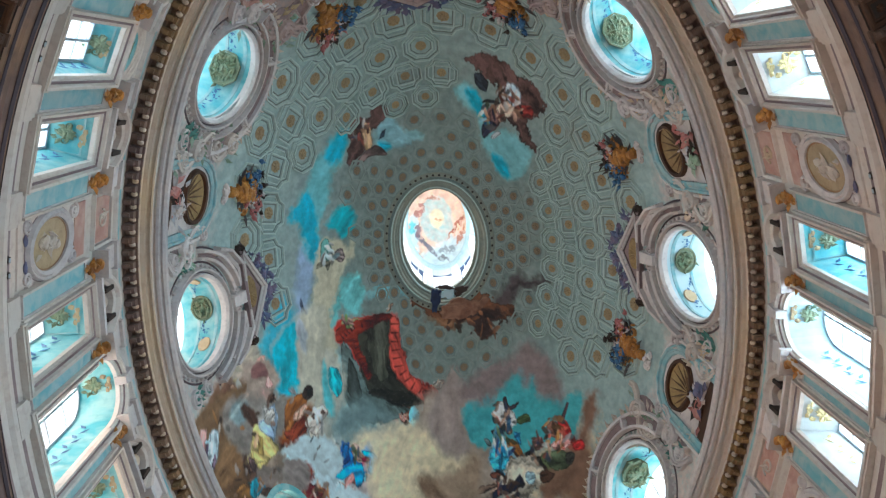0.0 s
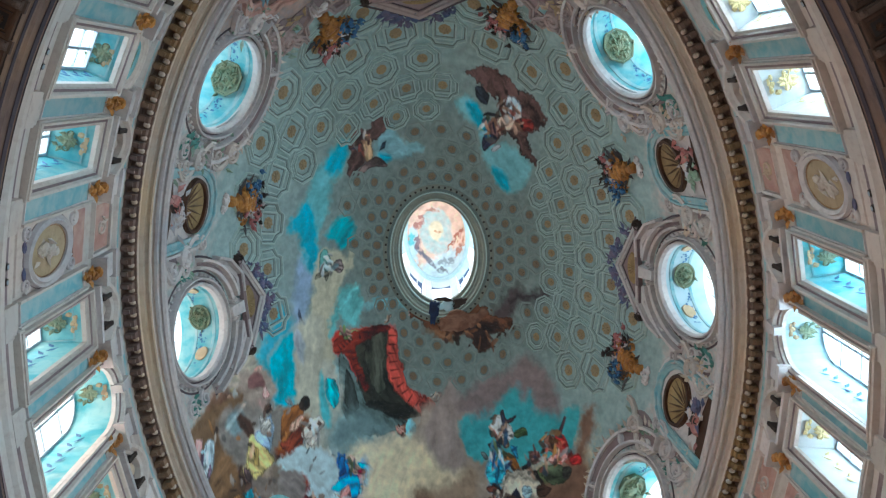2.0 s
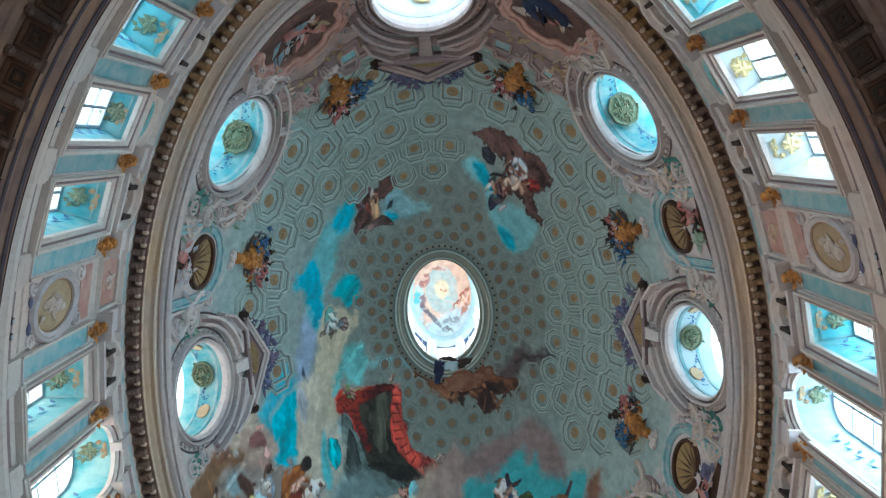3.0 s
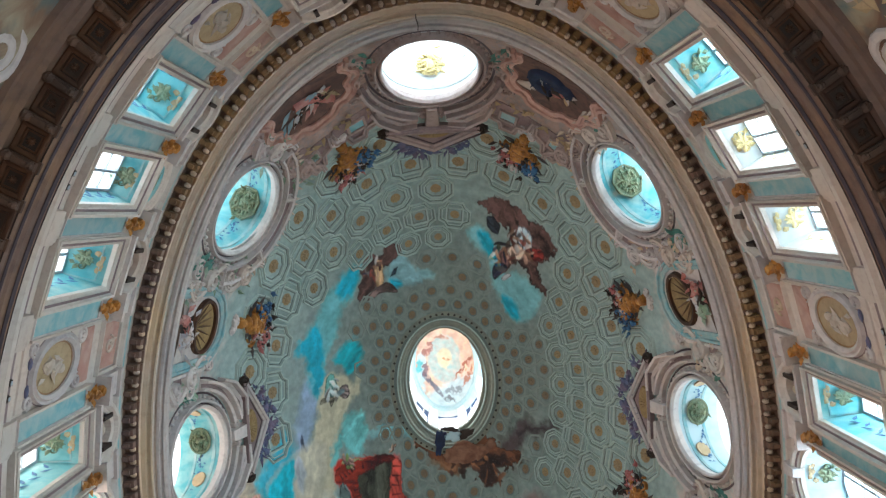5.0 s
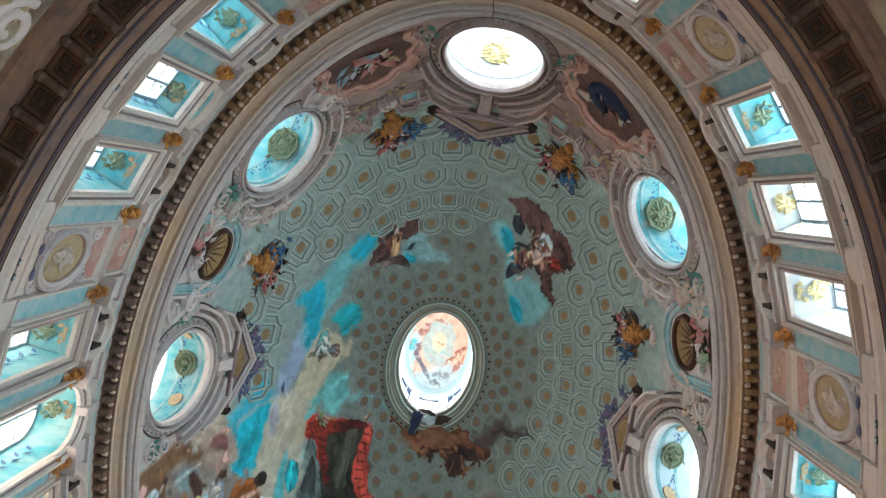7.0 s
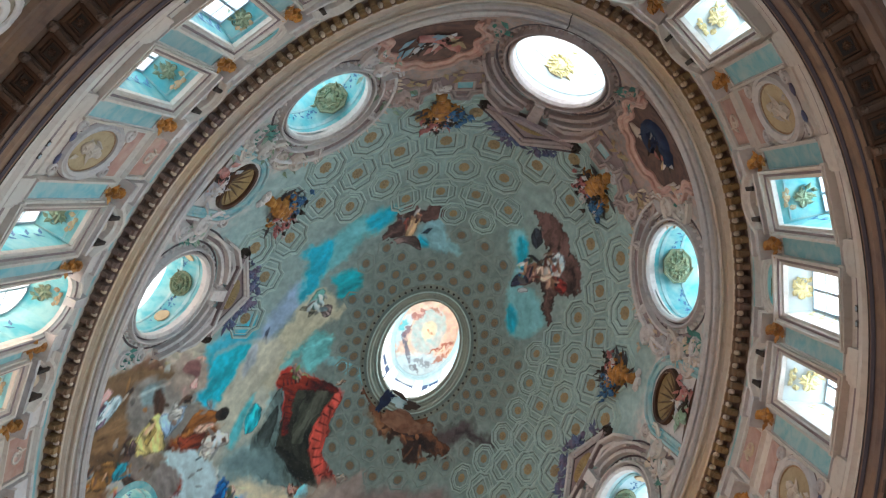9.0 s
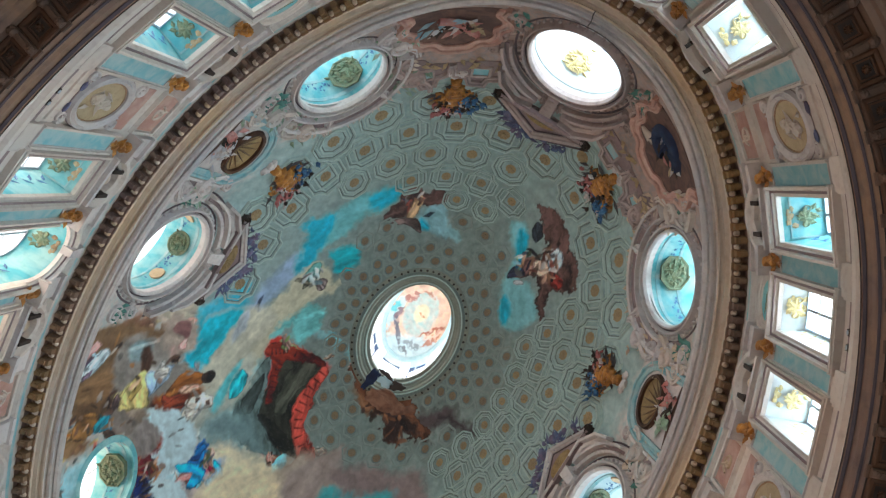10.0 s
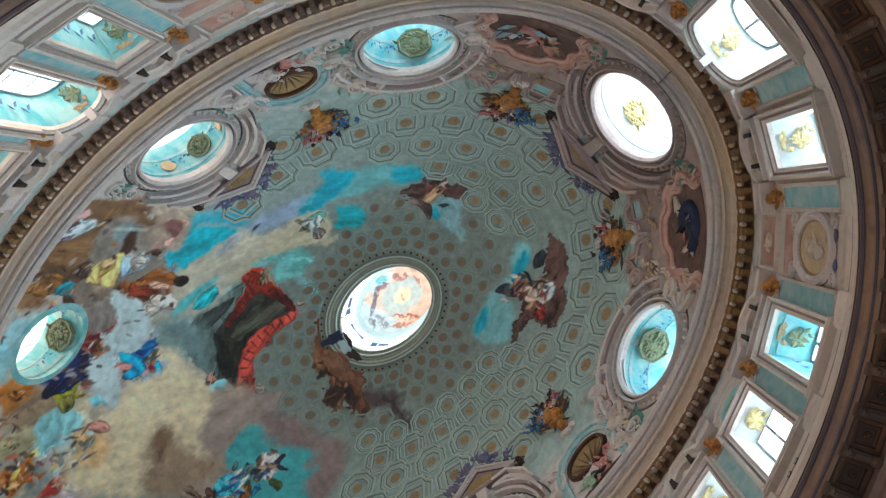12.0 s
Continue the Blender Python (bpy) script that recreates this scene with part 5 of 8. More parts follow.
patch([(-11.08, 7.57), (-10.26, 6.98), (-9.65, 7.66), (-10.01, 8.42), (-10.68, 8.76), (-11.16, 8.26)], (0.62, 0.59, 0.52), 0.6)
patch([(-7.54, 9.99), (-6.69, 10.20), (-6.18, 10.78), (-6.57, 11.34), (-7.37, 11.29), (-7.06, 10.89), (-7.27, 10.38)], (0.03, 0.27, 0.55), 0.3)
patch([(-9.03, 9.33), (-8.36, 9.60), (-8.26, 10.37), (-7.48, 10.73), (-8.12, 10.97), (-9.51, 11.00), (-10.06, 10.59), (-9.11, 10.48)], (0.02, 0.14, 0.4), 0.3)
patch([(-9.00, 10.79), (-8.30, 10.94), (-8.77, 11.77), (-9.40, 11.68)], (0.6, 0.33, 0.28), 0.3)
patch([(2.38, 10.95), (3.54, 11.04), (3.88, 11.76), (3.11, 12.58), (2.13, 12.62), (2.02, 11.62)], (0.12, 0.44, 0.64), 0.4)
patch([(3.55, 10.35), (4.37, 10.40), (4.77, 11.34), (3.76, 11.65)], (0.34, 0.14, 0.06), 0.4)
patch([(2.09, 12.88), (3.49, 12.36), (4.87, 12.55), (4.88, 13.08), (3.42, 13.43)], (0.012, 0.02, 0.07), 0.4)
patch([(2.98, 11.90), (5.00, 11.52), (5.89, 12.11), (4.83, 12.82), (3.43, 12.47)], (0.6, 0.57, 0.5), 0.5)
patch([(7.60, 9.26), (8.31, 9.06), (8.67, 9.72), (8.96, 10.27), (9.63, 10.59), (9.68, 10.91), (8.55, 10.97), (7.74, 10.38)], (0.46, 0.06, 0.05), 0.4)
patch([(6.65, 10.49), (7.76, 10.22), (8.57, 10.69), (7.65, 11.21)], (0.62, 0.3, 0.26), 0.4)
patch([(6.04, 11.21), (8.10, 11.01), (8.55, 11.79), (6.66, 12.20)], (0.13, 0.17, 0.08), 0.5)
patch([(5.21, 11.60), (6.12, 11.29), (6.88, 12.19), (6.08, 12.72), (5.42, 12.40)], (0.06, 0.035, 0.025), 0.6)
patch([(2.68, 8.81), (3.65, 8.62), (4.45, 9.07), (4.18, 9.52), (3.33, 9.45)], (0.6, 0.58, 0.56), 0.5)
patch([(-11.19, 14.08), (-11.64, 12.98), (-12.12, 11.67), (-11.23, 11.61), (-9.99, 11.92), (-9.96, 12.76), (-10.15, 13.93)], (0.013, 0.035, 0.14), 0.5)
patch([(-12.66, 10.97), (-12.60, 10.34), (-11.14, 10.18), (-11.17, 10.99), (-11.33, 11.54)], (0.26, 0.03, 0.03), 0.5)
patch([(-0.49, 13.37), (-1.91, 12.23), (-2.37, 11.36), (-1.14, 11.29), (-0.24, 12.02), (1.10, 12.99)], (0.22, 0.12, 0.06), 0.6)
patch([(-7.84, 4.33), (-8.07, 4.00), (-8.03, 3.99), (-7.73, 4.30)], (0.13, 0.02, 0.018), 0.15)
patch([(-7.60, 4.25), (-7.84, 3.92), (-7.79, 3.91), (-7.49, 4.21)], (0.13, 0.02, 0.018), 0.15)
patch([(-7.37, 4.17), (-7.61, 3.85), (-7.57, 3.83), (-7.26, 4.13)], (0.13, 0.02, 0.018), 0.15)
patch([(-7.14, 4.09), (-7.36, 3.76), (-7.32, 3.74), (-7.02, 4.05)], (0.13, 0.02, 0.018), 0.15)
patch([(-7.02, 4.00), (-7.03, 3.65), (-6.99, 3.66), (-6.88, 4.00)], (0.13, 0.02, 0.018), 0.15)
patch([(-6.38, 4.02), (-6.40, 3.67), (-6.35, 3.67), (-6.23, 4.01)], (0.13, 0.02, 0.018), 0.15)
patch([(-5.73, 4.02), (-5.76, 3.67), (-5.70, 3.67), (-5.60, 4.02)], (0.13, 0.02, 0.018), 0.15)
patch([(-5.10, 4.02), (-5.12, 3.67), (-5.07, 3.67), (-4.95, 4.01)], (0.13, 0.02, 0.018), 0.15)
patch([(-4.45, 4.01), (-4.48, 3.66), (-4.42, 3.65), (-4.31, 4.00)], (0.13, 0.02, 0.018), 0.15)
patch([(-7.19, 4.60), (-6.71, 4.62), (-6.69, 4.66), (-7.16, 4.70)], (0.13, 0.02, 0.018), 0.15)
patch([(-7.10, 4.92), (-6.61, 4.94), (-6.61, 4.98), (-7.07, 5.02)], (0.13, 0.02, 0.018), 0.15)
patch([(-7.01, 5.24), (-6.52, 5.25), (-6.52, 5.29), (-6.98, 5.34)], (0.13, 0.02, 0.018), 0.15)
patch([(-6.91, 5.56), (-6.42, 5.57), (-6.42, 5.61), (-6.88, 5.65)], (0.13, 0.02, 0.018), 0.15)
patch([(-6.81, 5.85), (-6.34, 5.83), (-6.32, 5.87), (-6.77, 5.95)], (0.13, 0.02, 0.018), 0.15)
patch([(-6.70, 6.09), (-6.22, 6.07), (-6.21, 6.11), (-6.66, 6.19)], (0.13, 0.02, 0.018), 0.15)
patch([(-6.59, 6.33), (-6.12, 6.31), (-6.11, 6.35), (-6.55, 6.42)], (0.13, 0.02, 0.018), 0.15)
patch([(-6.49, 6.57), (-6.01, 6.55), (-6.00, 6.59), (-6.44, 6.66)], (0.13, 0.02, 0.018), 0.15)
patch([(-4.20, 4.17), (-3.58, 4.31), (-3.58, 4.34), (-4.22, 4.27)], (0.2, 0.03, 0.025), 0.15)
patch([(-4.27, 4.63), (-3.64, 4.76), (-3.65, 4.80), (-4.30, 4.73)], (0.2, 0.03, 0.025), 0.15)
patch([(-4.35, 5.09), (-3.72, 5.23), (-3.73, 5.26), (-4.37, 5.19)], (0.2, 0.03, 0.025), 0.15)
patch([(-4.37, 5.57), (-3.73, 5.63), (-3.72, 5.67), (-4.36, 5.66)], (0.2, 0.03, 0.025), 0.15)
patch([(-4.34, 6.00), (-3.68, 6.05), (-3.68, 6.08), (-4.32, 6.09)], (0.2, 0.03, 0.025), 0.15)
patch([(-4.30, 6.42), (-3.65, 6.48), (-3.65, 6.51), (-4.29, 6.51)], (0.2, 0.03, 0.025), 0.15)
patch([(-4.00, 6.91), (-3.43, 6.76), (-3.39, 6.79), (-3.94, 7.00)], (0.2, 0.03, 0.025), 0.15)
patch([(-3.69, 7.28), (-3.12, 7.14), (-3.09, 7.17), (-3.63, 7.37)], (0.2, 0.03, 0.025), 0.15)
patch([(-3.29, 7.74), (-2.87, 7.43), (-2.83, 7.46), (-3.18, 7.80)], (0.2, 0.03, 0.025), 0.15)
patch([(-2.75, 8.03), (-2.33, 7.73), (-2.29, 7.74), (-2.64, 8.09)], (0.2, 0.03, 0.025), 0.15)
patch([(-2.21, 8.31), (-1.79, 8.00), (-1.75, 8.03), (-2.10, 8.38)], (0.2, 0.03, 0.025), 0.15)
patch([(-1.92, 8.32), (-1.34, 8.53), (-1.36, 8.56), (-1.97, 8.40)], (0.2, 0.03, 0.025), 0.15)
patch([(-2.12, 8.61), (-1.54, 8.83), (-1.56, 8.86), (-2.18, 8.70)], (0.2, 0.03, 0.025), 0.15)
patch([(-2.33, 8.91), (-1.75, 9.12), (-1.77, 9.16), (-2.39, 8.99)], (0.2, 0.03, 0.025), 0.15)
drape(-19.34, 6.34, 0.61, 102, (0.5, 0.64, 0.66), (0.62, 0.34, 0.3))
drape(-15.31, 8.00, 0.64, 82, (0.66, 0.54, 0.26), (0.66, 0.66, 0.64))
drape(-14.34, 6.74, 0.63, 89, (0.5, 0.64, 0.66), (0.36, 0.36, 0.34))
drape(-13.67, 5.80, 0.30, 62, (0.07, 0.04, 0.03), (0.3, 0.19, 0.12))
drape(-12.33, 7.07, 1.01, 3, (0.42, 0.18, 0.07), (0.62, 0.34, 0.3))
drape(-13.04, 8.01, 0.97, 7, (0.3, 0.1, 0.05), (0.42, 0.18, 0.07))
drape(-10.88, 6.33, 0.47, 62, (0.07, 0.04, 0.03), (0.3, 0.19, 0.12))
drape(-10.44, 7.74, 0.58, 73, (0.66, 0.66, 0.64), (0.36, 0.36, 0.34))
drape(-13.90, 4.12, 0.65, 63, (0.62, 0.34, 0.3), (0.36, 0.36, 0.34))
drape(-17.53, 6.05, 0.91, 90, (0.36, 0.36, 0.34), (0.2, 0.35, 0.4))
drape(-15.96, 4.88, 1.16, 38, (0.3, 0.19, 0.12), (0.36, 0.36, 0.34))
drape(-18.36, 7.76, 1.35, -1, (0.3, 0.19, 0.12), (0.42, 0.18, 0.07))
drape(-16.56, 9.29, 0.81, 19, (0.05, 0.3, 0.3), (0.07, 0.04, 0.03))
drape(-14.16, 10.36, 0.79, 17, (0.66, 0.66, 0.64), (0.36, 0.36, 0.34))
drape(-11.50, 11.11, 0.86, 20, (0.3, 0.06, 0.06), (0.62, 0.34, 0.3))
drape(-9.67, 11.29, 0.71, 59, (0.5, 0.64, 0.66), (0.66, 0.66, 0.64))
drape(-11.23, 10.07, 0.65, 73, (0.5, 0.64, 0.66), (0.66, 0.66, 0.64))
drape(-8.83, 10.05, 0.36, 86, (0.05, 0.12, 0.34), (0.62, 0.34, 0.3))
drape(-6.98, 10.54, 0.50, 118, (0.04, 0.26, 0.52), (0.04, 0.26, 0.52))
drape(-7.83, 11.29, 0.58, -15, (0.04, 0.26, 0.52), (0.3, 0.55, 0.6))
drape(-8.70, 11.46, 0.37, 64, (0.62, 0.34, 0.3), (0.66, 0.66, 0.64))
drape(-4.01, 9.07, 0.47, 28, (0.62, 0.34, 0.3), (0.07, 0.04, 0.03))
drape(-7.35, 3.50, 0.60, 46, (0.3, 0.2, 0.18), (0.2, 0.28, 0.14))
drape(-4.12, 3.35, 0.32, -42, (0.3, 0.22, 0.18), (0.36, 0.36, 0.34))
drape(-1.16, 7.73, 0.48, -14, (0.3, 0.25, 0.22), (0.36, 0.36, 0.34))
drape(3.95, 12.84, 0.53, 12, (0.02, 0.05, 0.2), (0.07, 0.04, 0.03))
drape(5.33, 12.40, 0.73, 4, (0.66, 0.66, 0.64), (0.5, 0.64, 0.66))
drape(2.83, 12.98, 0.80, -19, (0.5, 0.36, 0.3), (0.3, 0.19, 0.12))
drape(-11.58, 12.37, 0.83, -90, (0.02, 0.05, 0.2), (0.07, 0.04, 0.03))
drape(-10.62, 13.79, 0.58, -72, (0.02, 0.05, 0.2), (0.04, 0.26, 0.52))
drape(-11.92, 10.98, 0.69, -17, (0.3, 0.05, 0.05), (0.07, 0.04, 0.03))
drape(-10.95, 10.48, 0.71, 27, (0.5, 0.64, 0.66), (0.66, 0.66, 0.64))
drape(-8.26, 12.52, 0.59, 18, (0.3, 0.55, 0.6), (0.66, 0.66, 0.64))
drape(-9.45, 13.56, 0.49, -55, (0.36, 0.36, 0.12), (0.3, 0.19, 0.12))
drape(-6.44, 14.53, 0.48, -42, (0.62, 0.34, 0.3), (0.3, 0.19, 0.12))
drape(-7.54, 15.16, 0.57, -55, (0.5, 0.64, 0.66), (0.66, 0.66, 0.64))
drape(-7.32, 16.54, 0.57, 22, (0.3, 0.55, 0.6), (0.04, 0.26, 0.52))
drape(-5.42, 16.93, 0.59, 15, (0.42, 0.1, 0.09), (0.62, 0.34, 0.3))
drape(-4.09, 16.69, 0.73, -16, (0.66, 0.66, 0.64), (0.4, 0.36, 0.5))
drape(-7.53, 18.15, 0.84, 10, (0.42, 0.18, 0.07), (0.66, 0.54, 0.26))
drape(-9.70, 17.08, 0.46, -28, (0.2, 0.28, 0.14), (0.62, 0.34, 0.3))
drape(-12.44, 15.07, 0.62, -26, (0.42, 0.18, 0.07), (0.07, 0.04, 0.03))
drape(-18.00, 10.14, 0.58, -48, (0.3, 0.19, 0.12), (0.42, 0.18, 0.07))
drape(-16.16, 9.62, 0.54, -36, (0.04, 0.24, 0.34), (0.42, 0.18, 0.07))
drape(-1.35, 14.35, 0.42, -5, (0.42, 0.18, 0.07), (0.07, 0.04, 0.03))

patch([(-2.54, 8.15), (-0.14, 8.10), (1.96, 8.47), (2.03, 10.95), (2.67, 12.57), (2.08, 13.50), (-3.67, 13.07), (-3.67, 10.77)], (0.4, 0.32, 0.26), 0.6, 0.77)
patch([(-2.18, 9.86), (-0.93, 10.31), (-0.36, 11.11), (0.72, 10.96), (1.30, 11.74), (0.31, 12.39), (-1.46, 13.30), (-3.34, 12.57), (-2.71, 10.89)], (0.62, 0.53, 0.38), 0.7, 0.55)
patch([(9.67, 8.22), (11.09, 7.61), (10.67, 9.07), (9.76, 10.57), (10.94, 11.53), (10.55, 13.08), (5.86, 13.46), (5.97, 12.51), (8.11, 11.01), (9.48, 10.33)], (0.25, 0.145, 0.1), 0.6, 0.55)
patch([(0.37, 8.97), (1.70, 8.80), (3.25, 8.49), (4.42, 7.62), (5.38, 6.72), (6.20, 6.97), (6.25, 8.38), (7.94, 8.48), (10.02, 7.69), (9.36, 9.23), (8.69, 10.41), (6.37, 11.00), (5.03, 11.34), (1.59, 10.99), (0.89, 10.42), (0.25, 9.79)], (0.11, 0.39, 0.41), 0.6, 0.26)
patch([(-0.58, 8.12), (1.44, 7.61), (3.06, 6.64), (4.53, 6.76), (5.50, 5.64), (6.93, 5.99), (7.88, 6.98), (8.61, 8.19), (7.72, 8.61), (6.24, 8.47), (6.16, 7.26), (5.33, 8.21), (5.01, 7.31), (4.43, 7.56), (3.47, 8.40), (1.91, 8.84), (0.39, 8.86), (-0.92, 8.93)], (0.28, 0.215, 0.205), 0.6, 0.66)
patch([(2.71, 9.26), (3.64, 8.71), (4.29, 9.03), (4.63, 9.71), (3.89, 10.08), (3.07, 9.79)], (0.6, 0.58, 0.55), 0.8)
patch([(3.65, 8.65), (3.97, 8.48), (4.03, 9.03), (4.58, 8.80), (5.01, 8.73), (4.22, 9.25), (3.67, 9.15)], (0.06, 0.04, 0.05), 0.5)
patch([(4.48, 9.52), (5.50, 9.26), (5.70, 9.78), (4.56, 9.90)], (0.1, 0.15, 0.06), 0.5)
patch([(3.50, 9.81), (3.94, 9.73), (4.21, 10.27), (3.84, 10.47), (3.54, 10.14)], (0.3, 0.2, 0.13), 0.5)
patch([(2.58, 10.74), (3.25, 10.36), (3.87, 10.90), (3.39, 11.23), (2.70, 11.12)], (0.1, 0.31, 0.42), 0.6)
patch([(2.14, 11.36), (2.87, 11.18), (3.87, 11.23), (3.53, 12.04), (2.71, 12.28), (2.23, 11.92)], (0.12, 0.5, 0.66), 0.6)
patch([(3.04, 11.23), (3.39, 11.18), (3.09, 12.09), (2.81, 12.20)], (0.04, 0.22, 0.36), 0.4)
patch([(3.74, 10.55), (4.42, 10.67), (4.93, 11.42), (3.83, 11.82), (3.74, 11.23)], (0.34, 0.14, 0.05), 0.6)
patch([(4.13, 10.24), (4.65, 10.23), (4.82, 10.94), (4.49, 10.81)], (0.05, 0.2, 0.34), 0.5)
patch([(2.44, 10.22), (3.20, 10.06), (3.46, 10.36), (2.87, 10.55)], (0.05, 0.03, 0.03), 0.6)
patch([(1.87, 10.57), (2.26, 10.57), (2.55, 10.96), (2.20, 11.01)], (0.13, 0.17, 0.17), 0.4)
patch([(3.89, 11.69), (5.02, 11.42), (6.13, 11.56), (6.51, 12.08), (5.68, 13.06), (5.28, 13.48), (3.32, 13.51), (2.66, 12.63), (3.52, 12.17)], (0.5, 0.44, 0.36), 0.7)
patch([(4.93, 12.12), (5.75, 12.20), (5.54, 12.80), (4.85, 12.72)], (0.38, 0.52, 0.57), 0.6)
patch([(3.45, 12.63), (4.62, 12.43), (4.87, 12.88), (3.74, 13.11), (2.97, 13.51), (1.99, 13.50)], (0.012, 0.02, 0.05), 0.6)
patch([(2.10, 12.24), (2.73, 12.15), (3.23, 12.31), (2.67, 12.57), (2.23, 12.51)], (0.2, 0.07, 0.05), 0.5)
patch([(0.84, 12.95), (2.20, 12.73), (2.84, 12.90), (1.69, 13.14), (1.02, 13.17)], (0.2, 0.13, 0.1), 0.5)
patch([(6.04, 11.97), (7.34, 12.11), (6.85, 12.52), (5.95, 12.67)], (0.09, 0.045, 0.03), 0.6)
patch([(7.62, 9.54), (8.28, 9.31), (8.78, 9.99), (8.43, 10.41), (7.77, 10.11)], (0.46, 0.05, 0.05), 0.6)
patch([(7.83, 9.55), (8.49, 8.51), (8.66, 8.55), (8.13, 9.58)], (0.09, 0.05, 0.06), 0.1)
patch([(6.69, 9.80), (7.62, 9.54), (8.03, 10.14), (7.13, 10.49)], (0.26, 0.125, 0.09), 0.7)
patch([(7.52, 10.02), (7.80, 9.88), (7.92, 10.37), (7.55, 10.57)], (0.55, 0.42, 0.25), 0.4)
patch([(7.11, 10.65), (8.19, 10.21), (8.85, 10.56), (8.12, 10.93), (7.17, 10.90)], (0.62, 0.32, 0.3), 0.7)
patch([(8.68, 10.55), (9.54, 10.16), (9.79, 10.71), (8.90, 10.91)], (0.46, 0.05, 0.05), 0.5)
patch([(6.48, 11.19), (8.12, 10.87), (8.58, 11.52), (7.34, 12.08), (6.56, 11.62)], (0.13, 0.17, 0.1), 0.7)
patch([(8.11, 11.01), (8.99, 10.93), (8.66, 11.56), (8.13, 11.67)], (0.06, 0.06, 0.05), 0.5)
patch([(5.54, 10.69), (6.24, 10.30), (6.70, 10.85), (5.92, 11.19)], (0.36, 0.18, 0.17), 0.8)
patch([(5.00, 11.20), (5.72, 11.01), (5.72, 11.33), (5.01, 11.44)], (0.02, 0.015, 0.015), 0.4)
patch([(3.44, 3.56), (4.35, 2.80), (5.34, 2.02), (6.38, 2.35), (7.94, 1.88), (7.13, 2.74), (5.64, 3.13), (4.87, 3.78), (5.09, 4.44), (4.17, 4.47)], (0.13, 0.1, 0.1), 0.9, 0.77)
patch([(4.75, 2.92), (6.24, 2.55), (7.64, 2.09), (6.85, 2.63), (5.57, 2.98), (4.69, 3.48)], (0.07, 0.05, 0.055), 0.8, 0.33)
patch([(-2.73, 3.13), (-1.93, 2.89), (-1.47, 3.26), (0.12, 3.34), (1.82, 3.14), (3.06, 3.19), (3.82, 3.80), (5.01, 3.62), (5.18, 4.37), (4.13, 4.80), (3.30, 4.72), (3.19, 5.32), (2.34, 5.64), (1.85, 5.54), (2.04, 5.01), (0.77, 4.76), (-0.32, 4.99), (-0.88, 4.43), (-1.48, 4.15), (-2.28, 3.84)], (0.18, 0.078, 0.045), 0.7)
patch([(1.16, 4.38), (2.55, 3.96), (3.81, 3.96), (4.68, 4.39), (3.28, 4.90), (3.05, 5.41), (2.01, 5.61), (1.81, 4.89)], (0.075, 0.042, 0.036), 0.8, 0.33)
patch([(0.07, 3.71), (1.13, 3.62), (1.49, 4.09), (0.61, 4.36), (0.00, 4.20)], (0.3, 0.15, 0.085), 0.8, 0.44)
patch([(-0.94, 4.24), (-0.04, 4.50), (0.69, 4.72), (-0.27, 4.96), (-0.81, 4.55)], (0.33, 0.17, 0.1), 0.6, 0.26)
patch([(-13.38, 4.58), (-12.58, 3.88), (-10.85, 4.73), (-10.85, 5.96), (-11.51, 6.48), (-12.93, 5.77), (-13.83, 5.31)], (0.05, 0.41, 0.52), 0.6, 0.33)
patch([(-10.68, 4.78), (-8.26, 4.80), (-8.15, 6.87), (-8.86, 8.14), (-9.91, 9.35), (-10.80, 8.27), (-10.58, 6.56)], (0.47, 0.46, 0.39), 0.6, 0.44)
patch([(-9.35, 5.42), (-8.42, 5.59), (-8.36, 6.83), (-8.97, 7.17), (-9.29, 6.37)], (0.07, 0.42, 0.48), 0.6)
patch([(-15.81, 3.46), (-13.81, 3.73), (-13.58, 5.39), (-14.14, 6.14), (-15.01, 5.73), (-15.65, 4.76)], (0.42, 0.31, 0.26), 0.6, 0.55)
patch([(-14.59, 4.12), (-13.85, 4.66), (-13.96, 5.62), (-14.68, 5.38)], (0.56, 0.32, 0.29), 0.6, 0.26)
patch([(-15.21, 3.82), (-14.55, 3.96), (-14.82, 4.46), (-15.33, 4.28)], (0.3, 0.13, 0.12), 0.6)
patch([(-18.29, 4.13), (-17.19, 4.12), (-17.68, 5.40), (-17.19, 7.34), (-16.62, 8.98), (-17.48, 9.69), (-20.27, 8.54), (-19.31, 7.39), (-20.74, 5.74), (-20.01, 4.57)], (0.23, 0.135, 0.075), 0.7, 0.44)
patch([(-17.67, 4.88), (-16.40, 4.72), (-15.23, 4.79), (-14.38, 6.00), (-12.96, 5.88), (-12.15, 6.70), (-13.33, 8.06), (-14.54, 8.31), (-16.39, 7.97), (-17.58, 6.96), (-17.85, 5.92)], (0.28, 0.25, 0.22), 0.7, 0.44)
patch([(-17.26, 4.68), (-16.18, 4.80), (-16.06, 5.57), (-16.97, 5.82), (-17.42, 5.36)], (0.2, 0.33, 0.36), 0.7, 0.44)
patch([(-16.46, 4.93), (-15.68, 5.56), (-15.55, 6.48), (-16.07, 6.59), (-16.19, 5.67)], (0.1, 0.06, 0.045), 0.7, 0.33)
patch([(-20.24, 4.74), (-19.52, 5.17), (-19.83, 6.29), (-20.50, 6.83), (-20.66, 5.68)], (0.56, 0.33, 0.3), 0.6)
patch([(-19.78, 6.01), (-19.31, 6.07), (-19.74, 7.06), (-20.12, 7.05)], (0.16, 0.11, 0.18), 0.5)
patch([(-19.12, 5.55), (-18.48, 5.97), (-18.65, 6.92), (-19.87, 7.68), (-19.68, 6.50)], (0.5, 0.6, 0.63), 0.6)
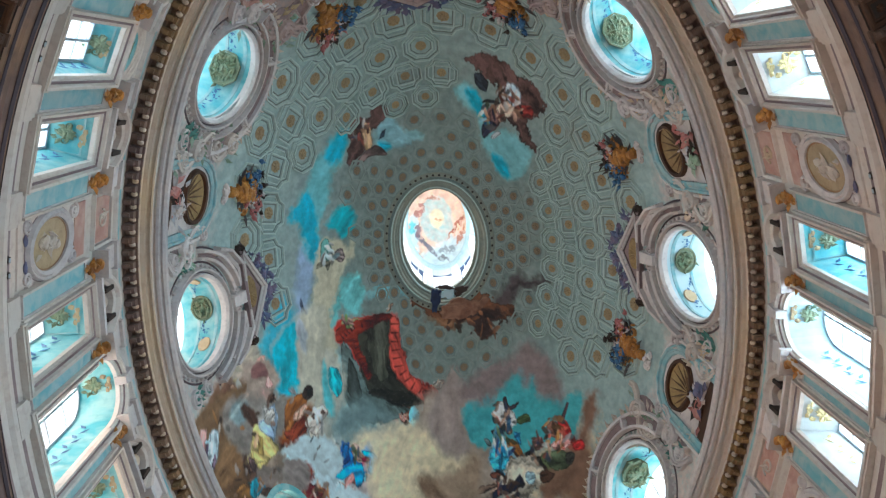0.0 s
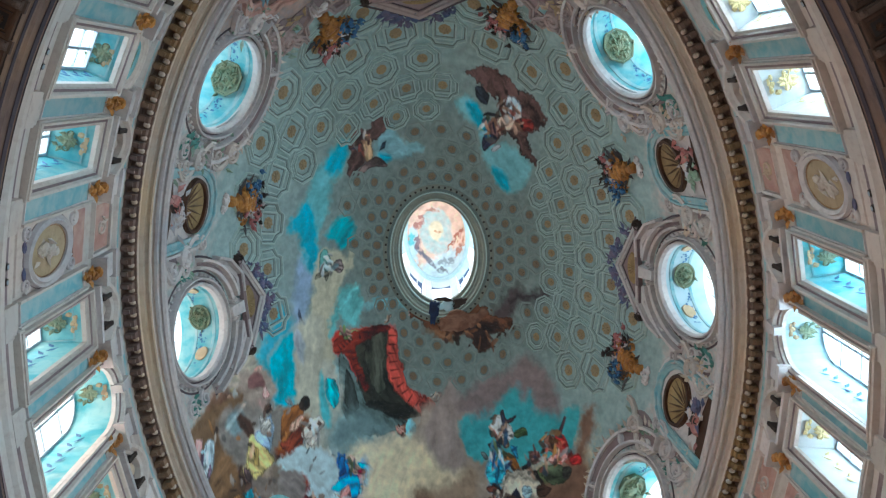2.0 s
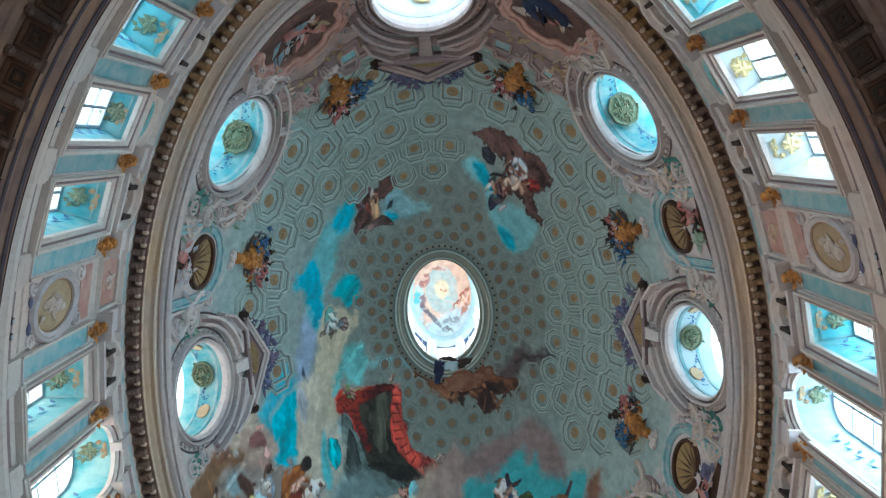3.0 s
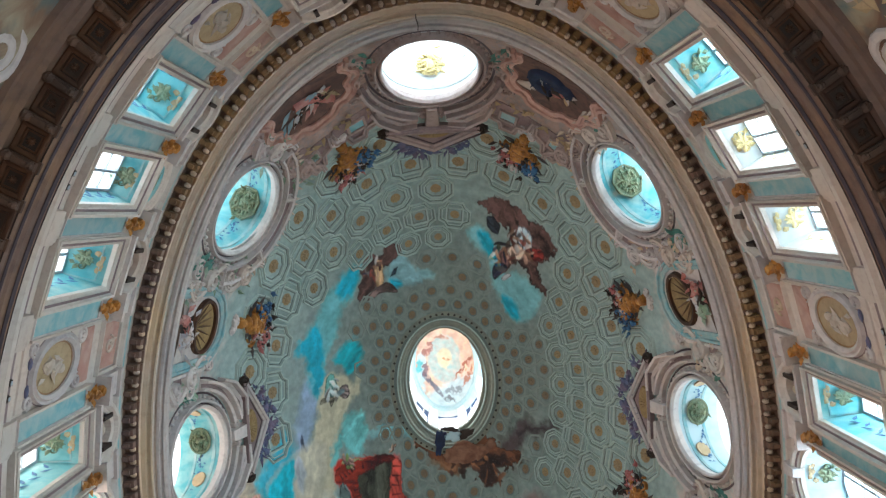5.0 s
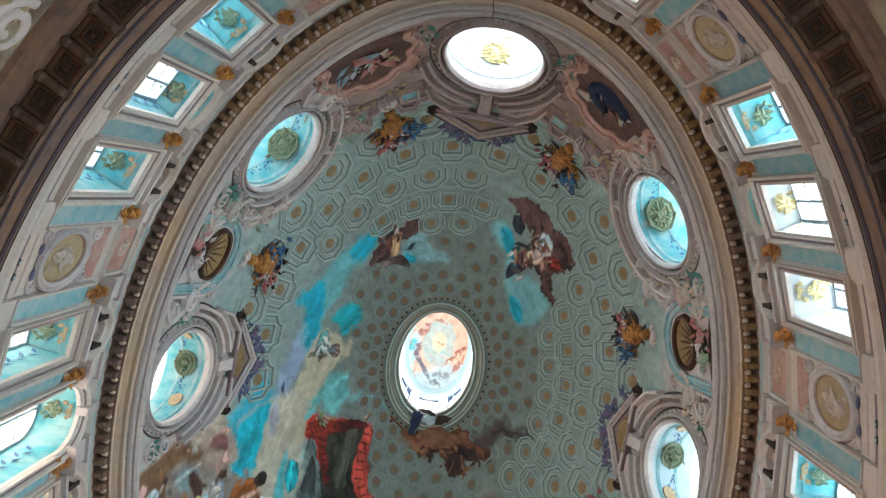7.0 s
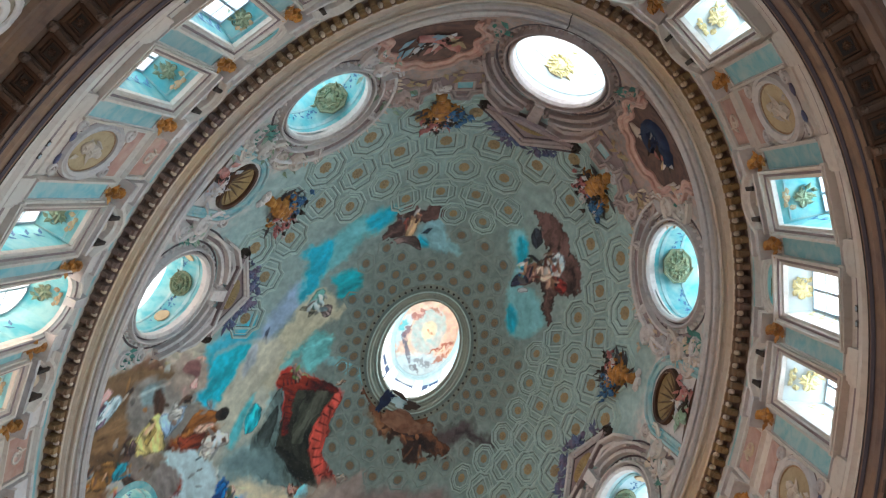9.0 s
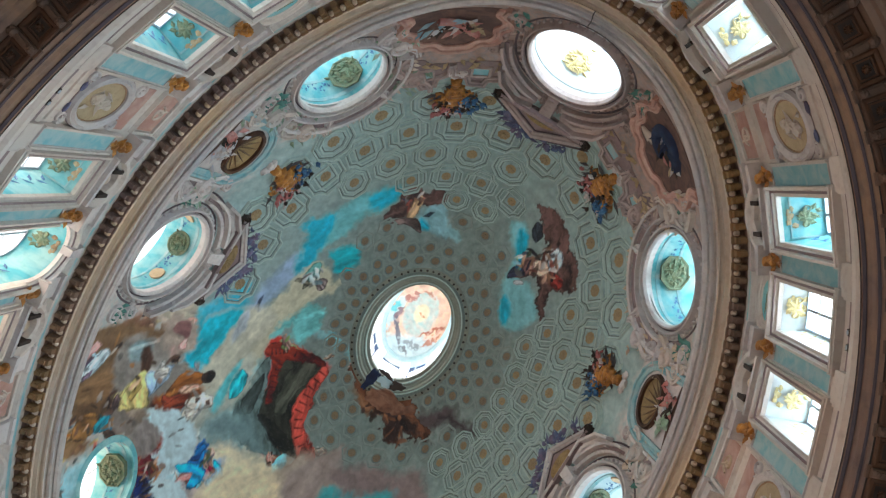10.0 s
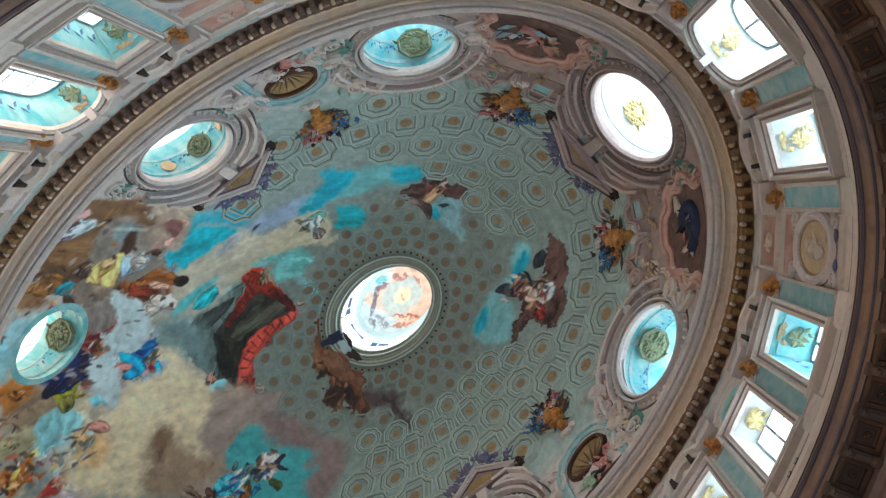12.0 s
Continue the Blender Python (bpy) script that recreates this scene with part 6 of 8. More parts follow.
patch([(-15.07, 5.95), (-14.15, 6.02), (-14.26, 7.49), (-15.19, 7.24)], (0.56, 0.54, 0.51), 0.8)
patch([(-14.17, 6.08), (-13.53, 6.11), (-13.64, 7.11), (-14.20, 8.13), (-14.67, 7.41)], (0.38, 0.47, 0.58), 0.6)
patch([(-14.07, 5.53), (-13.52, 5.53), (-13.63, 5.96), (-14.10, 5.98)], (0.12, 0.06, 0.04), 0.5)
patch([(-15.66, 6.50), (-15.25, 7.10), (-14.93, 7.98), (-13.69, 8.18), (-14.70, 8.54), (-15.43, 8.87), (-16.11, 8.65), (-16.04, 7.46)], (0.62, 0.49, 0.22), 0.6)
patch([(-15.39, 7.26), (-15.15, 7.77), (-15.47, 8.52), (-15.70, 8.30)], (0.34, 0.24, 0.1), 0.4)
patch([(-16.34, 7.79), (-15.75, 8.28), (-15.81, 8.98), (-16.38, 8.72)], (0.2, 0.13, 0.13), 0.6)
patch([(-12.96, 6.63), (-11.69, 6.25), (-11.09, 7.00), (-12.01, 7.60), (-13.06, 7.20)], (0.35, 0.14, 0.05), 0.8)
patch([(-12.92, 7.39), (-11.22, 7.36), (-11.29, 8.23), (-12.44, 8.39), (-13.28, 7.85)], (0.29, 0.065, 0.04), 0.8)
patch([(-12.56, 7.21), (-11.61, 6.91), (-11.24, 7.24), (-11.96, 7.38)], (0.52, 0.32, 0.24), 0.6)
patch([(-11.48, 6.17), (-10.65, 6.08), (-10.58, 6.56), (-11.36, 6.81)], (0.04, 0.025, 0.02), 0.5)
patch([(-12.57, 5.18), (-12.01, 5.72), (-11.87, 6.26), (-12.41, 5.87)], (0.25, 0.25, 0.26), 0.5)
patch([(-11.01, 5.28), (-10.65, 5.26), (-10.69, 6.24), (-11.07, 6.14)], (0.24, 0.2, 0.17), 0.5)
patch([(-11.08, 7.34), (-10.10, 7.23), (-9.96, 8.01), (-10.86, 8.54), (-11.36, 8.12)], (0.6, 0.54, 0.48), 0.8)
patch([(-11.03, 7.53), (-10.72, 7.56), (-10.78, 7.82), (-11.05, 7.81)], (0.16, 0.1, 0.08), 0.5)
patch([(-10.50, 7.78), (-10.20, 7.86), (-10.29, 8.07), (-10.55, 8.00)], (0.16, 0.1, 0.08), 0.5)
patch([(-8.93, 7.61), (-7.03, 7.46), (-4.94, 8.59), (-4.68, 9.53), (-6.87, 8.91), (-9.24, 9.45), (-9.59, 8.58)], (0.2, 0.28, 0.28), 0.5, 0.90)
patch([(-13.24, 8.43), (-11.27, 8.35), (-9.53, 9.10), (-9.32, 10.55), (-9.97, 11.91), (-11.61, 11.50), (-12.20, 10.70), (-11.24, 10.07), (-12.49, 9.50)], (0.5, 0.6, 0.62), 0.8, 0.33)
patch([(-12.89, 8.34), (-11.76, 8.46), (-11.66, 8.97), (-12.56, 8.86)], (0.25, 0.44, 0.46), 0.8, 0.44)
patch([(-13.97, 9.34), (-12.47, 9.42), (-12.20, 10.37), (-12.94, 11.14), (-14.27, 10.38)], (0.3, 0.26, 0.23), 0.7, 0.33)
patch([(-12.89, 10.62), (-11.37, 10.59), (-10.54, 11.36), (-10.86, 11.72), (-13.04, 11.14)], (0.23, 0.03, 0.04), 0.7)
patch([(-7.40, 9.30), (-4.67, 9.47), (-2.05, 10.42), (-2.56, 13.20), (-7.63, 12.42), (-5.92, 11.24)], (0.64, 0.56, 0.42), 0.6, 0.88)
patch([(-9.03, 9.50), (-8.43, 9.47), (-8.44, 10.33), (-9.25, 10.48)], (0.02, 0.15, 0.36), 0.4)
patch([(-10.09, 10.70), (-8.31, 10.36), (-7.44, 10.96), (-7.84, 11.70), (-8.49, 11.75), (-8.46, 11.02), (-9.41, 11.13)], (0.03, 0.34, 0.6), 0.4)
patch([(-7.63, 9.95), (-6.48, 10.29), (-6.24, 11.05), (-6.94, 11.38), (-7.39, 11.13), (-6.79, 10.67), (-7.45, 10.35)], (0.03, 0.38, 0.62), 0.4)
patch([(-8.48, 9.68), (-7.82, 9.58), (-7.61, 10.26), (-6.99, 10.55), (-7.17, 10.74), (-8.09, 10.41)], (0.52, 0.32, 0.26), 0.5)
patch([(-7.62, 10.31), (-6.95, 10.56), (-7.18, 10.79), (-7.67, 10.52)], (0.28, 0.03, 0.06), 0.4)
patch([(-9.23, 11.17), (-8.42, 10.86), (-8.36, 11.59), (-9.26, 11.86)], (0.56, 0.25, 0.23), 0.5)

patch([(-13.46, 3.27), (-9.95, 1.78), (-8.60, 2.46), (-9.24, 4.25), (-9.60, 7.24), (-11.38, 6.84), (-12.35, 4.96)], (0.5, 0.47, 0.38), 0.5, 0.5)
patch([(-13.59, 4.42), (-12.91, 3.20), (-11.16, 2.24), (-11.15, 3.19), (-11.53, 4.86), (-11.39, 5.96), (-12.49, 5.65)], (0.06, 0.42, 0.5), 0.5, 0.3)
patch([(-11.28, 2.97), (-10.89, 2.20), (-10.33, 3.52), (-10.86, 4.53)], (0.42, 0.44, 0.46), 0.4, 0.2)
patch([(-9.59, 7.89), (-10.02, 6.65), (-9.50, 4.76), (-9.20, 6.52), (-9.18, 8.04)], (0.14, 0.44, 0.46), 0.4, 0.3)
patch([(-15.81, 4.14), (-15.11, 3.42), (-13.32, 3.94), (-12.76, 5.24), (-14.00, 5.58), (-15.40, 5.01)], (0.42, 0.33, 0.27), 0.5, 0.4)
patch([(-15.25, 4.33), (-14.83, 3.62), (-14.01, 3.78), (-13.67, 4.66), (-14.56, 4.51)], (0.3, 0.15, 0.14), 0.4, 0.12)
patch([(-14.28, 5.16), (-13.81, 4.44), (-13.45, 5.31)], (0.56, 0.32, 0.29), 0.4)
patch([(-20.90, 4.90), (-18.56, 4.39), (-16.03, 4.26), (-15.40, 4.79), (-18.20, 4.96), (-20.13, 5.64)], (0.25, 0.15, 0.085), 0.4, 0.2)
patch([(-17.86, 6.17), (-18.13, 5.07), (-16.96, 4.62), (-15.40, 5.01), (-14.56, 6.06), (-15.42, 6.98), (-16.44, 7.88), (-17.44, 7.04)], (0.3, 0.265, 0.235), 0.4, 0.3)
patch([(-17.40, 5.29), (-16.46, 4.95), (-15.47, 5.35), (-15.90, 6.25), (-16.84, 6.16)], (0.26, 0.34, 0.35), 0.4, 0.25)
patch([(-16.39, 5.50), (-15.89, 5.15), (-14.99, 6.31), (-15.49, 6.88)], (0.12, 0.06, 0.04), 0.4, 0.15)
patch([(-19.61, 7.83), (-17.72, 6.39), (-16.72, 7.67), (-17.04, 8.52), (-19.19, 8.70)], (0.3, 0.17, 0.09), 0.4, 0.3)
patch([(-19.19, 8.70), (-17.11, 8.42), (-16.77, 9.36), (-18.38, 9.67)], (0.2, 0.11, 0.06), 0.4, 0.2)
patch([(-20.58, 6.26), (-19.87, 5.11), (-19.26, 5.36), (-19.86, 6.53)], (0.56, 0.32, 0.3), 0.3)
patch([(-19.64, 6.87), (-19.04, 5.48), (-18.29, 5.73), (-18.87, 7.12), (-19.28, 7.32)], (0.5, 0.6, 0.63), 0.3)
patch([(-19.58, 7.19), (-19.01, 6.68), (-18.98, 7.05), (-19.34, 7.42)], (0.2, 0.14, 0.2), 0.3)
patch([(-15.93, 8.50), (-15.99, 7.44), (-15.48, 6.45), (-14.86, 6.85), (-14.29, 7.77), (-13.65, 8.36), (-14.87, 8.66), (-15.65, 8.38)], (0.6, 0.47, 0.22), 0.35)
patch([(-15.57, 8.06), (-15.35, 7.09), (-14.99, 7.39), (-15.15, 8.25)], (0.36, 0.25, 0.1), 0.3)
patch([(-14.64, 7.48), (-15.27, 6.76), (-14.77, 6.41), (-14.02, 7.22), (-13.98, 7.79)], (0.36, 0.48, 0.62), 0.35)
patch([(-14.71, 6.73), (-14.49, 6.17), (-13.73, 6.22), (-13.74, 6.76), (-14.22, 7.02)], (0.55, 0.52, 0.48), 0.4)
patch([(-13.31, 7.48), (-12.90, 6.36), (-11.59, 6.10), (-10.90, 6.67), (-11.93, 7.34), (-12.96, 7.77)], (0.34, 0.13, 0.05), 0.45)
patch([(-12.96, 8.20), (-12.13, 7.47), (-10.94, 7.48), (-11.44, 8.04), (-12.75, 8.28)], (0.27, 0.06, 0.035), 0.4)
patch([(-12.62, 7.20), (-11.49, 6.68), (-11.04, 6.90), (-11.95, 7.52)], (0.55, 0.33, 0.26), 0.4)
patch([(-11.59, 6.32), (-11.12, 5.92), (-10.57, 6.07), (-10.63, 6.63), (-11.18, 6.70)], (0.07, 0.045, 0.035), 0.4)
patch([(-11.65, 7.74), (-10.83, 7.20), (-9.80, 7.16), (-9.59, 7.89), (-10.55, 8.03), (-11.23, 8.12)], (0.56, 0.5, 0.44), 0.5)
patch([(-11.07, 7.49), (-10.80, 7.37), (-10.60, 7.65), (-10.88, 7.73)], (0.14, 0.09, 0.07), 0.3)
patch([(-10.30, 7.52), (-10.12, 7.36), (-9.87, 7.63), (-10.11, 7.71)], (0.14, 0.09, 0.07), 0.3)
patch([(-18.29, 9.36), (-17.43, 8.84), (-16.55, 9.25), (-16.51, 10.18), (-17.43, 10.61), (-18.18, 10.19)], (0.3, 0.15, 0.06), 0.5)
patch([(-16.86, 9.67), (-16.39, 8.83), (-15.82, 9.23), (-15.91, 9.96), (-16.47, 10.02)], (0.05, 0.27, 0.34), 0.4)
patch([(-16.31, 8.72), (-15.15, 8.67), (-13.88, 9.22), (-13.96, 9.96), (-15.32, 9.73)], (0.26, 0.21, 0.18), 0.5, 0.15)
patch([(-15.99, 10.06), (-15.68, 9.64), (-14.68, 10.00), (-14.98, 10.43)], (0.12, 0.07, 0.05), 0.5)
patch([(-13.61, 10.03), (-13.67, 9.10), (-12.48, 9.10), (-11.78, 9.86), (-11.92, 10.70), (-12.91, 10.80)], (0.27, 0.23, 0.21), 0.5, 0.15)
patch([(-13.74, 8.58), (-12.82, 8.19), (-11.23, 8.33), (-9.85, 8.99), (-9.01, 10.12), (-9.76, 10.74), (-11.08, 10.40), (-11.78, 9.45), (-13.18, 8.96)], (0.47, 0.56, 0.57), 0.5, 0.2)
patch([(-7.05, 10.45), (-4.70, 9.55), (-1.72, 9.93), (-1.07, 11.47), (-0.14, 14.70), (-3.92, 17.19), (-6.50, 16.48), (-6.78, 14.76), (-6.14, 13.24), (-7.25, 11.96)], (0.66, 0.55, 0.39), 0.4, 0.9)
patch([(-7.47, 15.15), (-6.90, 14.07), (-4.95, 14.05), (-3.96, 15.33), (-5.53, 15.91)], (0.62, 0.42, 0.24), 0.4, 0.6)
patch([(-2.85, 9.59), (0.41, 6.57), (0.55, 8.18), (0.30, 10.05), (1.35, 11.26), (-0.91, 11.55)], (0.36, 0.285, 0.255), 0.4, 0.6)
patch([(-1.39, 14.49), (-3.98, 12.27), (-2.99, 11.94), (-0.89, 12.13), (0.07, 11.63), (1.76, 11.02), (1.31, 12.87), (0.56, 14.39)], (0.36, 0.26, 0.19), 0.7, 0.7)
patch([(-3.53, 12.76), (-3.52, 11.98), (-1.93, 12.47), (-1.27, 13.57)], (0.24, 0.15, 0.1), 0.8, 0.5)
patch([(-10.07, 15.05), (-8.72, 13.95), (-7.25, 14.27), (-7.77, 15.77), (-7.17, 17.05), (-9.36, 16.18)], (0.28, 0.53, 0.55), 0.5, 0.25)
patch([(-11.49, 11.95), (-9.58, 11.32), (-7.14, 12.28), (-6.68, 13.25), (-8.89, 12.89)], (0.5, 0.59, 0.6), 0.5, 0.25)
patch([(-11.16, 14.77), (-11.94, 12.57), (-11.09, 11.75), (-10.31, 12.58), (-10.39, 14.15)], (0.012, 0.03, 0.12), 0.4)
patch([(-10.00, 14.33), (-9.69, 13.52), (-8.81, 14.00), (-8.89, 14.65)], (0.26, 0.24, 0.08), 0.4)
patch([(-7.28, 14.48), (-6.96, 13.72), (-5.68, 13.65), (-5.96, 14.28)], (0.55, 0.26, 0.22), 0.4)
flecks(-17.59, 5.44, 1.30, 4, "group")
flecks(-16.30, 7.66, 1.40, 6, "group")
flecks(-14.52, 6.54, 0.90, 4, "group")
flecks(-11.91, 7.20, 1.00, 5, "group")
flecks(-10.60, 7.84, 0.60, 4, "host")
flecks(-17.90, 8.66, 1.40, 6, "group")
flecks(-14.98, 9.82, 1.20, 5, "group")
flecks(-11.49, 11.06, 1.00, 13, "group")
flecks(-11.04, 9.28, 1.00, 4, "host")
flecks(3.54, 9.46, 0.70, 16, "dark")
flecks(3.25, 10.96, 0.80, 18, "blue")
flecks(7.54, 10.24, 0.90, 24, "crowd")
flecks(6.14, 11.15, 0.80, 16, "dark")
flecks(3.51, 12.84, 0.90, 18, "dark")
flecks(-19.64, 6.07, 0.80, 4, "host")
flecks(-4.69, -6.67, 0.60, 16, "dark")
flecks(5.62, -7.43, 1.00, 30, "dark")
flecks(4.28, -6.93, 0.60, 12, "blue")
flecks(-7.96, -0.37, 0.60, 12, "host")
flecks(0.44, 4.04, 1.20, 18, "smoke")
flecks(2.67, 4.72, 1.00, 16, "smoke")
flecks(-8.31, 10.36, 0.60, 10, "blue")
flecks(-19.61, 9.96, 1.20, 5, "group")
flecks(-16.68, 9.44, 1.20, 5, "group")
flecks(-10.66, 12.37, 1.50, 19, "group")
flecks(-17.49, 12.52, 1.20, 11, "group")
flecks(-11.28, 17.05, 1.40, 18, "group")
flecks(-6.54, 15.72, 1.40, 30, "host")
flecks(-7.73, 17.88, 1.40, 30, "crowd")
flecks(3.63, 10.59, 0.90, 20, "blue")

OVAL_Z = {270: 33.95}
OVAL_SIZE = {138.5: (1.75, 1.85), 270: (2.1, 3.05)}      # the frescoed one is half lost among clouds
keep = np.ones((NP - 1, NT), bool)
V3 = np.stack([X, Y, Z], 1)
for deg, kd in OVALS:
    oz_ = OVAL_Z.get(deg, OZ)
    c0 = dome_point(radians(deg), psi_at(oz_))
    t_ = Vector((-A0 * math.sin(radians(deg)), B0 * math.cos(radians(deg)), 0)).normalized()
    d_ = V3 - np.array(c0)
    uu = d_ @ np.array(t_)
    up_ = (dome_point(radians(deg), psi_at(oz_) + 0.01) - c0).normalized()
    vv = d_ @ np.array(up_)
    near = np.linalg.norm(d_, axis=1) < 5
    ou_, ov_ = OVAL_SIZE.get(deg, (OU, OV))
    inside = (near & ((uu / (ou_ + 0.12)) ** 2 + (vv / (ov_ + 0.12)) ** 2 < 1)).reshape(NP, NT)
    keep &= ~(inside[:-1] & inside[1:] & np.roll(inside, -1, 1)[:-1])
jj, ii = np.nonzero(keep)
q0, q1 = jj * NT + ii, jj * NT + (ii + 1) % NT
quads = np.stack([q0, q0 + NT, q1 + NT, q1], 1).astype(np.int32)
me = bpy.data.meshes.new("ceiling")
me.vertices.add(len(V3))
me.vertices.foreach_set("co", V3.astype(np.float32).ravel())
me.loops.add(quads.size)
me.loops.foreach_set("vertex_index", quads.ravel())
me.polygons.add(len(quads))
me.polygons.foreach_set("loop_start", np.arange(0, quads.size, 4, dtype=np.int32))
me.update(calc_edges=True)
# the fresco's pigments are stronger than the plain sage ground
lum = paint.mean(1, keepdims=True)
strong = (lum + (paint - lum) * 1.22) * np.clip(lum / 0.36, 0.05, 1.6) ** 0.35
paint = np.clip(np.where(cover[:, None] > 0.3, strong, paint), 0.008, 0.85)
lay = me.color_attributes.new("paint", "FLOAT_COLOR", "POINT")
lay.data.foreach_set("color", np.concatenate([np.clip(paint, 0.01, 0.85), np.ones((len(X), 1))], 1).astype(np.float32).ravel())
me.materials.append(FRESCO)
me.shade_smooth()
dome = tagged(new("ceiling", me), "oval painted dome with sage coffers, sky, clouds and drapery", "dome", "", "structure")

# outer shell of the dome
s = Shape()
for j in range(17):
    psi = TOP * j / 16
    for i in range(96):
        p = dome_point(2 * math.pi * i / 96, psi)
        s.v.append((p.x * (1 + 1.7 / math.hypot(p.x, p.y)), p.y * (1 + 1.7 / math.hypot(p.x, p.y)), p.z + 0.5 + 0.6 * math.sin(psi)))
for j in range(16):
    for i in range(96):
        mid = (Vector(s.v[j * 96 + i]) + Vector(s.v[(j + 1) * 96 + (i + 1) % 96])) / 2
        if not any((mid - (dome_point(radians(dg), psi_at(OZ)) * 1.0 + on_oval(1.7, 1.7, math.atan2(dome_point(radians(dg), 0.2).y, dome_point(radians(dg), 0.2).x)))).length < 3.1 for dg, kd in OVALS):
            s.f.append((j * 96 + i, j * 96 + (i + 1) % 96, (j + 1) * 96 + (i + 1) % 96, (j + 1) * 96 + i))
solo("roof", s, MAUVE, "plain outer shell of the dome", "roof", at=lambda x, y, z: (x, y, z))


def covered(p, r=0.5):
    """True where the painting, and no coffer, is on the dome at p."""
    for du, dv in ((0, 0), (r, 0), (-r, 0), (0, r), (0, -r)):
        k = int(np.argmin((X[::7] - p.x - du) ** 2 + (Y[::7] - p.y - dv) ** 2)) * 7
        if cover[k] > 0.45:
            return True
    return False


RIDGE, GROOVE, ROSETTE, ROSETTE_S, CROWN_RIDGE = Shape(), Shape(), Shape(), Shape(), Shape()


def place(dst, src, at):
    dst.add([at(*p) for p in src.v], src.f)


def octagon(r, turn=math.pi / 8, k=1.0):
    return [(r * math.cos(turn + i * math.pi / 4) * k, r * math.sin(turn + i * math.pi / 4)) for i in range(8)]


def deg_bare(dg):
    return dg in (90, 138.5)


psi = radians(31.7)
row = 0
COLS = 28
while psi < TOP - radians(1.5):
    a, b = dome_axes(psi)
    fine = np.linspace(0, 2 * np.pi, 2881)
    arc = np.concatenate([[0], np.cumsum(np.hypot(np.diff(a * np.cos(fine)), np.diff(b * np.sin(fine))))])
    c = arc[-1] / COLS
    r = 0.45 * c
    for i in range(COLS):
        t = float(np.interp((arc[720] + (i + 0.5 * (row % 2)) * c) % arc[-1], arc, fine))
        p = dome_point(t, psi)
        if covered(p, 0.5 * r):
            continue
        # keep clear of window heads, pediments and urns
        blocked = False
        for dg, kd in OVALS:
            o = dome_point(radians(dg), psi_at(OZ))
            pd = dome_point(radians(dg), psi_at(39.2))
            if deg_bare(dg) and (p - o).length < 2.4 or not deg_bare(dg) and (p - o).length < (3.75 if kd == "diagonal" else 3.6) or (kd != "diagonal" and (p - pd).length < 1.9):
                blocked = True
        if blocked:
            continue
        at = dome_map(t, psi)
        small = math.cos(psi) < 0.49
        if not small:
            ring = octagon(r * 0.98) if row % 2 == 0 else [(u * r, v * r) for u, v in ((-0.45, -0.95), (0.45, -0.95), (0.62, -0.62), (0.95, -0.4), (0.95, 0.4), (0.62, 0.62), (0.45, 0.95), (-0.45, 0.95), (-0.62, 0.62), (-0.95, 0.4), (-0.95, -0.4), (-0.62, -0.62))]
            inner = octagon(r * 0.62) if row % 2 == 0 else [(u * r * 0.6, v * r * 0.6) for u, v in ((-0.8, -0.8), (0.8, -0.8), (0.8, 0.8), (-0.8, 0.8))]
            place(RIDGE, Shape().sweep(ring, [(0.02 * r, 0.0), (0.0, 0.1), (-0.05 * r, 0.12), (-0.08 * r, 0.0)]), at)
            halfway = [(u * 0.81, v * 0.81) for u, v in ring]
            place(RIDGE, Shape().sweep(halfway, [(0.01 * r, 0.0), (0.0, 0.05), (-0.03 * r, 0.055), (-0.04 * r, 0.0)]), at)
            # flat dark strips here paint the shading of the coffer relief
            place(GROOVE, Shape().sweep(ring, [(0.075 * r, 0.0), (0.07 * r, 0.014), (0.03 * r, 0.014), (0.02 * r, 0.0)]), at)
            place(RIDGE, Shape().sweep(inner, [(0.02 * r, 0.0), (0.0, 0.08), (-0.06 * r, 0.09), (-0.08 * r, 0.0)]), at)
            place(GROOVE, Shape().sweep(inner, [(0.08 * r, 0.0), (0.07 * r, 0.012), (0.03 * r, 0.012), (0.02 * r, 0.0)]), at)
        else:
            hexa = [(r * 0.86 * math.cos(k * math.pi / 3), r * 0.86 * math.sin(k * math.pi / 3)) for k in range(6)]
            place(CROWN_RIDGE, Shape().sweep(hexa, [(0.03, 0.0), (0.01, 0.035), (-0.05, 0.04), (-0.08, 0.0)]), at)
            place(GROOVE, Shape().sweep(ring_path(0.27, 0.27, 10), [(0.05, 0.0), (0.04, 0.014), (-0.02, 0.014), (-0.03, 0.0)]), at)
        q = 0.19 if small else max(0.16, 0.25 * r)
        ro = Shape()
        petals = 8
        for k in range(petals):
            ro.leaf((0, 0), 2 * math.pi * k / petals + 0.2 * (row % 2), q * 1.25, q * 0.7, 0.015, 0.05)
        ro.lump((0, 0, 0.03), (q * 0.55, q * 0.55, 0.08), row * 40 + i, 3, 6, 0.1)
        if row % 2 == 0 or small:
            ro.slab(ring_path(q * 1.15, q * 1.15, 12), 0.0, 0.014)
        else:
            ro.slab(octagon(q * 1.2, math.pi / 4), 0.0, 0.014)
        place(ROSETTE_S if small else ROSETTE, ro, at)
    psi += radians(8.6) * math.cos(psi) * 0.97
    row += 1
same = lambda x, y, z: (x, y, z)
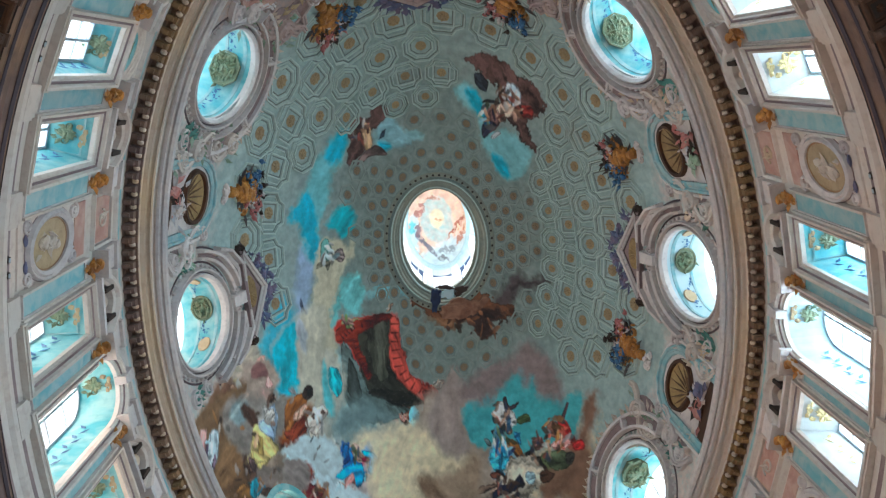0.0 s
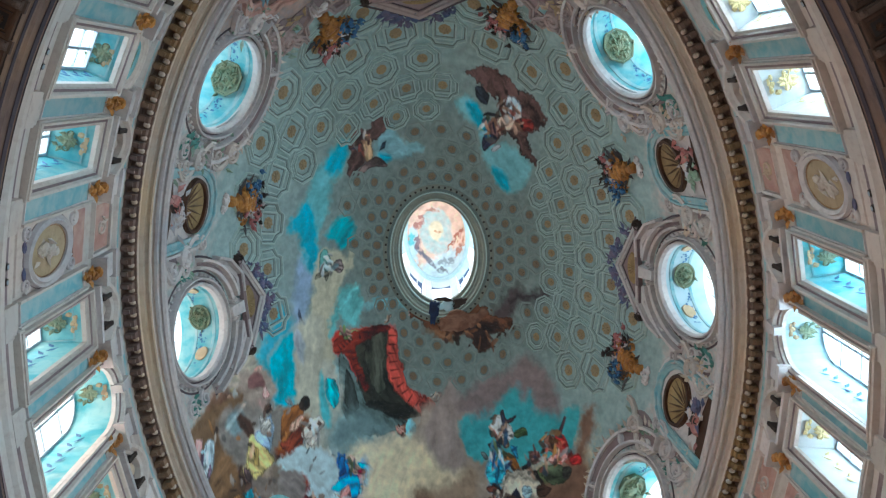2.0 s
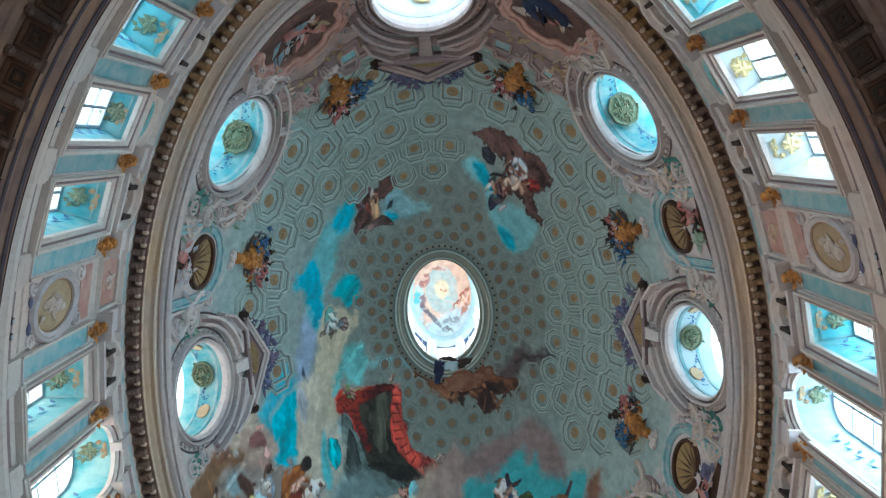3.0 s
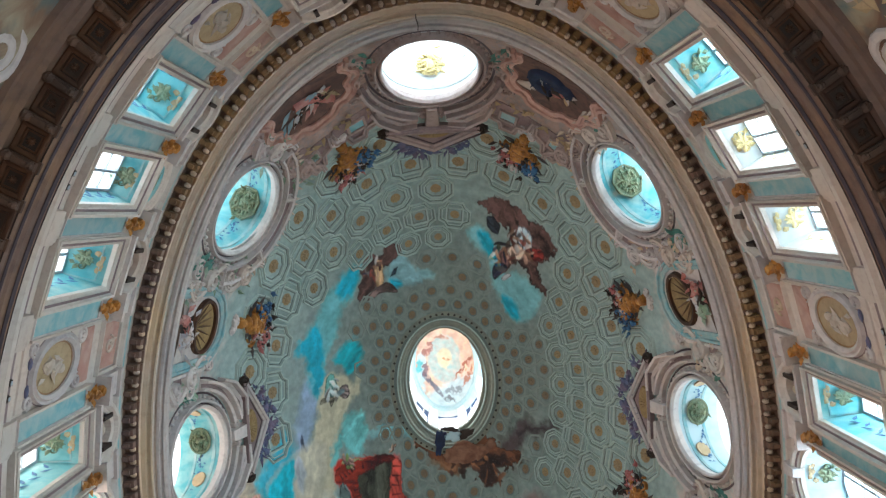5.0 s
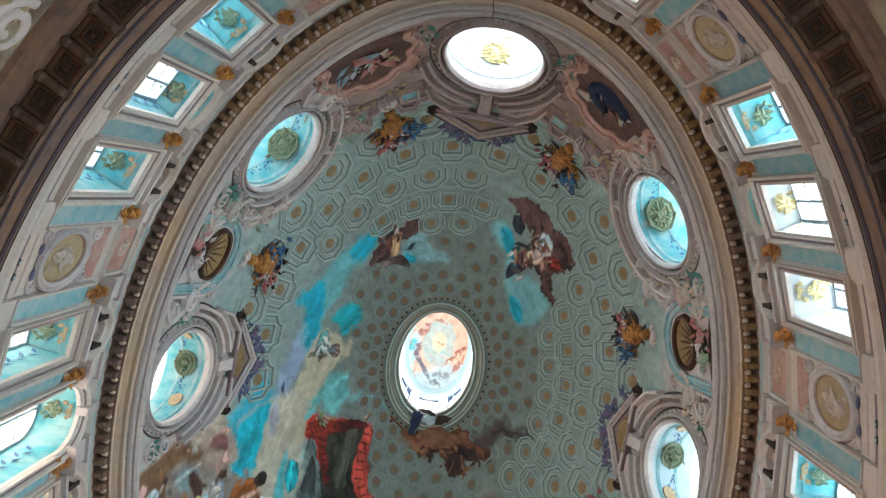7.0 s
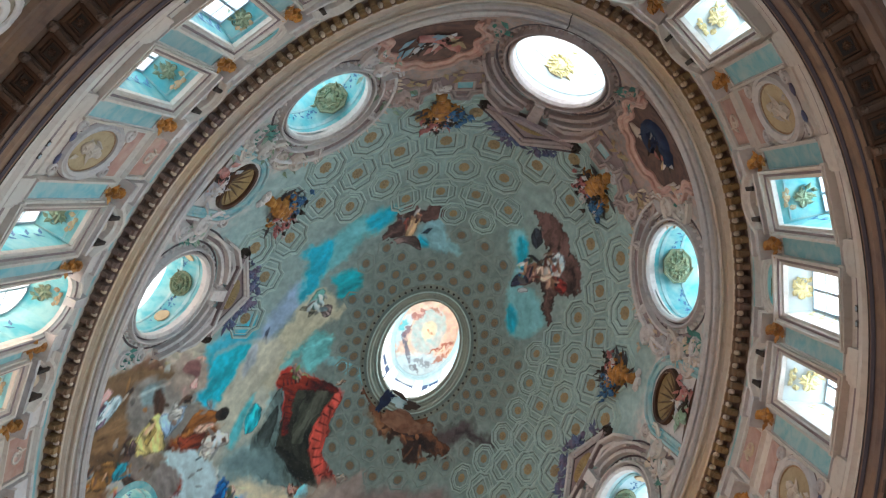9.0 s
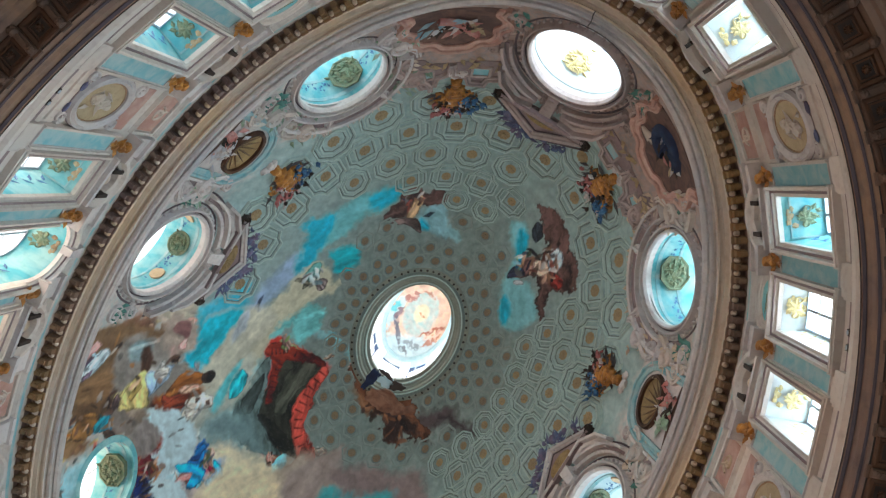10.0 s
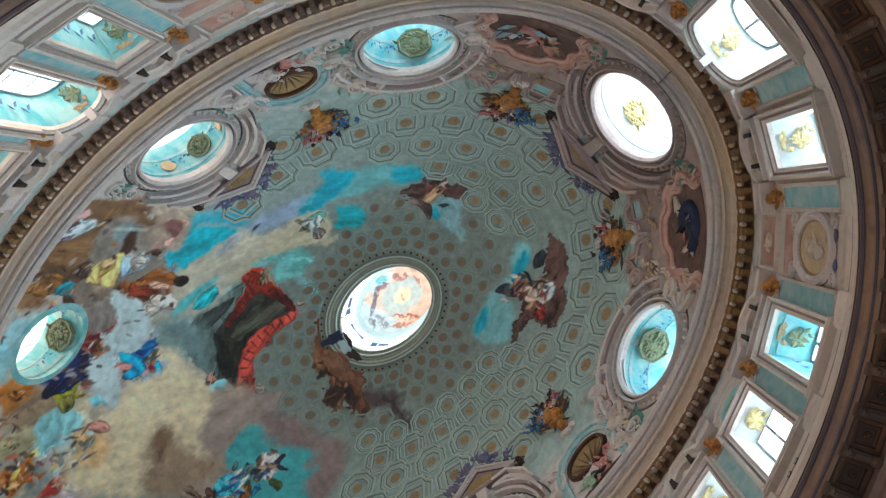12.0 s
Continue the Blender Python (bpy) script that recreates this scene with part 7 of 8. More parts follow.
for nm, sh, mt, lb in (("coffer_ridge", RIDGE, SAGE, "pale sage coffer mouldings"), ("crown_ridge", CROWN_RIDGE, CROWNS, "faint grey-sage lines round the crown rosettes"), ("coffer_groove", GROOVE, SAGED, "dark sage lines painted as relief shade in the coffers"), ("coffer_rosette", ROSETTE, ROSEG, "ochre rosettes in the coffers"), ("crown_rosette", ROSETTE_S, CROWNR, "small brown rosettes round the oculus")):
    ob = new(nm, mesh_of(sh, same, mt))
    ob.parent = dome
    tagged(ob, lb, "", "", "stuff")


# ---- oval windows of the dome ----
def oval_window(deg, kd):
    th0 = radians(deg)
    trim = ROSEP if kd == "end" else PALE
    ou, ov = OVAL_SIZE.get(deg, (OU, OV))
    oz = OVAL_Z.get(deg, OZ)
    c = dome_point(th0, psi_at(oz))
    at = dome_map(th0, psi_at(oz))
    out = Vector((math.cos(th0) / A0, math.sin(th0) / B0, 0)).normalized()
    along = Vector((0, 0, 1)).cross(out)
    win = thing("oval_window", {"side": "oval dome window in a moulded frame under a triangular pediment",
                                "end": "bright oval dome window in a moulded frame under a triangular pediment",
                                "diagonal": "oval dome window in a round frame with curved mauve panels"}[kd], "window", "oval dome windows", "structure", c)
    inner = [Vector(at(u, v, 0)) for u, v in ring_path(ou, ov, 48)]
    reach = 1.35
    outer = []
    for p in inner:
        d = p - c
        outer.append(c + along * d.dot(along) * 0.9 + Vector((0, 0, d.z * 0.92 + 0.1)) + out * reach)
    s = Shape()
    s.v = inner + outer
    s.f = [(i, (i + 1) % 48, 48 + (i + 1) % 48, 48 + i) for i in range(48)]
    # end and east reveals are near-white: sunlight painted in instead of aqua
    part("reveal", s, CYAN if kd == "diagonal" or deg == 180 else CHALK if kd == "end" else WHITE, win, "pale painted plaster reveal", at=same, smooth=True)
    s = Shape()
    s.v = [p + out * 0.05 for p in outer]
    s.f = [tuple(range(48))]
    part("pane", s, PANE, win, "clear glass", at=same).visible_shadow = False
    for f0, f1 in ((0.16, 0.24), (0.6, 0.66)):
        s = Shape()
        for i in range(48):
            pull = (c + out * 0.6 - inner[i]).normalized() * 0.03
            s.v += [inner[i].lerp(outer[i], f0), inner[i].lerp(outer[i], f0) + pull, inner[i].lerp(outer[i], f1) + pull, inner[i].lerp(outer[i], f1)]
        s.f = [(i * 4 + k, (i + 1) % 48 * 4 + k, (i + 1) % 48 * 4 + k + 1, i * 4 + k + 1) for i in range(48) for k in range(3)]
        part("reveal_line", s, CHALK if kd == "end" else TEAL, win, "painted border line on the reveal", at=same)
    mid = c + out * reach + Vector((0, 0, 0.1))
    s = Shape()
    for k in (-1, 0, 1):
        s.box(k * 0.75 - 0.02, k * 0.75 + 0.02, -1.85, 1.85, 0, 0.06)
    for k in (-1, 0, 1):
        s.box(-1.5, 1.5, k * 0.8 - 0.02, k * 0.8 + 0.02, 0.01, 0.05)
    part("glazing_bar", s, CHALK, win, "white glazing bars", at=lambda u, v, w: mid + along * u + Vector((0, 0, v)) - out * w)
    # gilded boss under the reveal's crown
    top = c + Vector((0, 0, (inner[12] - c).z)) + out * 0.42
    s = Shape()
    br = 1.0 if kd == "side" else 1.35
    hang = 0.32 if kd == "diagonal" else 0.12
    for k in range(16):
        rb = random.Random(int(deg) * 20 + k)
        for q in range(2):
            s.leaf((rb.gauss(0, 0.2 * br), rb.gauss(0, 0.2 * br)), rb.uniform(0, 6.28), rb.uniform(0.2, 0.42) * br, 0.16 * br, 0.04, 0.12)
        s.lump((0.36 * br * math.cos(0.39 * k), 0.36 * br * math.sin(0.39 * k), 0.05), (0.12, 0.12, 0.08), k, 3, 6, 0.4)
    s.lump((0, 0, 0.05), (0.24 * br, 0.24 * br, 0.1), 3).slab(octagon(0.6 * br) if kd == "diagonal" else ring_path(0.56, 0.56, 24), -hang, 0.035)
    s.sweep(octagon(0.58 * br) if kd == "diagonal" else ring_path(0.58, 0.58, 24), [(0.05, 0.03), (0.03, 0.09), (-0.04, 0.09), (-0.06, 0.0)])
    # the end boss has its glare painted in as paler gilt
    part("boss", s, GREENG if kd != "end" else GILT_LIT, win, "olive-gilt leafy boss", at=lambda u, v, w: top + along * u + out * v * 0.8 - Vector((0, 0, hang + w)))
    for i in (5, 19) if kd == "side" else ():
        p, d = inner[i].lerp(outer[i], 0.42), (c + out * 0.6 - inner[i].lerp(outer[i], 0.42)).normalized()
        e = (inner[i + 1] - inner[i - 1]).normalized()
        f = d.cross(e)
        part("painted_oval", Shape().slab(ring_path(0.42, 0.3, 20), 0.0, 0.05, 0.1), PARCH, win, "pale ochre painted oval", at=lambda u, v, w, p=p, d=d, e=e, f=f: p + e * u + f * v + d * (w + 0.02))
    # small tendrils painted on the reveal
    s = Shape()
    rnd = random.Random(3)
    for i in list(range(2, 9)) + list(range(15, 22)):
        p = inner[i].lerp(outer[i], 0.5)
        d = (c + out * 0.6 - p).normalized()
        e = (inner[i + 1] - inner[i - 1]).normalized()
        for k in range(3):
            b0 = p + d * 0.03 + out * rnd.uniform(-0.15, 0.15)
            tip = b0 + e * rnd.uniform(-0.22, 0.22) + out * rnd.uniform(-0.15, 0.15)
            sd = (tip - b0).cross(d) * 0.3
            s.add([b0, (b0 + tip) / 2 + sd, tip, (b0 + tip) / 2 - sd], [(0, 1, 2, 3)])
    tagged(part("tendril", s, FLOWER_B if kd != "end" else SAGE, win, "blue-grey painted tendrils", at=same), kind="stuff")
    # frame
    prof = [(0.06, -0.15), (0.06, 0.12), (-0.03, 0.24), (-0.1, 0.24), (-0.13, 0.1), (-0.2, 0.1), (-0.25, 0.28), (-0.33, 0.28), (-0.36, 0.0)]
    bare = deg in (90, 138.5)
    lm = Matrix((along, Vector((0, 0, 1)), along.cross(Vector((0, 0, 1))))).transposed().to_4x4()
    if lm.to_3x3().col[2].dot(out) < 0:
        lm = Matrix((-along, Vector((0, 0, 1)), (-along).cross(Vector((0, 0, 1))))).transposed().to_4x4()
    lm.translation = mid + out * 0.1
    daylight(lm, ou * 1.8, ov * 1.8, out, True, 0.22 if kd == "diagonal" else 0.15 if kd == "side" else 0.5, 0.8)
    sky_backdrop(lm @ Matrix.Translation((0, 0.3, 0.15)), ou * 2.4, ov * 2.5)
    if bare:
        part("frame", Shape().sweep(ring_path(ou, ov, 56), [(0.06, -0.15), (0.06, 0.05), (-0.2, 0.04), (-0.24, 0.0)]), CYAN, win, "flat aqua painted rim", at=at)
        tagged(win, "oval dome window with a flat painted rim among the frescoed clouds")
        return win
    part("frame", Shape().sweep(ring_path(ou, ov, 56), prof), trim, win, "pale moulded oval frame", at=at)
    part("frame_line", Shape().sweep(ring_path(ou + 0.165, ov + 0.165, 56), [(0.035, 0.1), (0.03, 0.112), (-0.03, 0.112), (-0.035, 0.1)]), SHADE_LINE, win, "dark painted outline and shade line", at=at)
    part("frame_line", Shape().sweep(ring_path(ou + 0.62, ov + 0.62, 56), [(0.05, 0.0), (0.045, 0.02), (-0.045, 0.02), (-0.05, 0.0)]), SHADE_LINE, win, "dark painted outline and shade line", at=at)
    s = Shape()
    for k in range(44):
        a_ = 2 * math.pi * k / 44
        s.lump(((ou + 0.46) * math.cos(a_), (ov + 0.46) * math.sin(a_), 0.05), (0.09, 0.09, 0.12), k, 3, 6, 0.1)
    part("beading", s, trim, win, "bead moulding", at=at)
    arc_prof = [(0.24, 0.0), (0.24, 0.26), (0.12, 0.32), (0.09, 0.12), (-0.09, 0.12), (-0.12, 0.4), (-0.24, 0.42), (-0.28, 0.0)]
    if kd == "diagonal":
        for a0, a1 in ((12, 58), (64, 116), (122, 168)):
            pth = ring_path(ou + 1.0, ov + 1.0, 14, (0, 0), radians(a0), radians(a1), False)
            part("hood_panel", Shape().sweep(pth, [(0.26, 0.0), (0.26, 0.09), (-0.26, 0.09), (-0.26, 0.0)], False), MAUVE, win, "curved mauve panel", at=at)
            rim = ring_path(ou + 1.32, ov + 1.32, 14, (0, 0), radians(a0 - 3), radians(a1 + 3), False) + ring_path(ou + 0.7, ov + 0.7, 14, (0, 0), radians(a1 + 3), radians(a0 - 3), False)
            part("hood_moulding", Shape().sweep(rim, [(0.07, 0.0), (0.07, 0.26), (-0.05, 0.3), (-0.09, 0.0)]), trim, win, at=at)
        s = Shape()
        for sg in (-1, 1):
            s.scroll((sg * (ou + 0.95), -0.3), 0.35, 1.5, 0.14, 0.2, 0, sg)
            for q in (61, 119):
                s.scroll(((ou + 1.05) * math.cos(radians(q)), (ov + 1.05) * math.sin(radians(q))), 0.24, 1.4, 0.1, 0.2, 0, sg)
        part("volute", s, trim, win, "stucco volutes", at=at)
        s = Shape()
        rnd = random.Random(int(deg))
        for k in range(30):
            a_ = radians(20 + 140 * k / 29)
            s.leaf(((ou + 1.42) * math.cos(a_), (ov + 1.42) * math.sin(a_)), a_ + rnd.uniform(-0.8, 0.8), rnd.uniform(0.3, 0.55), 0.22, 0.03, 0.12)
        part("leaf_border", s, LIP, win, "honey stucco leaves", at=at)
    else:
        for a0, a1 in ((8, 78), (102, 172)):
            pth = ring_path(ou + 0.95, ov + 1.0, 16, (0, 0), radians(a0), radians(a1), False)
            part("hood_moulding", Shape().sweep(pth, arc_prof, False), trim, win, "curved stucco hood", at=at)
            part("hood_panel", Shape().sweep(pth, [(0.1, 0.1), (0.09, 0.135), (-0.09, 0.135), (-0.1, 0.1)], False), MAUVE, win, at=at)
            rim = ring_path(ou + 1.28, ov + 1.33, 16, (0, 0), radians(a0), radians(a1), False)
            part("hood_line", Shape().sweep(rim, [(0.05, 0.0), (0.045, 0.02), (-0.045, 0.02), (-0.05, 0.0)], False), SHADE_LINE, win, "dark painted outline and shade line", at=at)
            stp = 1 if a0 < 50 else -1
            part("hood_return", Shape().sweep([(stp * 0.75, ov + 1.45), (stp * 1.6, ov + 1.4), (stp * 2.45, ov + 0.5), (stp * 2.75, ov - 0.5)][::-stp], arc_prof, False), trim, win, "angled stucco hood", at=at)
        part("keystone", Shape().slab([(-0.28, ov + 0.35), (0.28, ov + 0.35), (0.36, ov + 1.75), (-0.36, ov + 1.75)], 0.0, 0.36, 0.12), trim, win, at=at)
        s = Shape()
        for sg in (-1, 1):
            s.scroll((sg * 0.5, ov + 0.9), 0.26, 1.5, 0.1, 0.26, math.pi / 2, sg)
            s.scroll((sg * (ou + 0.9), -0.6), 0.4, 1.4, 0.14, 0.2, 0, sg)
        part("volute", s, trim, win, at=at)
        v0 = ov + 1.75
        tri = [(-2.25, v0), (2.25, v0), (0.0, v0 + 1.7)]
        part("tympanum", Shape().sheet(tri, 0.0, 0.06), MAUVE, win, "mauve tympanum", at=at)
        part("pediment", Shape().sweep(tri, [(0.16, 0.0), (0.16, 0.1), (0.06, 0.14), (0.03, 0.22), (-0.1, 0.24), (-0.14, 0.0)]), trim, win, "triangular stucco pediment", at=at)
        part("pediment_line", Shape().sweep(tri, [(0.26, 0.06), (0.25, 0.075), (0.19, 0.075), (0.18, 0.06)]), SHADE_LINE, win, "dark painted outline and shade line", at=at)
        part("pediment_line", Shape().sweep([(-2.75, v0 + 0.0), (0.0, v0 + 2.0), (2.75, v0 + 0.0)], [(0.05, 0.0), (0.045, 0.02), (-0.045, 0.02), (-0.05, 0.0)], False), SHADE_LINE, win, "dark painted outline and shade line", at=at)
        for sg in (-1, 1):
            part("pediment_volute", Shape().scroll((sg * 2.35, v0 - 0.2), 0.3, 1.5, 0.13, 0.3, math.pi / 2, -sg), UMBER, win, "dark curled volute", at=at)
        part("pediment_ledge", Shape().box(-2.3, 2.3, v0 - 0.3, v0 - 0.08, 0.0, 0.26), MAUVE, win, at=at)
        s = Shape().slab(ring_path(0.85, 0.42, 18, (0, v0 + 0.55)), 0.06, 0.14, 0.1)
        for k in range(9):
            s.leaf((0, v0 + 0.2), radians(20 + 17.5 * k), 0.7, 0.18, 0.14, 0.08)
        part("cartouche", s, SHELLM, win, "gilt shell cartouche", at=at)
        s = Shape()
        rnd = random.Random(int(deg) + 5)
        for k in range(26):
            q = rnd.uniform(-1, 1)
            s.lump((q * 1.9, v0 + 2.3 - abs(q) * 1.3 + rnd.uniform(-0.25, 0.4), 0.05), (rnd.uniform(0.1, 0.24), rnd.uniform(0.1, 0.24), 0.16), k, 4, 7, 0.4)
            for q2 in range(2):
                s.leaf((q * 1.9, v0 + 2.2 - abs(q) * 1.25), rnd.uniform(0, 6.28), rnd.uniform(0.3, 0.75), 0.16, 0.05, 0.14)
        part("drapery_crest", s, LILAC, win, "lilac and blue drapery over the pediment", at=at)
    # foliage in the two lower corners beside the frame
    rnd = random.Random(int(deg) + 9)
    for sg in (-1, 1):
        s = Shape()
        for k in range(12):
            s.leaf((sg * rnd.uniform(ou + 0.55, ou + 1.1), rnd.uniform(-ov + 0.2, -0.7)), math.pi / 2 + sg * rnd.uniform(-0.9, 1.4), rnd.uniform(0.35, 0.8), 0.24, 0.03, 0.12)
        tagged(part("corner_foliage", s, LEAFT, win, "teal-green acanthus leaves", at=at), kind="stuff")
        part("corner_scroll", Shape().scroll((sg * (ou + 0.95), -1.75), 0.45, 1.6, 0.14, 0.16, 0.5, sg), trim, win, "stucco scroll", at=at)
    return win


for deg, kd in OVALS:
    oval_window(deg, kd)


# ---- painted niches with shells ----
def niche(deg, z, tints, dress):
    th0 = radians(deg)
    psi = psi_at(z)
    at = dome_map(th0, psi)
    nb = thing("niche", "shallow %s niche with ochre shell and draped relief" % dress, "niche", "dome niches", "", dome_point(th0, psi))
    end = dress == "rose-framed"
    U = [(1.45, -2.6), (1.45, 0.6), (1.3, 1.1), (0.95, 1.55), (0.4, 1.85), (-0.4, 1.85), (-0.95, 1.55), (-1.3, 1.1), (-1.45, 0.6), (-1.45, -2.6)]
    if end:
        w_ = [(1.8, -2.6), (1.6, -1.9), (1.95, -1.4), (2.0, -0.8), (1.55, -0.4), (1.7, 0.3), (1.25, 0.75), (0.85, 0.7), (0.55, 1.25)]
        U = w_ + [(-u, v) for u, v in w_[::-1]]
        for k in range(2):
            U = U[:1] + [(a[0] * f + b[0] * (1 - f), a[1] * f + b[1] * (1 - f)) for a, b in zip(U, U[1:]) for f in (0.75, 0.25)] + U[-1:]
    part("backing", Shape().sheet(U, 0.0, 0.03), tints[0], nb, "painted niche field", at=at)
    part("frame", Shape().sweep(U, [(0.08, 0.03), (0.08, 0.12), (-0.06, 0.14), (-0.1, 0.1), (-0.2, 0.1), (-0.24, 0.18), (-0.34, 0.18), (-0.38, 0.0)], False), tints[1], nb, "%s moulded frame" % dress, at=at)
    part("outer_moulding", Shape().sweep([(u * 1.33, v * 1.12 + 0.12) for u, v in U], [(0.06, 0.0), (0.06, 0.1), (-0.06, 0.12), (-0.08, 0.0)], False), ROSEP if end else PALE, nb, at=at)
    if end:
        part("middle_moulding", Shape().sweep([(u * 1.2, v * 1.14 + 0.12) for u, v in U], [(0.09, 0.0), (0.07, 0.2), (-0.05, 0.24), (-0.1, 0.0)], False), ROSE, nb, "wavy rose moulding", at=at)
    shell = None if end else part("shell", Shape().sheet(ring_path(1.12, 0.95, 24, (0, 0.35)), 0.02, 0.06), SHELLM, nb, "ribbed ochre shell", at=at)
    for k in range(11 if not end else 0):
        s = Shape()
        a_ = math.pi * (k + 0.5) / 11
        s.leaf((0, -0.5), a_, 1.1 + 0.6 * math.sin(a_), 0.11, 0.08, 0.07)
        part("shell_rib", s, SHELLD, shell, "", at=at)
    if not end:
        part("shell_rim", Shape().sweep([(u * 1.0, v) for u, v in ring_path(1.12, 0.95, 30, (0, 0.35))], [(0.06, 0.03), (0.06, 0.2), (-0.08, 0.22), (-0.13, 0.03)]), BRACK, shell, "dark gilt rim", at=at)
    rnd = random.Random(int(deg))
    if end:
        fold = [(0.3, 0.03), (0.22, 0.16), (0.08, 0.26), (0.0, 0.2), (-0.1, 0.25), (-0.24, 0.16), (-0.3, 0.03)]
        if tints[2] is NAVY:
            part("drapery", Shape().sweep(ring_path(0.62, 0.72, 20, (-0.3, -1.0), radians(60), radians(320), False), fold, False), NAVY, nb, "coiled navy drapery", at=at, smooth=True)
            part("drapery", Shape().sweep([(-0.2, -0.9), (0.1, -1.3), (0.5, -1.4), (0.8, -1.1)], fold, False), NAVY, nb, at=at, smooth=True)
            part("drapery", Shape().lump((-0.3, -1.0, 0.06), (0.35, 0.4, 0.12), 3, 5, 8, 0.3), FLESH, nb, "pale drapery", at=at, smooth=True)
            part("drapery", Shape().lump((-1.0, 0.1, 0.05), (0.4, 0.3, 0.12), 5, 5, 8, 0.5), LIP, nb, "ochre drapery", at=at, smooth=True)
        else:
            part("drapery", Shape().sweep([(0.9, 0.2), (0.5, -0.3), (0.3, -0.8), (-0.2, -1.3), (-0.7, -1.5)], [(u * 0.6, v) for u, v in fold], False), REDD, nb, "rose-red drapery", at=at, smooth=True)
        for mat_, (cu, cv), count in ((FLESH, (0.2, -0.9), 7), (REDD, (0.4, -0.4), 6), (NAVY if tints[2] is NAVY else RIBBON, (-0.6, -1.2), 8), (UMBER, (0.0, -0.7), 8), (PARCH, (0.9, -0.6), 4)):
            s = Shape()
            for k in range(count if tints[2] is not NAVY or mat_ in (NAVY, UMBER) else 3):
                s.leaf((cu + rnd.gauss(0, 0.4), cv + rnd.gauss(0, 0.3)), rnd.uniform(0, 6.28), rnd.uniform(0.4, 0.95), rnd.uniform(0.18, 0.34), 0.06 + 0.012 * k, 0.14)
            tagged(part("cloth_fold", s, mat_, nb, "painted cloth folds", at=at), kind="stuff")
    if not end:
        part("dado", Shape().sheet([(-1.4, -2.6), (1.4, -2.6), (1.4, -2.0), (0.5, -1.7), (-0.5, -1.75), (-1.4, -2.0)], 0.03, 0.06), BRACK, nb, "brown painted base", at=at)
        for mat_, (cu, cv), count in ((tints[2], (-0.4, -1.2), 9), (tints[3], (0.35, -1.5), 8), (FLESH, (0.0, -1.0), 7), (UMBER, (0.1, -1.35), 6)):
            s = Shape()
            for k in range(count):
                s.leaf((cu + rnd.gauss(0, 0.32), cv + rnd.gauss(0, 0.3)), rnd.uniform(0, 6.28), rnd.uniform(0.35, 0.85), rnd.uniform(0.2, 0.36), 0.07 + 0.015 * k, 0.14)
            s.lump((cu, cv, 0.1), (0.3, 0.42, 0.16), count, 5, 8, 0.4)
            tagged(part("drapery", s, mat_, nb, "painted cloth folds", at=at), kind="stuff")

    for sg in (-1, 1):
        part("volute", Shape().scroll((sg * 1.75, 1.35), 0.34, 1.5, 0.14, 0.2, 0, sg), ROSEP if end else PALE, nb, "", at=at)
        part("volute", Shape().scroll((sg * 2.1, -0.3), 0.3, 1.4, 0.12, 0.18, 1, sg), ROSEP if end else PALE, nb, "", at=at)
    return nb


niche(-20.5, 34.2, (PALE, TEAL, REDD, GREEND), "turquoise-framed")
niche(200.5, 34.2, (PALE, TEAL, FLESH, REDD), "turquoise-framed")
niche(19.5, 34.2, (PALE, TEAL, LILAC, REDD), "turquoise-framed")
niche(-64, 33.9, (NICHEB, ROSE, NAVY, NAVY), "rose-framed")
niche(244, 33.9, (NICHEB, ROSE, REDD, LILAC), "rose-framed")


# ---- scrolled stucco relief between the windows and niches ----
def scroll_relief(deg, z, hand, seed, material):
    th0 = radians(deg)
    at = dome_map(th0, psi_at(z))
    rel = thing("scroll_relief", "scrolled stucco relief with leaves between dome windows", "relief", "dome scroll reliefs", "", dome_point(th0, psi_at(z)))
    rnd = random.Random(seed)
    part("volute", Shape().scroll((0, 0.5), 0.5, 1.7, 0.2, 0.34, 0.4, hand), material, rel, at=at)
    part("volute", Shape().scroll((hand * 0.25, -0.7), 0.36, 1.5, 0.16, 0.28, 2.0, -hand), material, rel, at=at)
    curve = [(hand * 0.8 * math.sin(k * 0.5), -1.5 + k * 0.32) for k in range(11)]
    part("band", Shape().sweep(curve, [(0.13, 0.0), (0.13, 0.2), (0.05, 0.24), (0.0, 0.14), (-0.05, 0.24), (-0.13, 0.2), (-0.13, 0.0)], False), material, rel, "moulded band", at=at)
    part("dark_field", Shape().sheet(ring_path(0.5, 0.9, 18, (-hand * 0.35, 0.1)), 0.0, 0.03), MAUVE, rel, "mauve field", at=at)
    s = Shape()
    for k in range(16):
        s.leaf((rnd.uniform(-0.8, 0.8), rnd.uniform(-1.3, 1.5)), rnd.uniform(0, 6.28), rnd.uniform(0.25, 0.6), 0.22, 0.05, 0.16)
    tagged(part("leaf_spray", s, LIP if seed % 2 else GREEND, rel, "carved leaves", at=at), kind="stuff")
    return rel


k = 0
for deg, z in ((-28, 33.6), (-30, 36.4), (-53, 33.6), (-55, 36.6), (28, 33.6), (30, 36.4), (-12.5, 33.3), (12.5, 33.3)):
    for d2, hand in ((deg, 1), (180 - deg, -1)):
        if d2 in (152, 150) or (d2 > 150 and d2 < 178):
            continue
        k += 1
        scroll_relief(d2, z, hand, k, ROSEP if math.sin(radians(d2)) < -0.8 else STUCCO if k % 3 else PALE)


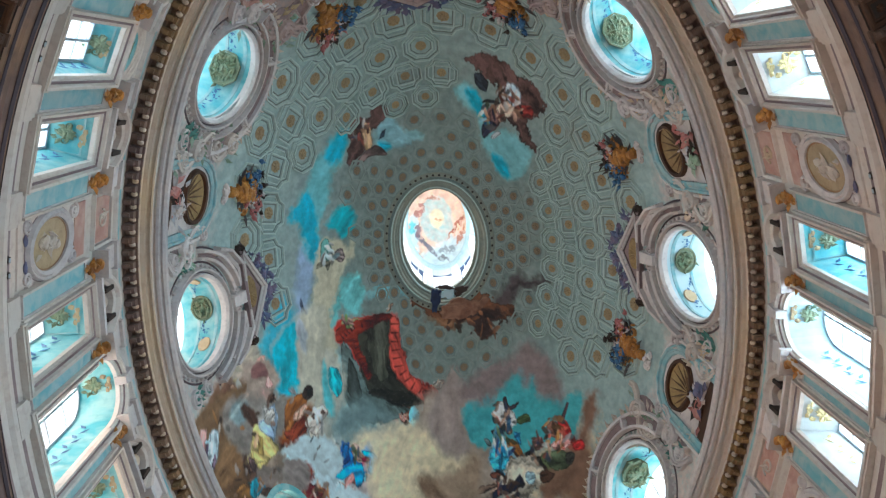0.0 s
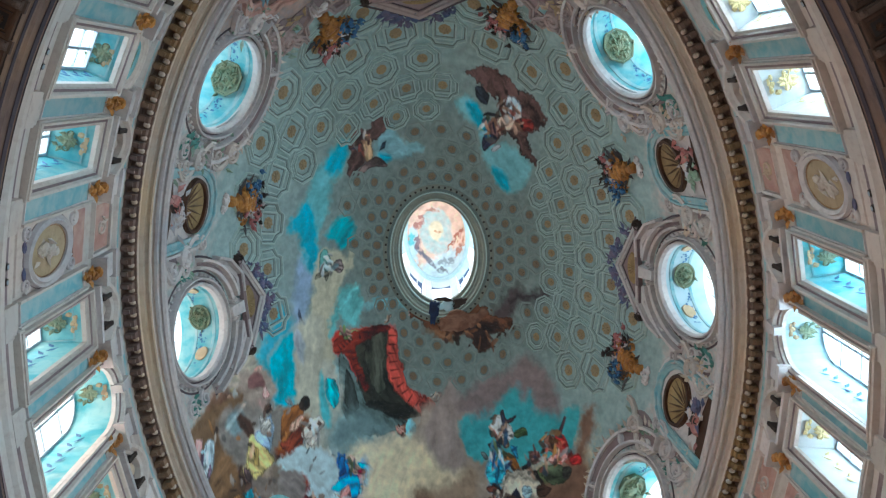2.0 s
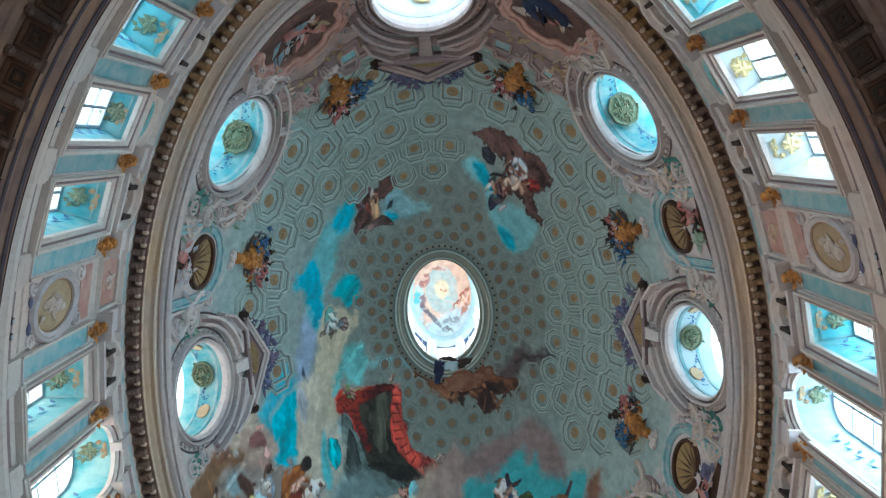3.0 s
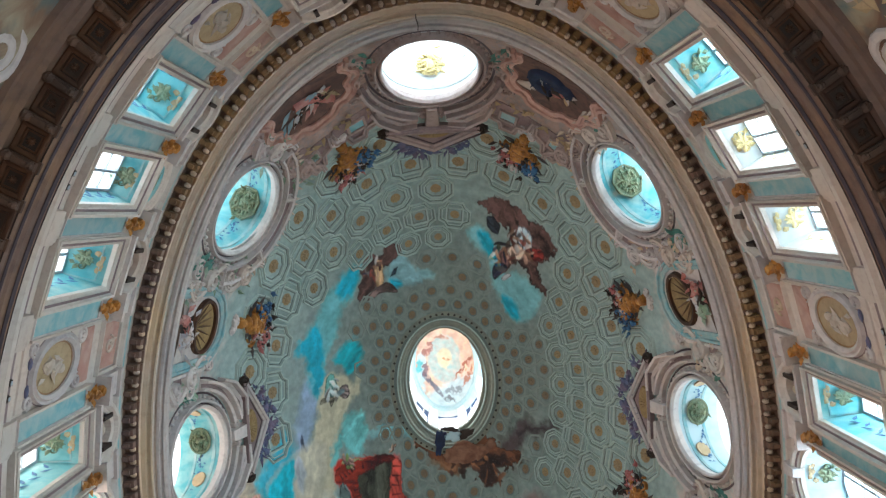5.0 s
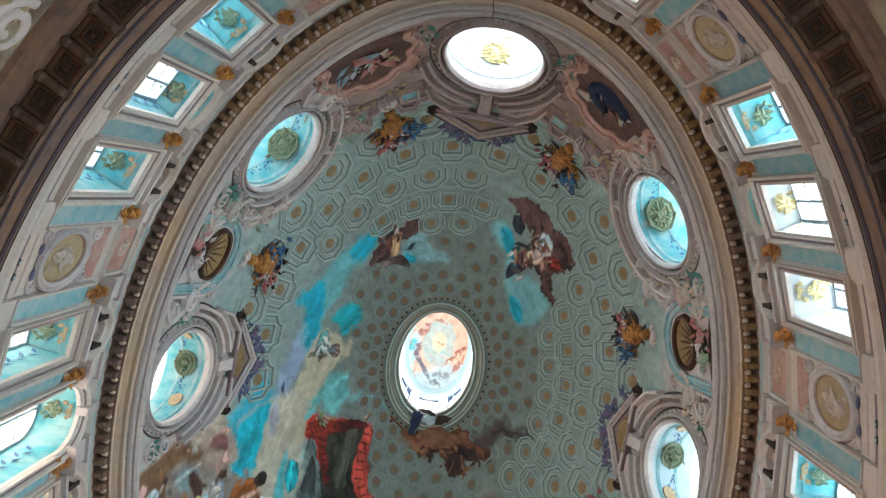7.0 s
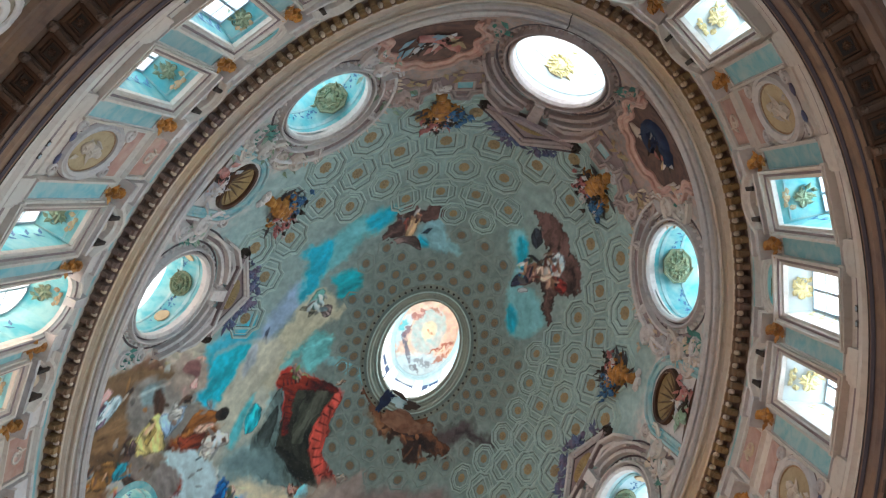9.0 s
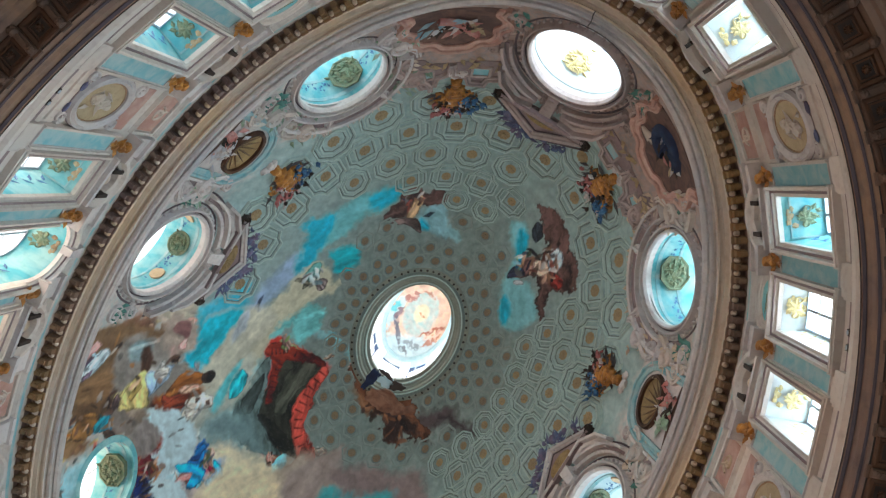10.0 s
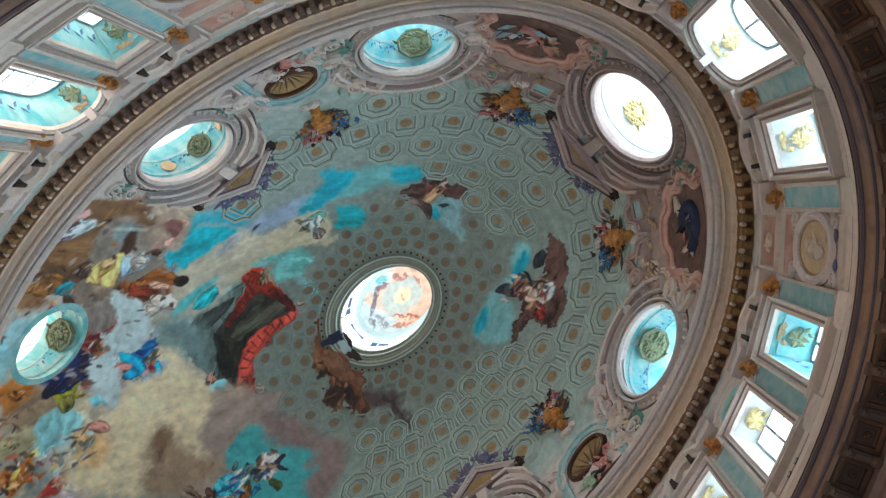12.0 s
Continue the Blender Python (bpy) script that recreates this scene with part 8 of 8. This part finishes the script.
# ---- small aqua panels in stepped frames beside the end windows ----
def stepped_panel(deg, z, hand):
    th0 = radians(deg)
    at = dome_map(th0, psi_at(z))
    sp = thing("stepped_panel", "small aqua panel in a stepped pale stucco frame", "panel", "dome stepped panels", "", dome_point(th0, psi_at(z)))
    edge = [(hand * u, v) for u, v in ((-1.3, -1.0), (-0.9, -0.35), (-0.95, 0.3), (-0.35, 0.45), (-0.2, 0.85), (0.45, 0.8), (0.6, 0.3), (1.15, 0.1), (1.3, -0.7))]
    part("field", Shape().sheet(edge[::-hand], 0.0, 0.03), MAUVE, sp, "mauve stucco field", at=at)
    part("frame", Shape().sweep(edge, [(0.12, 0.0), (0.12, 0.14), (0.03, 0.16), (0.0, 0.08), (-0.05, 0.2), (-0.14, 0.2), (-0.16, 0.0)][::1], False), ROSEP, sp, "pale stepped moulding", at=at)
    part("inner_frame", Shape().sweep([(-0.36, -0.3), (0.36, -0.3), (0.36, 0.25), (-0.36, 0.25)], [(0.0, 0.02), (0.0, 0.1), (-0.1, 0.12), (-0.14, 0.02)]), ROSEP, sp, at=at)
    part("inset", Shape().sheet([(-0.34, -0.28), (0.34, -0.28), (0.34, 0.23), (-0.34, 0.23)], 0.03, 0.05), TEAL, sp, "pale aqua inset", at=at)
    s = Shape()
    rnd = random.Random(int(deg))
    for k in range(9):
        s.leaf((rnd.uniform(-1.1, 1.1), rnd.uniform(-1.2, -0.5)), rnd.uniform(0, 6.28), rnd.uniform(0.3, 0.6), 0.24, 0.05, 0.16)
    tagged(part("leaf_spray", s, PARCH, sp, "honey stucco leaves", at=at), kind="stuff")
    return sp


for deg, hand in ((-70.5, 1), (250.5, -1), (-57.5, -1), (237.5, 1)):
    stepped_panel(deg, 37.1, hand)


# ---- gilded flower urns ----
def flower_urn(deg, z, seed):
    th0 = radians(deg)
    at = dome_map(th0, psi_at(z))
    urn = thing("flower_urn", "gilded urn with blue, red and dark flowers on the dome", "urn", "dome urns", "", dome_point(th0, psi_at(z)))
    rnd = random.Random(seed)
    s = Shape()
    for v, r in ((-0.95, 0.36), (-0.7, 0.3), (-0.4, 0.5), (-0.05, 0.72), (0.3, 0.7), (0.55, 0.5), (0.72, 0.6)):
        s.lump((0, v * 0.85, 0.1), (r * 0.85, 0.2, 0.12 + r * 0.4), int(v * 50), 5, 9, 0.2)
    for k in range(14):
        s.leaf((rnd.uniform(-0.5, 0.5), rnd.uniform(-0.5, 0.4)), rnd.uniform(0, 6.28), rnd.uniform(0.25, 0.5), 0.22, 0.34, 0.14)
    body = part("urn_body", s, GOLD, urn, "gilded leafy urn", at=at)
    s = Shape()
    for k in range(7):
        s.lump((rnd.uniform(-0.4, 0.4), -1.25 + rnd.uniform(-0.25, 0.2), 0.06), (0.2, 0.16, 0.14), k, 4, 7, 0.4)
    tagged(part("plaster_knot", s, PALE, urn, "pale plaster knot", at=at), kind="stuff")
    part("urn_handle", Shape().scroll((0.75, 0.2), 0.34, 1.2, 0.12, 0.2), GOLD, body, at=at)
    part("urn_handle", Shape().scroll((-0.75, 0.2), 0.34, 1.2, 0.12, 0.2, math.pi, -1), GOLD, body, at=at)
    for mat_, name, count, (cu, cv), spread in ((FLOWER_D, "foliage", 64, (0, 0.7), 1.1), (FLOWER_B, "blue_blossom", 22, (0.75, 0.7), 0.6), (FLOWER_R, "red_blossom", 18, (-0.5, 0.95), 0.6), (UMBER, "dark_blossom", 20, (0.0, 1.0), 0.9), (PALE, "white_blossom", 9, (-0.2, 0.9), 0.7), (GOLD, "gold_blossom", 14, (0, 0.5), 0.6)):
        s = Shape()
        for k in range(count):
            u, v = cu + rnd.gauss(0, spread * 0.6), cv + rnd.gauss(0, spread * 0.42)
            if name == "foliage":
                s.leaf((u * 0.5, v * 0.6), math.atan2(v, u) + rnd.uniform(-0.6, 0.6), rnd.uniform(0.5, 1.0), 0.16, 0.08, 0.16)
            else:
                s.lump((u, v, 0.3), (rnd.uniform(0.07, 0.16), rnd.uniform(0.07, 0.16), 0.12), k, 3, 6, 0.4)
                s.leaf((u, v), rnd.uniform(0, 6.28), rnd.uniform(0.2, 0.4), 0.12, 0.28, 0.1)
        tagged(part(name, s, mat_, urn, "", at=at), kind="stuff")
    return urn


for k, (deg, z) in enumerate(((-21, 38.5), (201, 38.4), (20, 38.5), (-65, 38.5), (245, 38.4))):
    flower_urn(deg, z, k)

# ---- lantern over the oculus ----
LA, LB, LZ = 3.16, 4.09, 45.8
lantern = oval_ring("oculus_rim", [(-0.1, 45.75), (0.0, 45.7), (0.12, 45.66), (0.2, 45.74), (0.3, 45.74), (0.36, 45.66), (0.5, 45.66), (0.54, 45.9), (0.66, 45.95), (0.68, 46.1), (0.8, 46.12), (0.84, 46.5), (1.0, 46.52), (1.0, 46.8)],
                    OLIVE, "grey-green moulded oval rim of the oculus", "moulding", 128, LA, LB)
s = Shape()
for k in range(56):
    p = on_oval(LA - 0.06, LB - 0.06, 2 * math.pi * k / 56)
    s.lump((p.x, p.y, 45.68), (0.08, 0.08, 0.06), k, 3, 6, 0.1)
ob = new("bead", mesh_of(s, same, UMBER))
ob.parent = lantern
for q, zz in ((0.34, 45.655), (0.82, 46.12)):
    oval_ring("rim_ridge", [(q - 0.04, zz + 0.04), (q - 0.03, zz - 0.04), (q + 0.03, zz - 0.05), (q + 0.05, zz + 0.04)], SAGE, "pale sage ridge of the oculus rim", "moulding", 128, LA, LB)
oval_ring("rim_groove", [(0.14, 45.64), (0.16, 45.63), (0.27, 45.63), (0.29, 45.64)], SAGED, "dark groove of the oculus rim", "moulding", 128, LA, LB)
TA, TB, TZ0, TZ1 = 2.16, 3.09, 46.8, 51.2
s = Shape()
for k in range(8):
    c_ = 2 * math.pi * (k + 0.5) / 8
    for j in range(4):
        t0, t1 = c_ - 0.11 + 0.22 * j / 4, c_ - 0.11 + 0.22 * (j + 1) / 4
        p, q = on_oval(TA, TB, t0), on_oval(TA, TB, t1)
        P, Q = p * 1.2, q * 1.2
        vs = [(*p.xy, TZ0), (*q.xy, TZ0), (*q.xy, TZ1), (*p.xy, TZ1), (*P.xy, TZ0), (*Q.xy, TZ0), (*Q.xy, TZ1), (*P.xy, TZ1)]
        s.add(vs, [(0, 1, 2, 3), (4, 7, 6, 5), (0, 3, 7, 4), (1, 5, 6, 2)])
solo("wall_lantern", s, CHALK, "white plaster piers of the lantern", "wall", at=same)
oval_ring("lantern_cornice", [(-0.4, 51.2), (0.0, 51.2), (0.12, 51.3), (0.12, 51.45), (0.24, 51.5), (0.24, 51.65), (0.0, 51.7)], WHITE, "pale cornice of the lantern", "cornice", 96, TA, TB)
for k in range(8):
    c_ = 2 * math.pi * k / 8
    m = wall_frame(TA * 1.15, TB * 1.15, c_)
    wdt = speed(TA, TB, c_) * (2 * math.pi / 8 - 0.2)
    win = thing("lantern_window", "tall bright lantern window with thin upright bars", "window", "lantern windows", "structure")
    for u in (-0.25, 0.25):
        part("glazing_bar", Shape().box(u * wdt - 0.02, u * wdt + 0.02, TZ0, TZ1, -0.03, 0.03), CHALK, win)
    win.matrix_basis = m
    out = -(m.to_3x3() @ Vector((0, 1, 0)))
    lm = m @ Matrix(((1, 0, 0, 0), (0, 0, -1, -0.12), (0, 1, 0, (TZ0 + TZ1) / 2), (0, 0, 0, 1)))
    daylight(lm, wdt, TZ1 - TZ0, out, False, 0.3, 0.5)
    sky_backdrop(lm @ Matrix.Translation((0, 0.4, 0.35)), wdt * 1.7, (TZ1 - TZ0) * 1.6)
# little painted cupola
s = Shape()
NTH, NPS = 192, 60
cols = []
for j in range(NPS + 1):
    psi = (math.pi / 2) * j / NPS * 0.999
    for i in range(NTH):
        t = 2 * math.pi * i / NTH
        r = math.cos(psi)
        x, y = TA * 0.97 * r * math.cos(t), TB * 0.97 * r * math.sin(t)
        s.v.append((x, y, 51.65 + 1.7 * math.sin(psi)))
        n1 = noise.noise((x * 1.6, y * 1.6, 4))
        n2 = noise.noise((x * 4.0, y * 4.0, 7))
        u, v = r * math.cos(t) + 0.07 * n1 + 0.04 * n2, r * math.sin(t) + 0.07 * n2
        rr = math.hypot(u, v)

        def inside_of(cu, cv, ru, rv, turn, soft=0.25):
            du, dv = u - cu + 0.05 * n2, v - cv + 0.05 * n1
            ca, sa = math.cos(turn), math.sin(turn)
            return min(1, max(0, (1 - math.hypot((du * ca + dv * sa) / ru, (-du * sa + dv * ca) / rv)) / soft))
        c3 = Vector((0.66, 0.43, 0.33)) * (1 + 0.3 * n1)
        c3 = c3.lerp(Vector((0.60, 0.50, 0.32)), min(1, max(0, 1.5 * n2)))
        c3 = c3.lerp(Vector((0.36, 0.48, 0.46)), min(1, max(0, (0.56 - rr) / 0.06)) * (0.8 + 0.4 * n2))
        c3 = c3.lerp(Vector((0.64, 0.54, 0.36)), min(1, max(0, (0.26 - rr) / 0.06)))
        c3 = c3.lerp(Vector((0.50, 0.60, 0.62)), min(1, max(0, (v - 0.52 + 0.3 * u) / 0.1)))
        c3 = c3.lerp(Vector((0.50, 0.62, 0.63)), inside_of(-0.78, 0.25, 0.2, 0.5, 0.2))
        c3 = c3.lerp(Vector((0.14, 0.48, 0.50)), max(inside_of(-0.82, 0.1, 0.12, 0.16, 0.3), inside_of(-0.1, -0.88, 0.1, 0.12, 0), inside_of(0.45, -0.8, 0.12, 0.1, 0.5)))
        for cu, cv, ru, rv, turn, tint in ((0.6, 0.2, 0.46, 0.07, -0.75, (0.30, 0.08, 0.05)), (0.72, 0.38, 0.34, 0.08, -0.85, (0.40, 0.15, 0.09)), (-0.5, -0.25, 0.26, 0.1, -0.6, (0.34, 0.13, 0.11)),
                                           (-0.55, 0.42, 0.3, 0.08, 0.75, (0.10, 0.10, 0.14)), (-0.28, 0.66, 0.26, 0.07, 0.7, (0.14, 0.13, 0.16)), (-0.62, 0.2, 0.09, 0.2, 0.2, (0.20, 0.12, 0.14)),
                                           (0.25, 0.7, 0.3, 0.08, -0.2, (0.22, 0.24, 0.26)), (0.1, 0.88, 0.2, 0.06, 0.1, (0.14, 0.14, 0.15)), (-0.1, -0.5, 0.3, 0.04, 0.1, (0.42, 0.2, 0.14)), (0.05, 0.02, 0.14, 0.04, 0.2, (0.46, 0.2, 0.1))):
            c3 = c3.lerp(Vector(tint), inside_of(cu, cv, ru, rv, turn) * (0.9 if n2 > -0.2 else 0.4))
        cols.append((*c3, 1))
for j in range(NPS):
    for i in range(NTH):
        k = (i + 1) % NTH
        s.f.append((j * NTH + i, j * NTH + k, (j + 1) * NTH + k, (j + 1) * NTH + i))
cup = solo("ceiling_lantern", s, FRESCO, "small painted cupola of the lantern in pink and teal swirls", "cupola", at=same, smooth=True)
lay = cup.data.color_attributes.new("paint", "FLOAT_COLOR", "POINT")
lay.data.foreach_set("color", np.array(cols, dtype=np.float32).ravel())

# painted stucco cloud with drapery that breaks over the oculus rim
def cloud_piece(name, x, y, ru, rv, turn, z, material, parent, label, seed):
    rnd = random.Random(seed)
    out = []
    for k in range(34):
        a = 2 * math.pi * k / 34
        q = 1 + 0.16 * math.sin(3 * a + seed) + 0.12 * math.sin(7 * a + 2 * seed) + rnd.uniform(-0.06, 0.06)
        u, v = ru * q * math.cos(a), rv * q * math.sin(a)
        c, sn = math.cos(radians(turn)), math.sin(radians(turn))
        out.append((x + u * c - v * sn, y + u * sn + v * c))
    return part(name, Shape().slab(out, 0.0, 0.1, 0.05), material, parent, label, at=lambda u, v, w: (u, v, z - w))


grp = thing("rim_cloud", "brown stucco cloud with navy and white drapery over the oculus rim", "relief", "", "", (0.9, 3.4, 45.55))
cloud_piece("cloud", 1.2, 4.15, 1.5, 0.62, 5, 45.62, CLOUDM, grp, "brown cloud", 1)
cloud_piece("cloud", 0.35, 4.25, 0.8, 0.42, 0, 45.6, CLOUDM, grp, "brown cloud", 2)
cloud_piece("cloud", 2.2, 4.1, 0.9, 0.5, -20, 45.58, CLOUDM, grp, "brown cloud", 5)
cloud_piece("navy_drapery", -0.55, 3.35, 0.3, 0.75, 10, 45.5, NAVY, grp, "navy drapery", 3)
cloud_piece("white_drapery", 0.25, 3.05, 0.5, 0.32, -10, 45.5, WHITE, grp, "white drapery", 4)
cloud_piece("dark_drapery", 0.1, 2.65, 0.55, 0.12, 10, 45.48, UMBER, grp, "dark drapery", 6)
cloud_piece("dark_drapery", 0.95, 2.95, 0.5, 0.28, -25, 45.5, UMBER, grp, "dark drapery", 7)

# ---- floodlights on the plinth and a cable from the upper cornice ----
def floodlight():
    fl = thing("floodlight", "small black floodlight standing on the drum plinth", "lamp", "plinth floodlights")
    part("housing", Shape().slab([(-0.08, 0.03), (0.08, 0.03), (0.09, 0.16), (-0.09, 0.16)], -0.07, 0.05, 0.12), UMBER, fl, "black metal housing")
    part("lens", Shape().slab(ring_path(0.065, 0.05, 14, (0, 0.1)), 0.05, 0.065, 0.1), LEAD, fl, "grey glass lens")
    part("bracket", Shape().box(-0.105, -0.09, 0.0, 0.12, -0.02, 0.02).box(0.09, 0.105, 0.0, 0.12, -0.02, 0.02).box(-0.105, 0.105, -0.005, 0.015, -0.03, 0.03), UMBER, fl, "black metal bracket")
    return fl


flood = None
for dg in (-19.3, 199.3, -38.9, 218.9):
    for d2 in (-0.7, 0.7):
        m = wall_frame(A - 0.27, B - 0.27, radians(dg + d2)) @ Matrix.Translation((0, 0, 21.305))
        if flood is None:
            flood = floodlight()
            flood.matrix_basis = m
        else:
            copy_thing(flood, m)
cable = thing("cable", "thin dark cable hanging from the upper cornice", "cable", "", "", (-0.4, -16.74, 30.7))
s = Shape()
for k in range(9):
    s.v += [(0.018 * math.cos(q * math.pi / 3) + 0.03 * math.sin(k * 0.7), 0.018 * math.sin(q * math.pi / 3), -0.3 * k) for q in range(6)]
s.f = [(k * 6 + q, k * 6 + (q + 1) % 6, (k + 1) * 6 + (q + 1) % 6, (k + 1) * 6 + q) for k in range(8) for q in range(6)]
part("wire", s, UMBER, cable, at=lambda x, y, z: Vector((x - 0.4, y - 16.74, z + 30.7)))
part("hook", Shape().lump((-0.4, -16.74, 30.72), (0.05, 0.05, 0.06), 1), UMBER, cable, at=same)

# ---- dentils and modillions, piece by piece ----
def along_oval(a, b, count):
    fine = np.linspace(0, 2 * np.pi, 5761)
    arc = np.concatenate([[0], np.cumsum(np.hypot(np.diff(a * np.cos(fine)), np.diff(b * np.sin(fine))))])
    return [float(np.interp(arc[-1] * i / count, arc, fine)) for i in range(count)]


dentil = mesh_of(Shape().box(-0.115, 0.115, 29.74, 30.1, 0.04, 0.42).box(-0.14, 0.14, 30.03, 30.115, 0.03, 0.5).box(-0.07, 0.07, 29.66, 29.74, 0.04, 0.3), flat, DENTIL)
knob = mesh_of(Shape().lump((0, 30.0, 0.32), (0.11, 0.11, 0.13), 1, 5, 8, 0.08), flat, LIP)
for t in along_oval(A - 0.12, B - 0.12, 196):
    ob = new("dentil", dentil)
    ob.parent = upper
    ob.matrix_world = wall_frame(A - 0.12, B - 0.12, t)
    ob = new("knob", knob)
    ob.parent = upper
    ob.matrix_world = wall_frame(A - 0.12, B - 0.12, t + 0.5 * 2 * math.pi / 196)
back = oval_ring("dentil_band", [(0.13, 29.78), (0.135, 30.09), (0.6, 30.1)], BROWNC, "brown band behind the dentils", "moulding")
mod = Shape().box(-0.1, 0.1, 18.08, 18.26, 0.0, 0.72).box(-0.14, 0.14, 18.2, 18.275, 0.0, 0.78).box(-0.05, 0.05, 18.02, 18.08, 0.08, 0.66)
mod.lump((0, 18.04, 0.1), (0.13, 0.12, 0.13), 4, 5, 9, 0.1).lump((0, 18.06, 0.64), (0.1, 0.09, 0.1), 2, 5, 9, 0.1)
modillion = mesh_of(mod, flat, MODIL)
cof = Shape().sweep([(-0.29, 0.08), (0.29, 0.08), (0.29, 0.64), (-0.29, 0.64)], [(0.06, 0.0), (0.05, 0.07), (-0.02, 0.09), (-0.06, 0.08), (-0.06, 0.0)])
cof.sweep([(-0.19, 0.18), (0.19, 0.18), (0.19, 0.54), (-0.19, 0.54)], [(0.02, 0.0), (0.02, 0.03), (-0.02, 0.03), (-0.02, 0.0)])
for k in range(10):
    cof.leaf((0, 0.36), k * math.pi / 5, 0.12, 0.06, 0.01, 0.05)
cof.lump((0, 0.36, 0.03), (0.06, 0.06, 0.07), 1, 4, 8, 0.1)
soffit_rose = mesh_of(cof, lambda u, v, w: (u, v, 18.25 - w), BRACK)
COFFERS = 102
ts = along_oval(A - 0.22, B - 0.22, COFFERS)
for i, t in enumerate(ts):
    ob = new("modillion", modillion)
    ob.parent = great
    ob.matrix_world = wall_frame(A - 0.22, B - 0.22, t)
    t2 = (t + (ts[i + 1] if i < COFFERS - 1 else 2 * math.pi)) / 2
    ob = new("soffit_panel", soffit_rose)
    ob.parent = great
    ob.matrix_world = wall_frame(A - 0.22, B - 0.22, t2)

# ---- painted scrolls and ribbons on the wall under the great cornice ----
def wall_cartouche():
    wc = thing("fresco_cartouche", "cream painted scrolls with a blue ribbon on the dusky wall", "fresco", "lower wall frescoes")
    for sg in (-1, 1):
        part("scroll", Shape().scroll((sg * 1.1, 16.9), 0.7, 1.6, 0.26, 0.1, 0.3, sg), PALE, wc, "cream scroll")
        part("scroll", Shape().scroll((sg * 0.8, 15.9), 0.45, 1.4, 0.2, 0.08, 2.0, -sg), PARCH, wc, "ochre scroll")
        way = [(sg * (2.3 + 0.35 * math.sin(k * 0.9)), 14.7 + 0.27 * k) for k in range(11)]
        part("ribbon", Shape().sweep(way, [(0.12, 0.0), (0.1, 0.05), (-0.1, 0.05), (-0.12, 0.0)], False), RIBBON, wc, "pale blue ribbon")
    s, rnd = Shape(), random.Random(2)
    for k in range(22):
        s.leaf((rnd.gauss(0, 0.6), 16.5 + rnd.gauss(0, 0.7)), rnd.uniform(0, 6.28), rnd.uniform(0.4, 0.9), 0.3, 0.02, 0.06)
    tagged(part("leaf_spray", s, PARCH, wc, "ochre leaves", smooth=False), kind="stuff")
    return wc


first_cartouche = None
for t in along_oval(A + 0.2, B + 0.2, 18):
    m = wall_frame(A + 0.15, B + 0.15, t + 0.14)
    if first_cartouche is None:
        first_cartouche = wall_cartouche()
        first_cartouche.matrix_basis = m
    else:
        copy_thing(first_cartouche, m)
